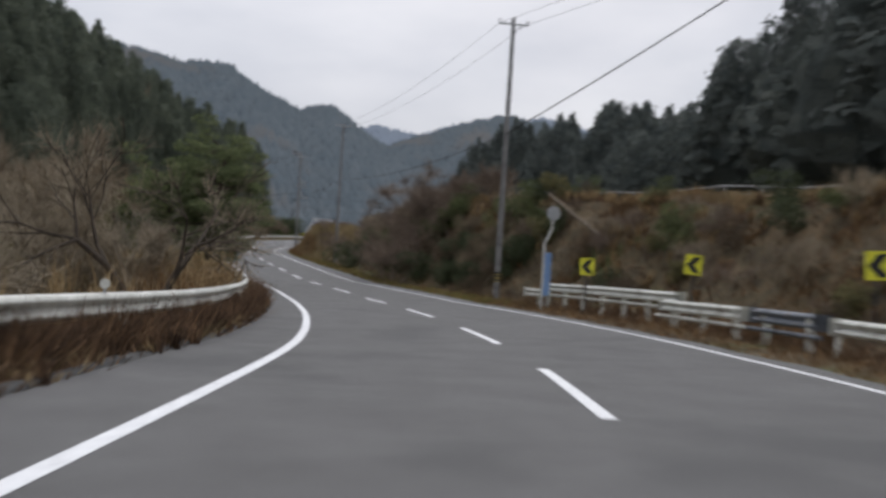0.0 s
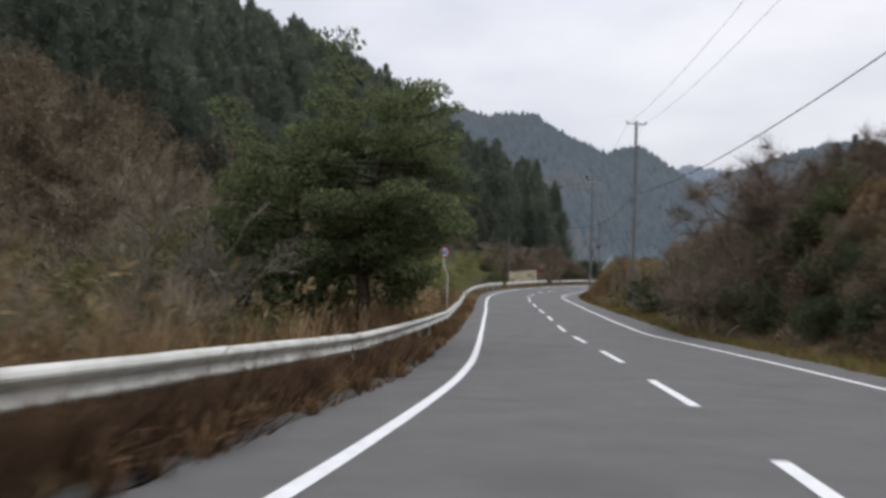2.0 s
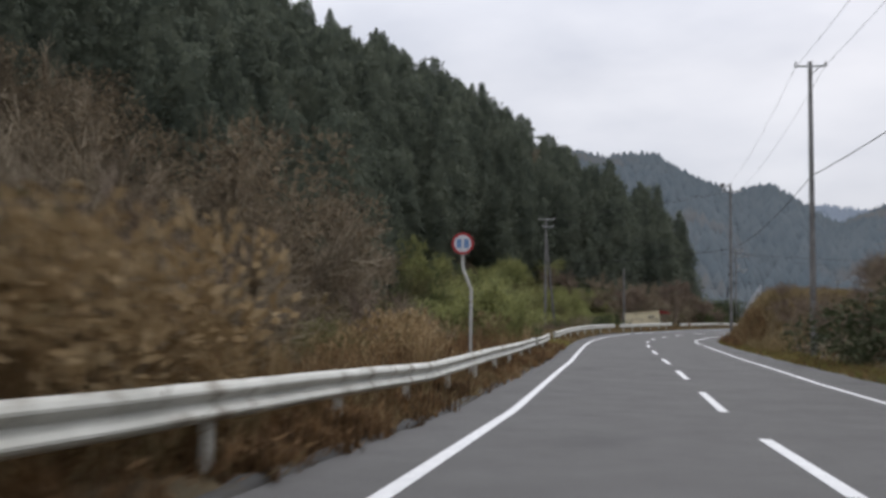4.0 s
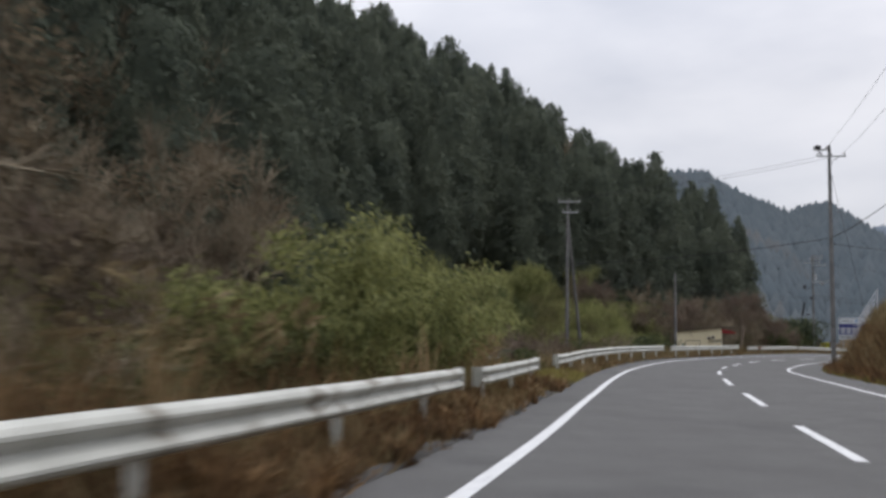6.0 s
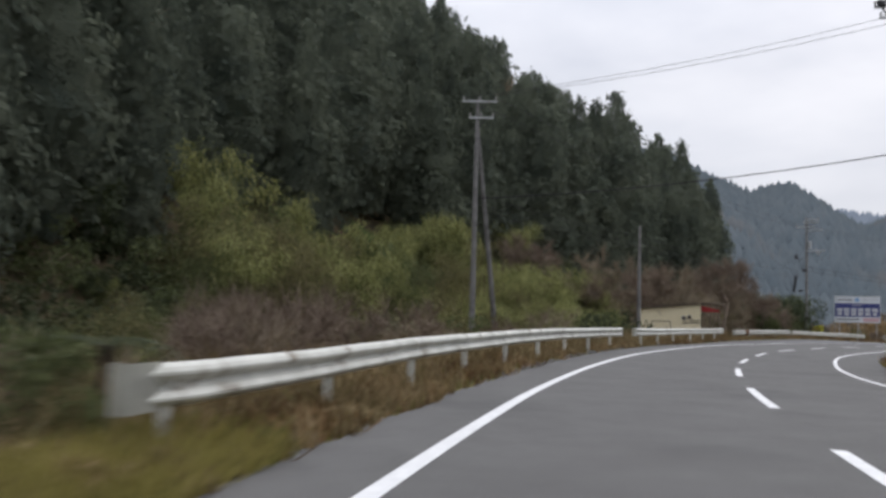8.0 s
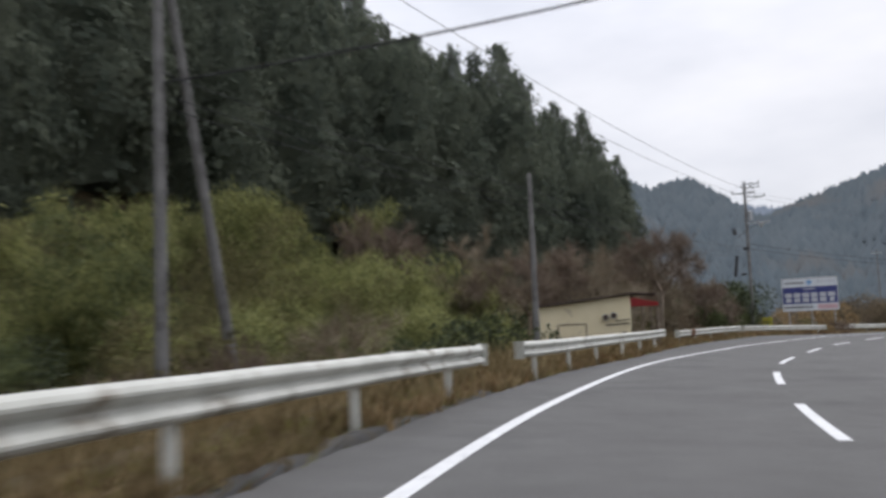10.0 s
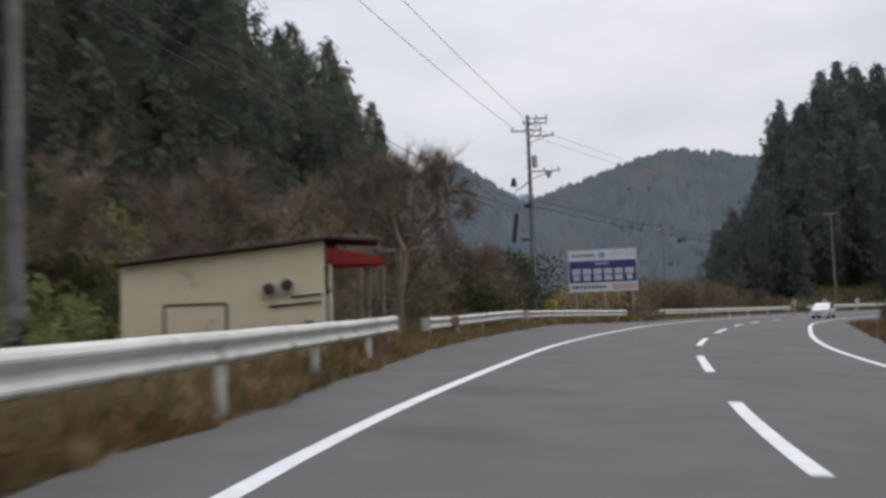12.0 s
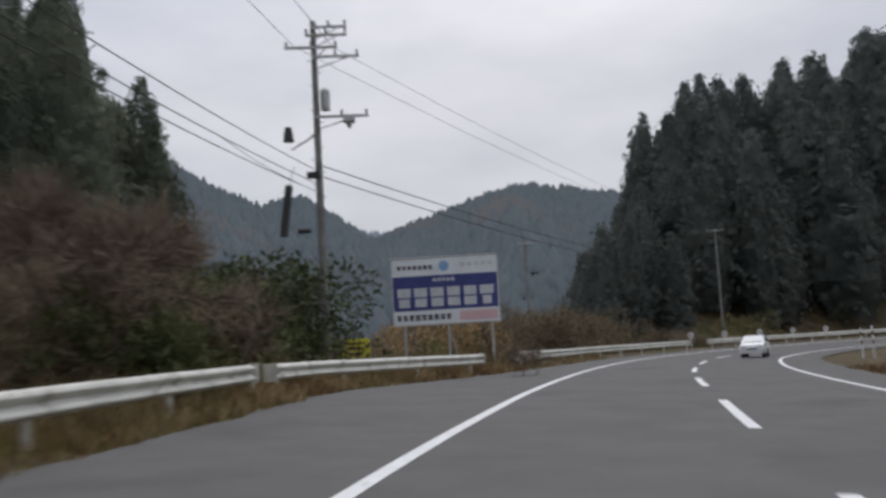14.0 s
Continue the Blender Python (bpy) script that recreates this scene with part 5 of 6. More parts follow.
def bare_kind(seed, height, spread, levels, kids, r0, stems, material, least=0.006, droop=0.0, twigs=1300, long=0.5, wide=0.016, names=("stem", "twig_crown")):
    """A leafless shrub or tree: round limbs and a crown of thin twigs."""
    rng = np.random.default_rng(seed)
    segs = branch_parts(rng, height, spread, levels, kids, r0, stems=stems, droop=droop)
    return [(names[0], mesh_from_quads(names[0], limb_quads(segs, 3 if stems > 1 else 4, least), material)), (names[1], mesh_from_quads(names[1], ribbons(rng, segs, twigs, long, wide, 0.3 - 8 * droop), material))]


def leafy_kind(seed, material, n, size, lumps_n=9, flat=0.85, up=0.2, bark=None):
    """A leafy shrub about two metres high and wide: stems and a lumpy crown with gaps."""
    rng = np.random.default_rng(seed)
    blobs = [(rng.normal(0, 0.5), rng.normal(0, 0.5), rng.uniform(0.2, 1.5), rng.uniform(0.3, 0.62)) for _ in range(lumps_n)]
    stems = limb_quads(branch_parts(rng, 1.7, 0.7, 1, 3, 0.04, stems=4), least=0.012)
    return [("stem_base", mesh_from_quads("stem_base", stems, bark or M_TWIG)), ("crown", mesh_from_quads("crown", crown_cards(rng, blobs, n, size, up, flat), material))]


def bamboo_kind(seed, material, n=1500):
    """A clump of arching leafy canes about five metres high."""
    rng = np.random.default_rng(seed)
    segs, leaves = [], []
    for _ in range(12):
        a = rng.random() * 6.28
        p = np.array([rng.normal(0, 0.55), rng.normal(0, 0.55), -0.1])
        out = np.array([math.cos(a), math.sin(a), 0.0])
        h, bend = rng.uniform(3.0, 5.4), rng.uniform(0.7, 2.3)
        prev = p
        for k in range(1, 11):
            u = k / 10
            q = p + out * bend * u ** 2.2 + np.array([0, 0, h * (u - 0.3 * u ** 4)])
            segs.append((prev, q, 0.022 * (1.1 - u), 0.022 * (1.0 - u)))
            if k > 2:
                # feathery sprays that hang from the bent upper cane
                m = int(n / 12 / 8 * (0.5 + u))
                c = q + rng.normal(0, 0.24 + 0.1 * math.sin(3 * u), (m, 3)) * np.array([1, 1, 0.7])
                ax = out * 0.8 + rng.normal(0, 0.55, (m, 3)) + np.array([0, 0, -0.35])
                leaves.append(cards(c, ax, rng.uniform(0.12, 0.3, m), rng.uniform(0.025, 0.06, m), rng, 0.3))
            prev = q
    return [("cane_base", mesh_from_quads("cane_base", limb_quads(segs, least=0.007), M_TURF)), ("foliage", mesh_from_quads("foliage", np.concatenate(leaves), material))]


def plant(name, kind, x, y, scale, label, category, group="", turn=None, sink=0.1, tall=1.0):
    ob = new(name)
    a = p_rng.random() * 360 if turn is None else turn
    ob.matrix_world = pose(x, y, gz(x, y) - sink, 0, 0, a) @ Matrix.Diagonal((scale, scale, scale * tall, 1))
    tagged(ob, label, category, group)
    for part_name, me in kind:
        c = new(part_name, me)
        c.parent = ob
        if part_name in ("cane_base", "stem_base", "stem", "twig_crown"):
            tagged(c, kind="stuff")
    return ob


TREE_PARTS = ("trunk", "twig_crown")
K_BROWN = [bare_kind(s, 3.2, 0.8, 2, 3, 0.036, 3, M_TWIG, 0.009, twigs=2000, long=0.42, wide=0.009) for s in (31, 32, 33, 34)]
K_RED = [bare_kind(s, 3.2, 0.85, 2, 3, 0.034, 3, M_REDTWIG, 0.01, twigs=2000, long=0.42, wide=0.01) for s in (41, 42, 43, 44)]
K_TREE = [bare_kind(s, 6.0, 0.75, 3, 3, 0.13, 1, M_TWIG, 0.01, twigs=5200, long=0.55, wide=0.011, names=TREE_PARTS) for s in (51, 52, 53)]
K_REDTREE = [bare_kind(s, 6.0, 0.75, 3, 3, 0.12, 1, M_REDTWIG, 0.01, twigs=5200, long=0.55, wide=0.012, names=TREE_PARTS) for s in (54, 55)]
K_PALE = [bare_kind(s, 5.5, 0.7, 3, 3, 0.1, 2, M_PALEBARK, 0.016, twigs=1500, long=0.5, wide=0.012, names=TREE_PARTS) for s in (61, 62)]
K_CHERRY = bare_kind(77, 8.0, 0.95, 4, 3, 0.2, 1, M_REDTWIG, 0.007, 0.012, 16000, 0.55, 0.008, TREE_PARTS)
K_CHERRY2 = bare_kind(78, 6.5, 0.9, 4, 3, 0.17, 1, M_REDTWIG, 0.007, 0.0, 11000, 0.5, 0.009, TREE_PARTS)
K_GREEN = [leafy_kind(s, M_GREEN, 1150, 0.27) for s in (81, 82, 83)]
K_OLIVE = [leafy_kind(s, M_OLIVE, 1050, 0.29) for s in (91, 92, 93)]
K_BIG = [leafy_kind(s, M_OLIVE, 2200, 0.155, 16) for s in (111, 112)]
K_BIGGREEN = [leafy_kind(s, M_GREEN, 2200, 0.155, 16) for s in (113, 114)]
K_EVERGREEN = [leafy_kind(s, M_EVERGREEN, 2000, 0.19, 14) for s in (115, 116)]
K_STRAW = [leafy_kind(s, M_REED, 1500, 0.13, 9, 1.1, 1.6) for s in (121, 122)]
K_BROAD = [leafy_kind(s, m, 16000, 0.1, 30, 1.0, 0.2, M_BARK) for s, m in ((131, M_GREEN), (132, M_OLIVE), (133, M_EVERGREEN))]
K_RUST = [leafy_kind(s, M_RUSTLEAF, 11000, 0.1, 24, 1.0, 0.4) for s in (141, 142, 143)]
K_PINKISH = [leafy_kind(s, M_DULL, 1200, 0.2) for s in (95, 96)]
K_BAMBOO = [bamboo_kind(s, M_BAMBOO, 4200) for s in (101, 102, 103)]
K_BAMBOO2 = [bamboo_kind(s, M_OLIVE, 3600) for s in (104, 105)] + [bamboo_kind(106, M_GREEN, 3600)]


def pick(kinds):
    return kinds[p_rng.integers(len(kinds))]


def along_road(n, y0, y1, o0, o1):
    """Places beside the road, by stretch and offset."""
    out = []
    for _ in range(n):
        s = p_rng.uniform(s_at(y0), s_at(y1))
        p = at(s, o0 + (o1 - o0) * p_rng.random())
        out.append((p.x, p.y))
    return out


L_BROWN = "leafless brown roadside shrub with dense thin twigs"
L_RED = "leafless reddish-brown shrub on the bank"
L_GREEN = "dark green leafy shrub on the slope"
L_OLIVE = "olive green half-withered shrub on the slope"
L_RUST = "rust-brown bush with withered leaves on the slope"
L_BAMBOO = "yellow-green clump of dwarf bamboo behind the rail"

# left of the first bend
for x, y in along_road(20, -18, 34, -9.2, -15):
    plant("bare_shrub", pick(K_BROWN), x, y, p_rng.uniform(0.8, 1.35), L_BROWN, "shrub", "bare shrubs on the left verge")
for x, y in along_road(12, -18, 40, -14, -28):
    plant("bare_shrub", pick(K_BROWN + K_RED), x, y, p_rng.uniform(1.2, 1.9), L_BROWN, "shrub", "bare shrubs on the left verge")
for x, y in along_road(34, -15, 40, -10, -28):
    plant("shrub", pick(K_BIG + K_BIG + K_BIGGREEN), x, y, p_rng.uniform(1.2, 2.2), L_OLIVE, "shrub", "shrubs below the wood")
for x, y, k, sc in ((-2.4, 3.0, 0, 0.95), (-4.2, -1.0, 1, 0.8), (-6.5, 6.0, 1, 1.0)):
    plant("bare_tree", K_TREE[k], x, y, sc, "leafless dark tree that forks low, behind the rail", "tree", "bare trees behind the rail")
plant("bare_tree", K_PALE[0], -5.2, 21.0, 1.05, "leafless tree with pale grey limbs", "tree")
plant("bare_tree", K_PALE[0], -3.9, 22.5, 0.9, "leafless tree with pale grey limbs", "tree")
for x, y, sc, k in ((-4.6, 19.6, 1.4, 1), (-6.2, 17.5, 1.6, 0), (-5.6, 23.6, 1.7, 1), (-3.2, 20.6, 1.1, 0), (-7.5, 12.0, 1.7, 1), (-6.0, 7.0, 1.4, 1), (-9.0, 4.0, 2.0, 0)):
    plant("leafy_bush", K_BROAD[k], x, y, sc, "olive leafy bush below the road", "shrub", "leafy bushes below the road")
for x, y in along_road(12, 0, 42, -14, -26):
    plant("withered_bush", pick(K_RUST), x, y, p_rng.uniform(1.3, 2.3), L_RUST, "shrub", "rust-brown bushes below the wood")
for x, y in along_road(24, -20, 42, -8, -14):
    plant("shrub", pick(K_STRAW + K_STRAW + K_OLIVE), x, y, p_rng.uniform(0.6, 1.15), "tan and olive undergrowth below the road", "shrub", "undergrowth below the road")

for x, y in along_road(5, 3, 12, -6.4, -7.6):
    plant("straw_bush", pick(K_STRAW), x, y, p_rng.uniform(0.45, 0.65), "tan withered reed bush behind the rail", "shrub", "reed bushes behind the rail")

# a dark tree that forks at its foot, close behind the rail
fork = holder("forked_tree", pose(-1.6, -2.4, gz(-1.6, -2.4) - 0.1), "leafless dark tree forked at its foot, behind the guard rail", "tree")
f_rng = np.random.default_rng(77)
fork_segs = branch_parts(f_rng, 5.6, 0.6, 3, 3, 0.13, (-0.42, 0.0)) + branch_parts(f_rng, 5.2, 0.6, 3, 3, 0.12, (0.5, 0.1))
array_object("trunk", limb_quads(fork_segs, 6, 0.01), 4, M_BARK, fork)
array_object("twig_crown", ribbons(f_rng, fork_segs, 1500, 0.5, 0.009, 0.3), 4, M_TWIG, fork)

# the pine
pine = holder("pine_tree", pose(-2.3, 28.8, gz(-2.3, 28.8) - 0.1), "broad dark green pine that leans over the rail", "tree")
r = np.random.default_rng(5)
segs = []
spine = [np.array([0.0, 0, -0.2]), np.array([0.15, -0.1, 1.4]), np.array([-0.1, 0.1, 3.2]), np.array([0.5, 0.0, 5.2]), np.array([0.7, 0.1, 7.4])]
for a, b, ra, rb in zip(spine, spine[1:], (0.24, 0.2, 0.15, 0.09), (0.2, 0.15, 0.09, 0.03)):
    segs.append((a, b, ra, rb))
second = [np.array([-0.7, 0.3, -0.2]), np.array([-1.2, 0.4, 1.6]), np.array([-2.0, 0.2, 3.4]), np.array([-2.3, 0.3, 5.8])]
for a, b, ra, rb in zip(second, second[1:], (0.18, 0.15, 0.1), (0.15, 0.1, 0.04)):
    segs.append((a, b, ra, rb))
tufts = []
for k in range(104):
    u = r.uniform(0.22, 1.0)
    line = spine if r.random() < 0.62 else second
    u = max(u, 0.3 if line is spine else 0.4)
    z = u * line[-1][2]
    zs = [q[2] for q in line]
    p = np.array([np.interp(z, zs, [q[0] for q in line]), np.interp(z, zs, [q[1] for q in line]), z])
    a = r.random() * 6.28
    reach = 3.7 * (1 - 0.5 * max(0, u - 0.25)) * r.uniform(0.5, 1.05)
    if z < 3.0 and math.cos(a) > 0.2:
        reach *= 0.6
    elif math.cos(a) > 0.2:
        reach *= 1.05
    q = p + np.array([math.cos(a) * reach, math.sin(a) * reach, r.uniform(0.0, 0.9)])
    m = (p + q) / 2 + np.array([0, 0, -0.15])
    if q[0] < 1.9 or q[2] > 3.4:
        segs += [(p, m, 0.05, 0.035), (m, q, 0.035, 0.012)]
    for c in (m * 0.5 + q * 0.5, q, q + r.normal(0, 0.4, 3), m + r.normal(0, 0.4, 3)):
        size = r.uniform(0.4, 0.8)
        if c[0] < 1.9 or c[2] > 3.4:
            tufts.append((*c, size))
array_object("trunk", limb_quads(segs, 7, 0.01), 4, M_BARK, pine)
array_object("crown", crown_cards(r, tufts, 60000, 0.15, 0.6, 0.42), 4, M_PINE, pine)

# leafy bushes that close the gaps round the pine
for x, y, sc, k in ((-6.0, 27.5, 2.4, 0), (-7.6, 25.0, 2.2, 1), (-5.2, 31.0, 2.5, 0), (-8.5, 30.0, 2.8, 1), (-7.0, 34.0, 2.4, 1)):
    plant("leafy_bush", K_BROAD[k], x, y, sc, "tall dark green bush behind the pine", "shrub", "tall bushes round the pine")
for x, y in along_road(7, 33, 43, -6.9, -9.5):
    plant("straw_bush", pick(K_STRAW), x, y, p_rng.uniform(1.1, 1.6), "tall tan withered reed bush behind the rail", "shrub", "reed bushes behind the rail")
for x, y in along_road(10, 32, 46, -7.2, -11):
    plant("bare_shrub", pick(K_BROWN), x, y, p_rng.uniform(0.9, 1.35), L_BROWN, "shrub", "bare shrubs on the left verge")

# between the pine and the gaps in the rail
for x, y in along_road(16, 31, 52, -8, -16):
    plant("bare_shrub", pick(K_BROWN), x, y, p_rng.uniform(0.6, 1.0), L_BROWN, "shrub", "bare shrubs on the left verge")
for x, y in along_road(26, 40, 78, -12, -30):
    plant("shrub", pick(K_BIG + K_BIGGREEN), x, y, p_rng.uniform(1.6, 2.8), L_OLIVE, "shrub", "shrubs below the wood")
for x, y in along_road(26, 42, 76, -10, -30):
    plant("bare_shrub", pick(K_RED + K_BROWN), x, y, p_rng.uniform(1.3, 2.2), L_BROWN, "shrub", "bare shrubs on the left verge")
for x, y in along_road(30, 42, 84, -15, -36):
    plant("bare_tree", pick(K_TREE + K_REDTREE + K_REDTREE), x, y, p_rng.uniform(1.1, 1.7), "leafless brown tree below the wood", "tree", "bare trees below the wood")
for x, y in along_road(12, 33, 52, -6.6, -9.5) + along_road(4, 78.6, 80.4, -6.8, -8.4):
    plant("straw_bush", pick(K_STRAW), x, y, p_rng.uniform(0.8, 1.25), "tan withered reed bush behind the rail", "shrub", "reed bushes behind the rail")
for x, y, sc in ((-7.6, 79.9, 1.0), (-8.2, 80.8, 1.4), (-9.0, 81.4, 1.6), (-9.2, 80.0, 1.7), (-8.6, 78.6, 1.5)):
    plant("straw_bush", pick(K_STRAW), x, y, sc, "tan withered reed bush behind the rail", "shrub", "reed bushes behind the rail")
for x, y in along_road(14, 86, 112, -11, -24):
    plant("bare_shrub", pick(K_RED + K_BROWN), x, y, p_rng.uniform(0.8, 1.3), "low reddish-brown shrub below the cedars", "shrub", "low shrubs below the cedars")
for x, y in along_road(8, 88, 112, -13, -24):
    plant("leafy_bush", pick(K_BROAD), x, y, p_rng.uniform(0.9, 1.6), "dark leafy bush below the cedars", "shrub", "leafy bushes below the cedars")
for x, y in along_road(12, 90, 126, -8.8, -12):
    plant("bare_shrub", pick(K_RED + K_BROWN), x, y, p_rng.uniform(0.6, 1.05), "low reddish-brown shrub before the bamboo", "shrub", "low shrubs before the bamboo")
for x, y in along_road(8, 81.6, 86, -6.5, -10):
    plant("shrub", pick(K_GREEN), x, y, p_rng.uniform(0.35, 0.6), "low green weeds in a gap of the rail", "shrub", "green weeds in the gap")
for x, y in along_road(9, 51, 63, -7.4, -11.5):
    plant("straw_bush", pick(K_STRAW), x, y, p_rng.uniform(0.9, 1.35), "tan withered reed bush behind the rail", "shrub", "reed bushes behind the rail")
for x, y in along_road(5, 62, 78, -10, -20):
    plant("shrub", pick(K_GREEN), x, y, p_rng.uniform(1.2, 2.2), L_GREEN, "shrub", "shrubs below the wood")
for x, y in along_road(9, 54, 67, -9, -14):
    plant("bare_shrub", pick(K_RED + K_BROWN), x, y, p_rng.uniform(1.0, 1.7), L_BROWN, "shrub", "bare shrubs on the left verge")
for x, y in along_road(24, 43, 90, -15, -32):
    plant("withered_bush", pick(K_RUST), x, y, p_rng.uniform(2.0, 3.6), L_RUST, "shrub", "rust-brown bushes below the wood")
for x, y in along_road(10, 44, 68, -9, -14):
    plant("withered_bush", pick(K_RUST[:1] + K_BROAD[:2]), x, y, p_rng.uniform(1.0, 1.7), "brown and olive bush behind the rail", "shrub", "bushes behind the rail")
for x, y in along_road(7, 64, 78, -8.5, -12):
    plant("leafy_bush", pick(K_BROAD[:2]), x, y, p_rng.uniform(1.1, 1.8), "olive green leafy bush among the bamboo", "shrub", "leafy bushes among the bamboo")
for x, y in along_road(13, 68, 78.5, -7.6, -11):
    plant("bamboo_clump", pick(K_BAMBOO), x, y, p_rng.uniform(0.7, 1.05) * float(np.interp(y, [68, 73, 76, 79], [0.9, 1.08, 1.1, 0.95])), L_BAMBOO, "bamboo", "bamboo behind the rail")
for x, y in along_road(24, 101, 132, -11.5, -17):
    if not 106 < y < 127:
        plant("bamboo_clump", pick(K_BAMBOO + K_BAMBOO2[:1]), x, y, p_rng.uniform(0.45, 1.0), L_BAMBOO, "bamboo", "bamboo behind the rail")


def young(x, y, least=0.3):
    """Smaller plants in the shade of the cedars, up the slope."""
    return least if x < -16.3 - 0.53 * (y - 100.9) else 1.0


for x, y in along_road(24, 113, 142, -17, -27):
    plant("bamboo_clump", pick(K_BAMBOO + K_BAMBOO2), x, y, p_rng.uniform(0.4, 1.35) * young(x, y), L_BAMBOO, "bamboo", "bamboo behind the rail", tall=1.6)
for k in range(54):
    y = p_rng.uniform(117, 168)
    x = float(foot(y)) - p_rng.uniform(-4, 6)
    plant("bamboo_clump", pick(K_BAMBOO + K_BAMBOO2), x, y, p_rng.uniform(0.4, 1.25) * young(x, y), L_BAMBOO, "bamboo", "bamboo below the cedars", tall=1.6)
for x, y in along_road(22, 104, 150, -17, -30):
    plant("leafy_bush", pick(K_BROAD), x, y, p_rng.uniform(1.3, 2.2) * young(x, y, 0.45), "rounded leafy bush between the bamboo clumps", "shrub", "leafy bushes among the bamboo")
for x, y in along_road(12, 90, 130, -9.5, -16):
    plant("evergreen_bush", pick(K_EVERGREEN + K_BIGGREEN), x, y, p_rng.uniform(0.6, 1.15), "dark green bush between the bamboo clumps", "shrub", "dark bushes among the bamboo")
for x, y in along_road(22, 84, 137, -11, -26):
    plant("shrub", pick(K_OLIVE + K_GREEN + K_BIG), x, y, p_rng.uniform(0.9, 1.9), L_OLIVE, "shrub", "shrubs below the wood")
for k in range(28):
    x, y = p_rng.uniform(-25, -14), p_rng.uniform(141, 160)
    plant("bamboo_clump", pick(K_BAMBOO + K_BAMBOO2[:1]), x, y, p_rng.uniform(0.55, 1.1), L_BAMBOO, "bamboo", "bamboo behind the rail", tall=1.6)
for x, y, sc in ((-10.2, 145.5, 0.8), (-11.6, 147.8, 0.95), (-9.4, 148.6, 0.7), (-13.0, 144.6, 1.0), (-12.6, 150.6, 0.9), (-10.4, 151.6, 0.85), (-14.0, 148.0, 1.05)):
    plant("bamboo_clump", pick(K_BAMBOO), x, y, sc, L_BAMBOO, "bamboo", "bamboo beside the shed")
for x, y in ((-7.9, 83.2), (-8.1, 84.9), (-8.6, 86.2), (-7.6, 86.6)):
    plant("shrub", pick(K_GREEN), x, y, p_rng.uniform(0.45, 0.65), "low green weeds in a gap of the rail", "shrub", "green weeds in the gap")
plant("evergreen_bush", K_EVERGREEN[0], -8.5, 141.2, 1.75, "round dark evergreen bush beside a bare pole", "shrub", turn=30)
plant("evergreen_bush", K_EVERGREEN[1], -10.0, 140.4, 1.6, "round dark evergreen bush beside a bare pole", "shrub", turn=80)

# a small palm in the gap of the rail
px, py = -8.7, 88.9
palm = holder("palm", pose(px, py, gz(px, py) - 0.05), "small dark green palm with arching fronds", "palm")
f_rng = np.random.default_rng(63)
tube_part("trunk", (0, 0, -0.1), (0.03, 0.02, 1.0), 0.11, 0.09, M_BARK, palm, 9)
for k in range(16):
    a, drop = k * 2.4, f_rng.uniform(0.15, 0.55)
    out = np.array([math.cos(a), math.sin(a), 0.0])
    side = np.array([-math.sin(a), math.cos(a), 0.0])
    leaf = []
    for j in range(1, 12):
        u = j / 11
        c = out * 0.85 * u + np.array([0, 0, 1.0 + 0.5 * u - (0.3 + drop) * u * u])
        for way in (-1, 1):
            tip = c + side * way * 0.24 * math.sin(0.5 + 2.3 * u) + out * 0.12 + np.array([0, 0, -0.07])
            leaf.append([c - out * 0.02, c + out * 0.02, tip + out * 0.008, tip - out * 0.008])
    array_object("frond", np.array(leaf).reshape(-1, 3), 4, M_EVERGREEN, palm)

# brown and dark green growth behind the gap
for x, y, sc in ((-12.4, 98.2, 1.15), (-13.6, 100.4, 1.25), (-14.6, 102.6, 1.3), (-13.2, 103.0, 1.2), (-12.2, 101.6, 1.1), (-14.4, 105.4, 1.35), (-12.9, 106.0, 1.2), (-15.6, 104.2, 1.4)):
    plant("bare_shrub", pick(K_RED), x, y, sc, "reddish-brown twiggy shrub before the bamboo", "shrub", "low shrubs before the bamboo")
for x, y, sc in ((-9.6, 87.4, 0.55), (-10.4, 88.6, 0.65), (-9.2, 86.2, 0.45), (-11.2, 89.8, 0.7)):
    plant("evergreen_bush", pick(K_EVERGREEN), x, y, sc, "small dark green bush in a gap of the rail", "shrub", "dark bushes in the gap")

for x, y, sc in ((-21.5, 103.0, 1.3), (-23.4, 106.5, 1.5), (-22.2, 109.0, 1.5), (-25.0, 111.0, 1.7), (-24.0, 114.0, 1.8), (-26.6, 115.5, 1.9), (-27.6, 118.5, 1.9), (-29.4, 122.0, 2.0), (-27.0, 105.0, 1.6), (-26.0, 108.0, 1.7), (-28.6, 112.0, 1.9), (-19.6, 105.0, 1.2), (-30.0, 117.0, 2.0), (-20.6, 99.5, 1.2)):
    plant("evergreen_bush", pick(K_BIGGREEN + K_EVERGREEN + K_EVERGREEN), x, y, sc, "dark green bush at the cedars' foot", "shrub", "dark bushes at the cedars' foot")

for x, y, sc in ((-17.5, 117.0, 1.3), (-20.5, 121.5, 1.7), (-18.2, 125.0, 1.4), (-22.5, 128.0, 2.0), (-16.8, 130.5, 1.3), (-19.5, 134.0, 1.8), (-17.0, 138.0, 1.5), (-21.5, 140.5, 2.0), (-16.4, 145.5, 1.5), (-19.0, 149.0, 1.9), (-14.2, 153.5, 1.4), (-22.0, 134.5, 2.1)):
    plant("evergreen_bush", pick(K_BIGGREEN + K_EVERGREEN + K_EVERGREEN), x, y, sc, "dark green bush between bamboo plumes", "shrub", "dark bushes among the bamboo")

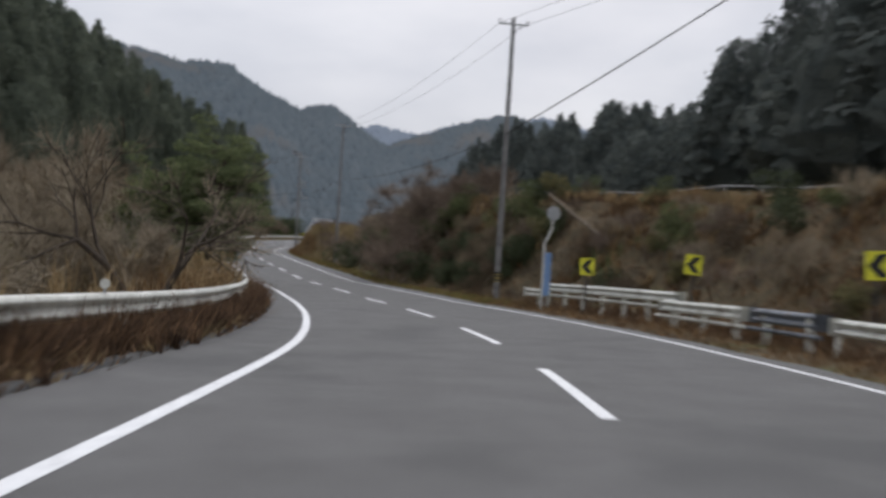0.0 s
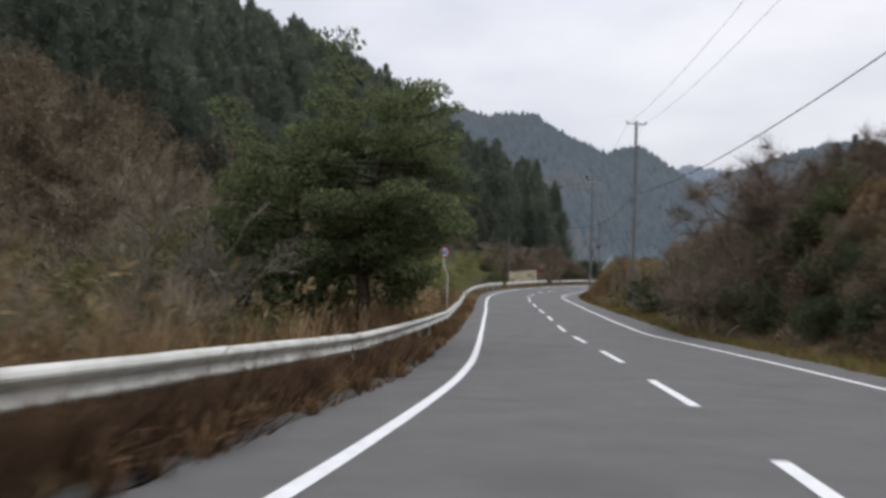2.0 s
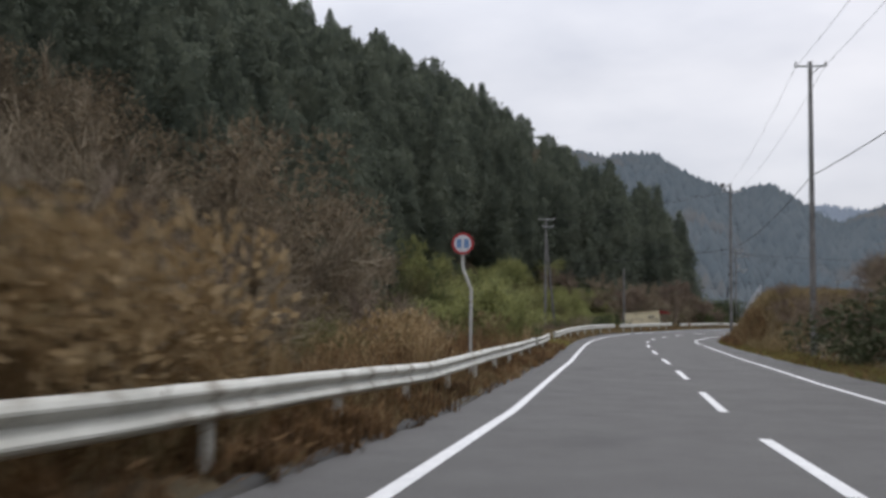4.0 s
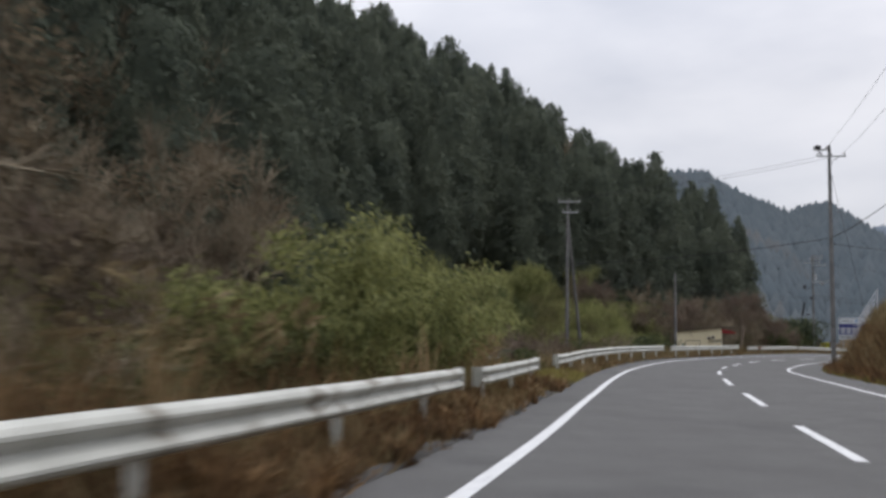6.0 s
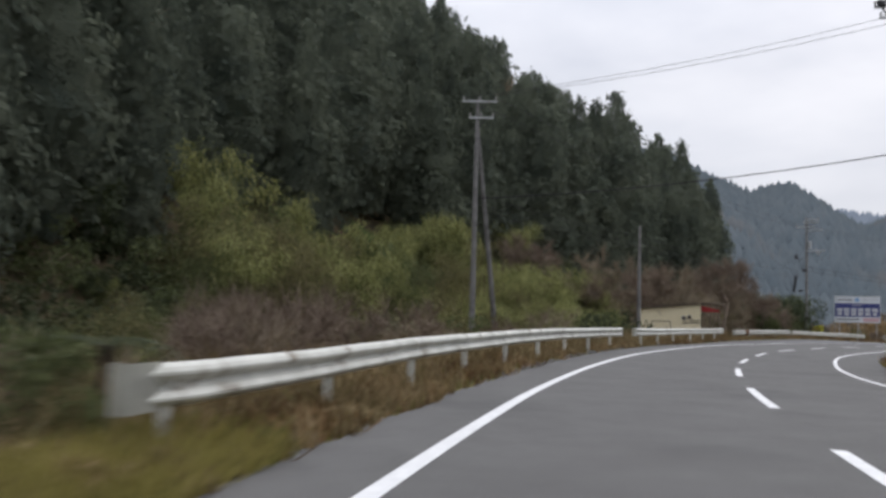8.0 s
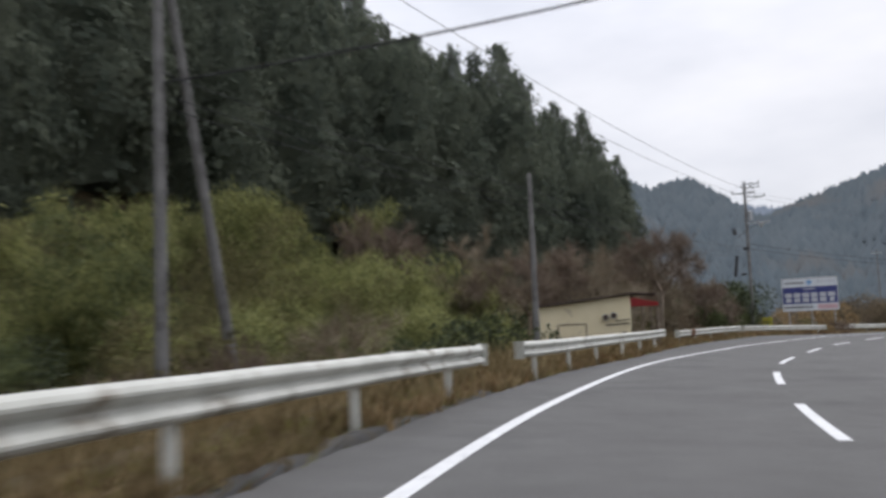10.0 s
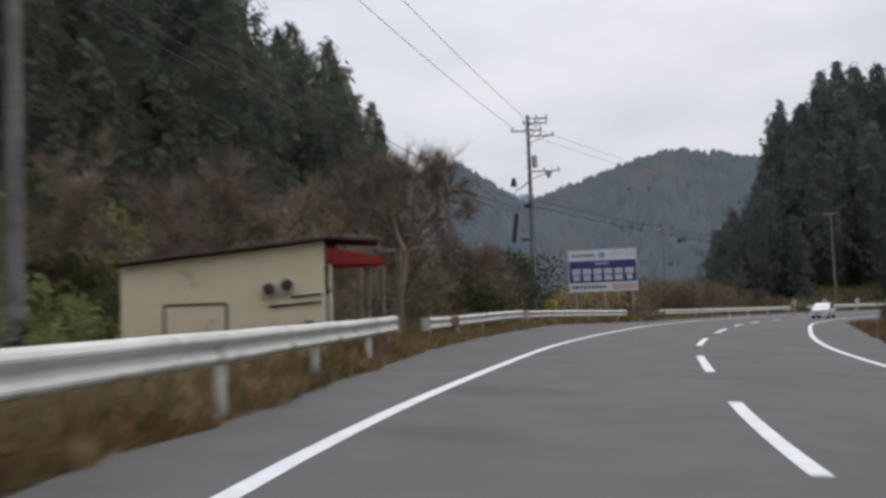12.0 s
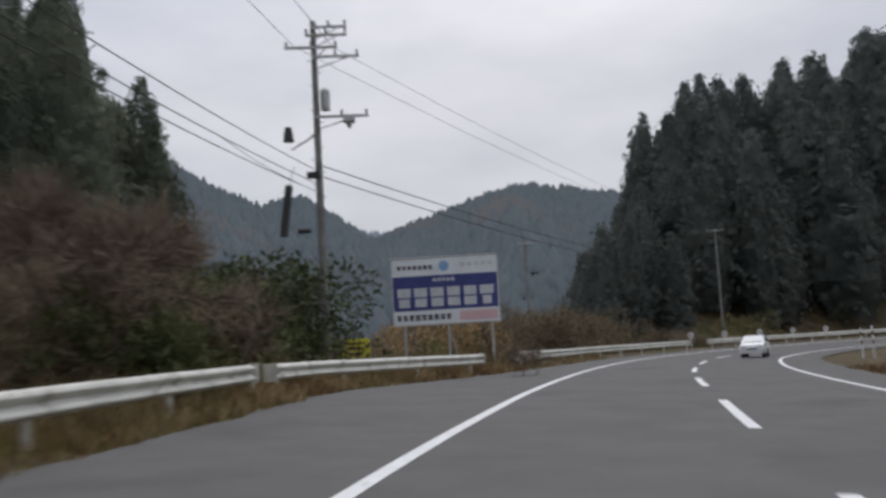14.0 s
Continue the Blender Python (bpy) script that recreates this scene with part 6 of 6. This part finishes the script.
for x, y, sc in ((-7.9, 122.6, 0.55), (-8.6, 124.2, 0.7), (-9.2, 126.0, 0.75), (-7.7, 125.0, 0.5), (-10.2, 124.6, 0.85)):
    plant("evergreen_bush", pick(K_BIGGREEN + K_EVERGREEN), x, y, sc, "small dark green bush in a gap of the rail", "shrub", "dark bushes in the gap")

# round the shed and the last pole
for x, y, sc, k in ((-16, 158, 2.2, 1), (-11, 161, 2.0, 0), (-13, 168, 2.6, 1), (-8, 165, 2.2, 1), (-19, 165, 2.8, 0), (-9, 173, 2.6, 1), (-6, 159, 1.7, 1)):
    plant("leafy_bush", K_BROAD[k], x, y, sc, "olive leafy bush among bare trees", "shrub", "leafy bushes behind the shed")
plant("bare_tree", K_CHERRY2, -1.7, 160.0, 1.2, "leafless cherry tree with a wide twiggy crown", "tree", turn=40)
for x, y, sc in ((-5.5, 157.5, 1.15), (-9.0, 157, 1.2), (-4.0, 166, 1.2), (-13, 163, 1.5), (-8.5, 169, 1.4), (-7, 162, 1.3), (-12, 173, 1.5), (-3.5, 176, 1.2), (-18, 160, 1.5)):
    plant("bare_tree", pick(K_TREE + [K_CHERRY2]), x, y, sc, "leafless brown tree below the wood", "tree", "bare trees behind the shed")
for x, y, sc in ((-1.2, 166.5, 1.25), (-2.8, 170.5, 1.4), (0.4, 172.5, 1.2), (-4.6, 168.0, 1.5), (1.2, 176.5, 1.1), (-1.0, 175.0, 1.35), (-5.5, 172.5, 1.6), (-3.0, 163.5, 1.2)):
    plant("bare_tree", pick(K_REDTREE + K_TREE), x, y, sc, "leafless brown tree with a dense twiggy crown", "tree", "bare trees past the shed")
for x, y, sc in ((-1.0, 168, 1.5), (1.4, 172, 1.7), (3.0, 178, 1.9), (0.2, 177, 2.0), (-3.0, 173, 2.0), (2.0, 184, 2.1), (-2.2, 181, 2.2)):
    plant("shrub", pick(K_GREEN + K_OLIVE), x, y, sc, L_GREEN, "shrub", "shrubs round the last pole")
for x, y in along_road(20, 158, 174, -10.0, -14):
    plant("shrub", pick(K_OLIVE + K_GREEN + K_PINKISH + K_PINKISH), x, y, p_rng.uniform(0.9, 1.6), "low olive bush under bare trees", "shrub", "low bushes past the shed")
for x, y in along_road(18, 161, 182, -12, -20):
    plant("bare_shrub", pick(K_RED + K_BROWN), x, y, p_rng.uniform(1.2, 1.8), "tall leafless brown shrub behind the shed", "shrub", "tall shrubs behind the shed")
for k in range(22):
    x, y = p_rng.uniform(-7, 3.4), p_rng.uniform(180, 202)
    plant("shrub", pick(K_OLIVE + K_GREEN + K_BIGGREEN + K_EVERGREEN), x, y, p_rng.uniform(1.8, 2.9), "olive and green bush beside the last pole", "shrub", "bushes past the last pole")
for x, y, sc in ((6.2, 190.2, 1.6), (7.6, 191.6, 1.5), (4.9, 189.0, 1.9), (3.6, 187.2, 2.0), (5.8, 193.0, 2.0)):
    plant("shrub", pick(K_OLIVE + K_BIG), x, y, sc, "olive bush behind the last pole", "shrub", "bushes past the last pole")
for x, y, sc in ((-3.2, 168.5, 0.8), (0.3, 180.5, 0.8), (-5.5, 176, 0.9)):
    plant("bamboo_clump", pick(K_BAMBOO2), x, y, sc, L_BAMBOO, "bamboo", "bamboo behind the rail")
for x, y, sc, k in ((2.0, 182.5, 3.0, 0), (4.6, 186.5, 3.2, 2), (0.2, 187.0, 3.4, 1), (3.2, 190.5, 3.5, 0), (-2.2, 184.0, 3.2, 2), (-0.2, 179.0, 2.4, 0)):
    plant("tree", K_BROAD[k], x, y, sc, "leafy green tree in a thicket beside the last pole", "tree", "leafy trees by the last pole")
for x, y, sc in ((12.9, 182.6, 0.55), (13.6, 183.0, 0.45)):
    plant("bare_shrub", pick(K_RED), x, y, sc, "brown withered bush that fills a gap in the rail", "shrub")
for k in range(46):
    x, y = p_rng.uniform(8, 62), p_rng.uniform(196, 248)
    s_, o_ = nearest(np.array([x]), np.array([y]))
    if -26 < o_[0] < -9.5:
        plant("bare_shrub", pick(K_RED + K_BROWN), x, y, p_rng.uniform(0.7, 1.5), "brown withered shrub beyond the far rail", "shrub", "withered shrubs beyond the bend")
        plant("shrub", pick(K_OLIVE), x + 1.5, y + 2, p_rng.uniform(0.8, 1.6), L_OLIVE, "shrub", "shrubs beyond the bend")

for k in range(46):
    x, y = p_rng.uniform(9, 60), p_rng.uniform(203, 262)
    s_, o_ = nearest(np.array([x]), np.array([y]))
    if -44 < o_[0] < -15:
        plant("shrub", pick(K_PINKISH + K_STRAW + K_BIG + K_PINKISH), x, y, p_rng.uniform(1.4, 2.6), "brown and tan bush on the slope beyond the bend", "shrub", "bushes beyond the bend")

for k in range(16):
    x, y = p_rng.uniform(19, 38), p_rng.uniform(212, 246)
    s_, o_ = nearest(np.array([x]), np.array([y]))
    if o_[0] < -11:
        plant("withered_bush", pick(K_RUST + K_BROAD[1:2]), x, y, p_rng.uniform(2.0, 3.3), "tall brown bush on the slope beyond the bend", "shrub", "bushes beyond the bend")

# right of the road
for x, y in along_road(26, 38, 84, 7.6, 13.5):
    plant("bare_shrub", pick(K_RED), x, y, p_rng.uniform(0.9, 1.45), L_RED, "shrub", "bare shrubs on the right bank")
for x, y in along_road(14, 46, 80, 9, 16):
    plant("bare_shrub", pick(K_RED + K_BROWN), x, y, p_rng.uniform(1.1, 1.6), L_RED, "shrub", "bare shrubs on the right bank")
for x, y in along_road(16, 30, 72, 7.8, 11):
    plant("shrub", pick(K_GREEN), x, y, p_rng.uniform(0.6, 1.1), L_GREEN, "shrub", "green shrubs on the right bank")
for x, y in along_road(18, 27, 62, 8.3, 12.5):
    plant("shrub", pick(K_BIGGREEN + K_PINKISH + K_PINKISH), x, y, p_rng.uniform(1.0, 1.6), "dark thicket shrub on the bank below the terrace", "shrub", "thicket on the right bank")
for x, y, sc in ((9.6, 43.0, 1.3), (10.2, 46.0, 1.5), (9.4, 49.0, 1.3), (10.6, 51.0, 1.5), (9.3, 54.0, 1.2), (11.2, 44.5, 1.6), (12.0, 49.0, 1.7)):
    plant("bare_shrub", pick(K_RED), x, y, sc, "dense leafless brown shrub at the foot of a cherry tree", "shrub", "bare shrubs on the right bank")
for x, y in along_road(18, 26, 62, 7.3, 9.8):
    plant("evergreen_bush", pick(K_EVERGREEN + K_BROAD[2:]), x, y, p_rng.uniform(0.7, 1.2), "dark evergreen bush at the foot of the thicket", "shrub", "dark bushes at the foot of the thicket")
for x, y in along_road(14, 28, 60, 8.8, 12.5):
    plant("withered_bush", pick(K_RUST), x, y, p_rng.uniform(0.7, 1.15), "dense dark brown bush on the bank below the terrace", "shrub", "thicket on the right bank")
plant("bare_tree", K_CHERRY, 12.0, 48.0, 1.5, "leafless reddish cherry tree that spreads over the bank", "tree", turn=200, sink=1.2, tall=0.8)
plant("evergreen_bush", K_EVERGREEN[0], 8.8, 67.5, 1.7, "round dark evergreen bush on the bank", "shrub", turn=10)
plant("evergreen_bush", K_EVERGREEN[1], 10.8, 70.0, 1.5, "round dark evergreen bush on the bank", "shrub", turn=120)
for x, y in along_road(40, -30, 40, 9.5, 13.5):
    plant("bare_shrub", pick(K_BROWN + K_RED), x, y, p_rng.uniform(0.4, 0.75), "brown withered scrub on the cut bank", "shrub", "scrub on the cut bank")
for x, y in along_road(30, -28, 34, 10, 15.5):
    plant("evergreen_bush", pick(K_EVERGREEN + K_BIGGREEN + K_PINKISH), x, y, p_rng.uniform(0.6, 1.15), "dark bush on the cut bank", "shrub", "bushes on the cut bank")
for x, y in along_road(22, -30, 40, 9.5, 14.5):
    plant("shrub", pick(K_OLIVE + K_GREEN + K_PINKISH), x, y, p_rng.uniform(0.5, 1.0), "low green and brown scrub on the cut bank", "shrub", "scrub on the cut bank")
for x, y in along_road(18, 138, 185, 7.0, 11):
    plant("shrub", pick(K_GREEN + K_PINKISH), x, y, p_rng.uniform(0.6, 0.95), "low dark shrub on the inside of the bend", "shrub", "shrubs inside the last bend")
for x, y in along_road(14, 86, 132, 8.5, 14):
    plant("bare_shrub", pick(K_RED), x, y, p_rng.uniform(0.35, 0.6), "withered scrub on the grassy bank", "shrub", "scrub on the grassy bank")

# the upper terrace: a low rail and a leaning timber
terr = holder("terrace_rail", pose(0, 0, 0), "pale weathered rail along the upper terrace", "rail")
for k in range(16):
    x, y = 20.5 + 0.55 * k, 34 - 2.6 * k
    tube_part("post", (x, y, gz(x, y) - 0.3), (x, y, gz(x, y) + 0.9), 0.04, 0.04, M_GALV, terr)
    if k:
        xa, ya = x - 0.55, y + 2.6
        for h in (0.45, 0.85):
            tube_part("bar", (xa, ya, gz(xa, ya) + h), (x, y, gz(x, y) + h), 0.03, 0.03, M_GALV, terr, 6)
beam = holder("leaning_timber", pose(15.6, 22.5, 0), "pale timber that leans on the cut bank", "timber")
tube_part("pole", (-0.6, 1.4, 5.6), (1.2, -1.6, 3.6), 0.08, 0.08, M_WOOD, beam)

# ---- grass and weeds ----


def tufts_of(rng, place, height, reach, per, width):
    """Arching blades in tufts: per blades round each place, two four-cornered pieces a blade."""
    n = len(place) * per
    base = np.repeat(place, per, 0) + rng.normal(0, 1, (n, 3)) * np.array([0.05, 0.05, 0.0])
    h = np.repeat(np.broadcast_to(height, len(place)), per) * rng.uniform(0.45, 1.1, n)
    th = rng.random(n) * 6.283
    out = np.stack([np.cos(th), np.sin(th), np.zeros(n)], 1)
    far = (reach * h * rng.uniform(0.15, 1.0, n))[:, None]
    side = np.stack([-np.sin(th + rng.normal(0, 0.9, n)), np.cos(th), np.zeros(n)], 1) * width * rng.uniform(0.3, 0.7, (n, 1))
    up = np.array([0, 0, 1.0]) * h[:, None]
    mid = base + out * far * 0.35 + up * 0.68
    tip = base + out * far + up * (1 - 0.3 * far / (reach * h[:, None]))
    low_piece = np.stack([base - side, base + side, mid + side * 0.85, mid - side * 0.85], 1)
    top_piece = np.stack([mid - side * 0.85, mid + side * 0.85, tip + side * 0.1, tip - side * 0.1], 1)
    return np.concatenate([low_piece, top_piece]).reshape(-1, 3)


g_rng = np.random.default_rng(99)


def verge_places(n, y0, y1, o0, o1, clump=0.0):
    """Places beside the road; o0 and o1 are functions of the distance along it."""
    s = g_rng.uniform(s_at(y0), s_at(y1), n)
    if clump:
        centres = g_rng.uniform(s_at(y0), s_at(y1), max(3, int((y1 - y0) * clump)))
        s = centres[g_rng.integers(len(centres), size=n)] + g_rng.normal(0, 0.35, n)
    p, t = base_xy(s)
    u = g_rng.random(n)
    a, b = np.array([o0(v) for v in s]), np.array([o1(v) for v in s])
    o = a + (b - a) * u
    x, y = p[:, 0] + t[:, 1] * o, p[:, 1] - t[:, 0] * o
    return np.stack([x, y, ground_z(x, y) - 0.03], 1)


def stuff(name, verts, size, material, label, category):
    return tagged(array_object(name, verts, size, material), label, category, kind="stuff")


edge_o = lambda s: -float(edge_left(base_xy(s)[0][1]))
pl = verge_places(11000, -38, 14, lambda s: edge_o(s) + 0.05, lambda s: rail_line(s) - 0.7, clump=2.5)
stuff("rotten_weeds", blades(g_rng, pl, g_rng.uniform(0.08, 0.45, len(pl)), g_rng.uniform(0.015, 0.05, len(pl)), 0.7), 3, M_WEEDDARK, "dark rotten weeds and leaves under the guard rail", "weeds")
pl = verge_places(23000, 11, 186, lambda s: edge_o(s) + 0.05, lambda s: rail_line(s) - 0.7, clump=1.4)
pl = pl[(pl[:, 1] < 81.8) | (pl[:, 1] > 86.5)]
stuff("verge_weeds", blades(g_rng, pl, g_rng.uniform(0.08, 0.42, len(pl)), g_rng.uniform(0.015, 0.045, len(pl)), 0.6), 3, M_WEED, "withered brown weeds under the guard rail", "weeds")
pl = verge_places(420, -38, 11, lambda s: edge_o(s) + 0.1, lambda s: rail_line(s) - 0.5, clump=1.6)
stuff("rotten_tufts", tufts_of(g_rng, pl, g_rng.uniform(0.2, 0.6, len(pl)), 0.9, 26, 0.022), 4, M_WEEDDARK, "brown weed tufts at the foot of the rail", "weeds")
pl = verge_places(700, 6, 80, lambda s: edge_o(s) + 0.1, lambda s: rail_line(s) - 0.5, clump=1.2)
stuff("weed_tufts", tufts_of(g_rng, pl, g_rng.uniform(0.2, 0.62, len(pl)), 0.9, 26, 0.022), 4, M_WEED, "rust-brown weed tufts that hide the rail's posts", "weeds")
pl = verge_places(520, 86, 188, lambda s: edge_o(s) + 0.05, lambda s: rail_line(s) - 0.5, clump=0.9)
stuff("low_tufts", tufts_of(g_rng, pl, g_rng.uniform(0.15, 0.45, len(pl)), 1.0, 26, 0.02), 4, M_STRAW, "tan and brown weed tufts along the road's edge", "weeds")
pl = verge_places(330, -38, 188, lambda s: edge_o(s) + 0.1, lambda s: rail_line(s) - 0.2, clump=0.5)
stuff("straw_tufts", tufts_of(g_rng, pl, g_rng.uniform(0.2, 0.55, len(pl)), 0.9, 30, 0.018), 4, M_REED, "tan dry grass tufts along the road's edge", "grass")
pl = verge_places(260, -38, 79, lambda s: rail_line(s) - 0.25, lambda s: rail_line(s) - 2.6, clump=0.5)
stuff("reed_tufts", tufts_of(g_rng, pl, g_rng.uniform(0.8, 1.75, len(pl)), 0.45, 34, 0.02), 4, M_REED, "tan withered reed clumps behind the rail", "grass")
pl = verge_places(300, -38, 79, lambda s: rail_line(s) - 2.0, lambda s: rail_line(s) - 8.0, clump=0.9)
stuff("field_tufts", tufts_of(g_rng, pl, g_rng.uniform(0.7, 1.5, len(pl)), 0.7, 34, 0.024), 4, M_WEED, "dry grass clumps on the ground below the road", "grass")
pl = verge_places(60000, -38, 186, lambda s: rail_line(s) - 0.3, lambda s: rail_line(s) - 6.0)
stuff("dry_grass", blades(g_rng, pl, g_rng.uniform(0.25, 0.95, len(pl)), g_rng.uniform(0.015, 0.05, len(pl)), 0.45), 3, M_STRAW, "dry straw-coloured grass behind the guard rail", "grass")
pl = verge_places(26000, -12, 200, lambda s: edge_o(s) + 0.0, lambda s: rail_line(s) - 0.4, clump=0.7)
stuff("verge_straw", blades(g_rng, pl, g_rng.uniform(0.1, 0.42, len(pl)), g_rng.uniform(0.015, 0.04, len(pl)), 0.5), 3, M_STRAW, "tan dry grass clumps at the road's edge", "grass")
pl = verge_places(16000, -38, 26, lambda s: rail_line(s) + 0.45, lambda s: rail_line(s) + 0.05, clump=1.0)
stuff("rail_weeds", blades(g_rng, pl, g_rng.uniform(0.35, 0.92, len(pl)), g_rng.uniform(0.012, 0.035, len(pl)), 0.45), 3, M_WEEDDARK, "brown weeds that overgrow the guard rail", "weeds")
pl = verge_places(14000, 82.2, 88, lambda s: edge_o(s) + 0.0, lambda s: rail_line(s) - 0.5)
stuff("gap_turf", blades(g_rng, pl, g_rng.uniform(0.12, 0.36, len(pl)), g_rng.uniform(0.015, 0.04, len(pl)), 0.5), 3, M_GAPTURF, "yellow-green turf in a gap of the rail", "grass")
pl = verge_places(15000, -4, 66, lambda s: rail_line(s) - 0.5, lambda s: rail_line(s) - 5.0, clump=0.8)
stuff("tall_dry_grass", blades(g_rng, pl, g_rng.uniform(0.7, 1.6, len(pl)), g_rng.uniform(0.015, 0.04, len(pl)), 0.35), 3, M_WEED, "tall dry pampas grass behind the guard rail", "grass")
pl = verge_places(500, 0, 66, lambda s: rail_line(s) - 0.5, lambda s: rail_line(s) - 5.0, clump=0.8)
tip = pl + np.stack([g_rng.normal(0, 0.25, len(pl)), g_rng.normal(0, 0.25, len(pl)), g_rng.uniform(1.2, 1.9, len(pl))], 1)
stuff("pampas_plumes", cards(np.repeat(tip, 4, 0) + g_rng.normal(0, 0.05, (4 * len(tip), 3)), np.array([0.35, 0.1, 1.0]) + g_rng.normal(0, 0.35, (4 * len(tip), 3)), g_rng.uniform(0.2, 0.4, 4 * len(tip)), 0.05, g_rng, 0.3), 4, M_STRAW, "feathery straw-coloured pampas plumes", "grass")
pl = verge_places(20000, 76, 175, lambda s: edge_o(s) + 0.05, lambda s: rail_line(s) - 1.0)
stuff("verge_turf", blades(g_rng, pl, g_rng.uniform(0.06, 0.25, len(pl)), g_rng.uniform(0.015, 0.04, len(pl)), 0.5), 3, M_TURF, "yellow-green turf at the road's edge", "grass")
pl = verge_places(34000, -38, 186, lambda s: EDGE_R - 0.05, lambda s: EDGE_R + 3.2)
stuff("right_verge_weeds", blades(g_rng, pl, g_rng.uniform(0.06, 0.4, len(pl)), g_rng.uniform(0.015, 0.045, len(pl)), 0.5), 3, M_WEED, "brown weeds and leaves on the verge", "weeds")
pl = verge_places(16000, 20, 130, lambda s: EDGE_R, lambda s: EDGE_R + 2.5)
stuff("right_verge_turf", blades(g_rng, pl, g_rng.uniform(0.08, 0.35, len(pl)), g_rng.uniform(0.015, 0.04, len(pl)), 0.5), 3, M_TURF, "yellow-green turf on the verge", "grass")
pl = verge_places(420, -38, 46, lambda s: 13.0, lambda s: 19.0, clump=0.6)
stuff("bank_straw", tufts_of(g_rng, pl, g_rng.uniform(0.35, 0.95, len(pl)), 0.9, 30, 0.035), 4, M_REED, "tan withered grass clumps on the cut bank", "grass")
pl = verge_places(260, 12, 50, lambda s: 10.4, lambda s: 14.5, clump=0.8)
stuff("terrace_edge_straw", tufts_of(g_rng, pl, g_rng.uniform(0.4, 0.9, len(pl)), 0.9, 30, 0.035), 4, M_REED, "tan withered grass along the terrace edge", "grass")
pl = verge_places(300, -38, 40, lambda s: 8.5, lambda s: 15.0, clump=0.3)
stuff("bank_rust_grass", tufts_of(g_rng, pl, g_rng.uniform(0.35, 0.9, len(pl)), 0.9, 30, 0.035), 4, M_WEED, "rust-brown grass clumps on the cut bank", "grass")
pl = verge_places(24000, -38, 44, lambda s: 7.0, lambda s: 17.5)
stuff("dark_bank_weeds", blades(g_rng, pl, g_rng.uniform(0.15, 0.7, len(pl)), g_rng.uniform(0.02, 0.07, len(pl)), 0.7), 3, M_WEEDDARK, "dark rotten weeds on the cut bank", "weeds")
pl = verge_places(20000, -38, 44, lambda s: 8.5, lambda s: 18.0, clump=0.35)
stuff("bank_weeds", blades(g_rng, pl, g_rng.uniform(0.15, 0.7, len(pl)), g_rng.uniform(0.02, 0.07, len(pl)), 0.7), 3, M_WEED, "dense withered weeds on the cut bank", "weeds")
pl = verge_places(30000, -38, 48, lambda s: 14.5, lambda s: 19.0)
stuff("bank_top_grass", blades(g_rng, pl, g_rng.uniform(0.2, 0.7, len(pl)), g_rng.uniform(0.02, 0.06, len(pl)), 0.6), 3, M_STRAW, "dry straw grass along the top of the cut bank", "grass")
pl = verge_places(16000, 92, 128, lambda s: EDGE_R + 0.3, lambda s: EDGE_R + 2.6)
stuff("mound_weeds", blades(g_rng, pl, g_rng.uniform(0.2, 0.7, len(pl)), g_rng.uniform(0.02, 0.06, len(pl)), 0.5), 3, M_WEED, "rust-brown weeds at the foot of the mound", "weeds")
pl = verge_places(40000, 84, 136, lambda s: EDGE_R + 1.0, lambda s: EDGE_R + 9.0)
stuff("inner_bank_grass", blades(g_rng, pl, g_rng.uniform(0.2, 0.8, len(pl)), g_rng.uniform(0.02, 0.06, len(pl)), 0.5), 3, M_STRAW, "orange-brown dry grass on the inner bank", "grass")
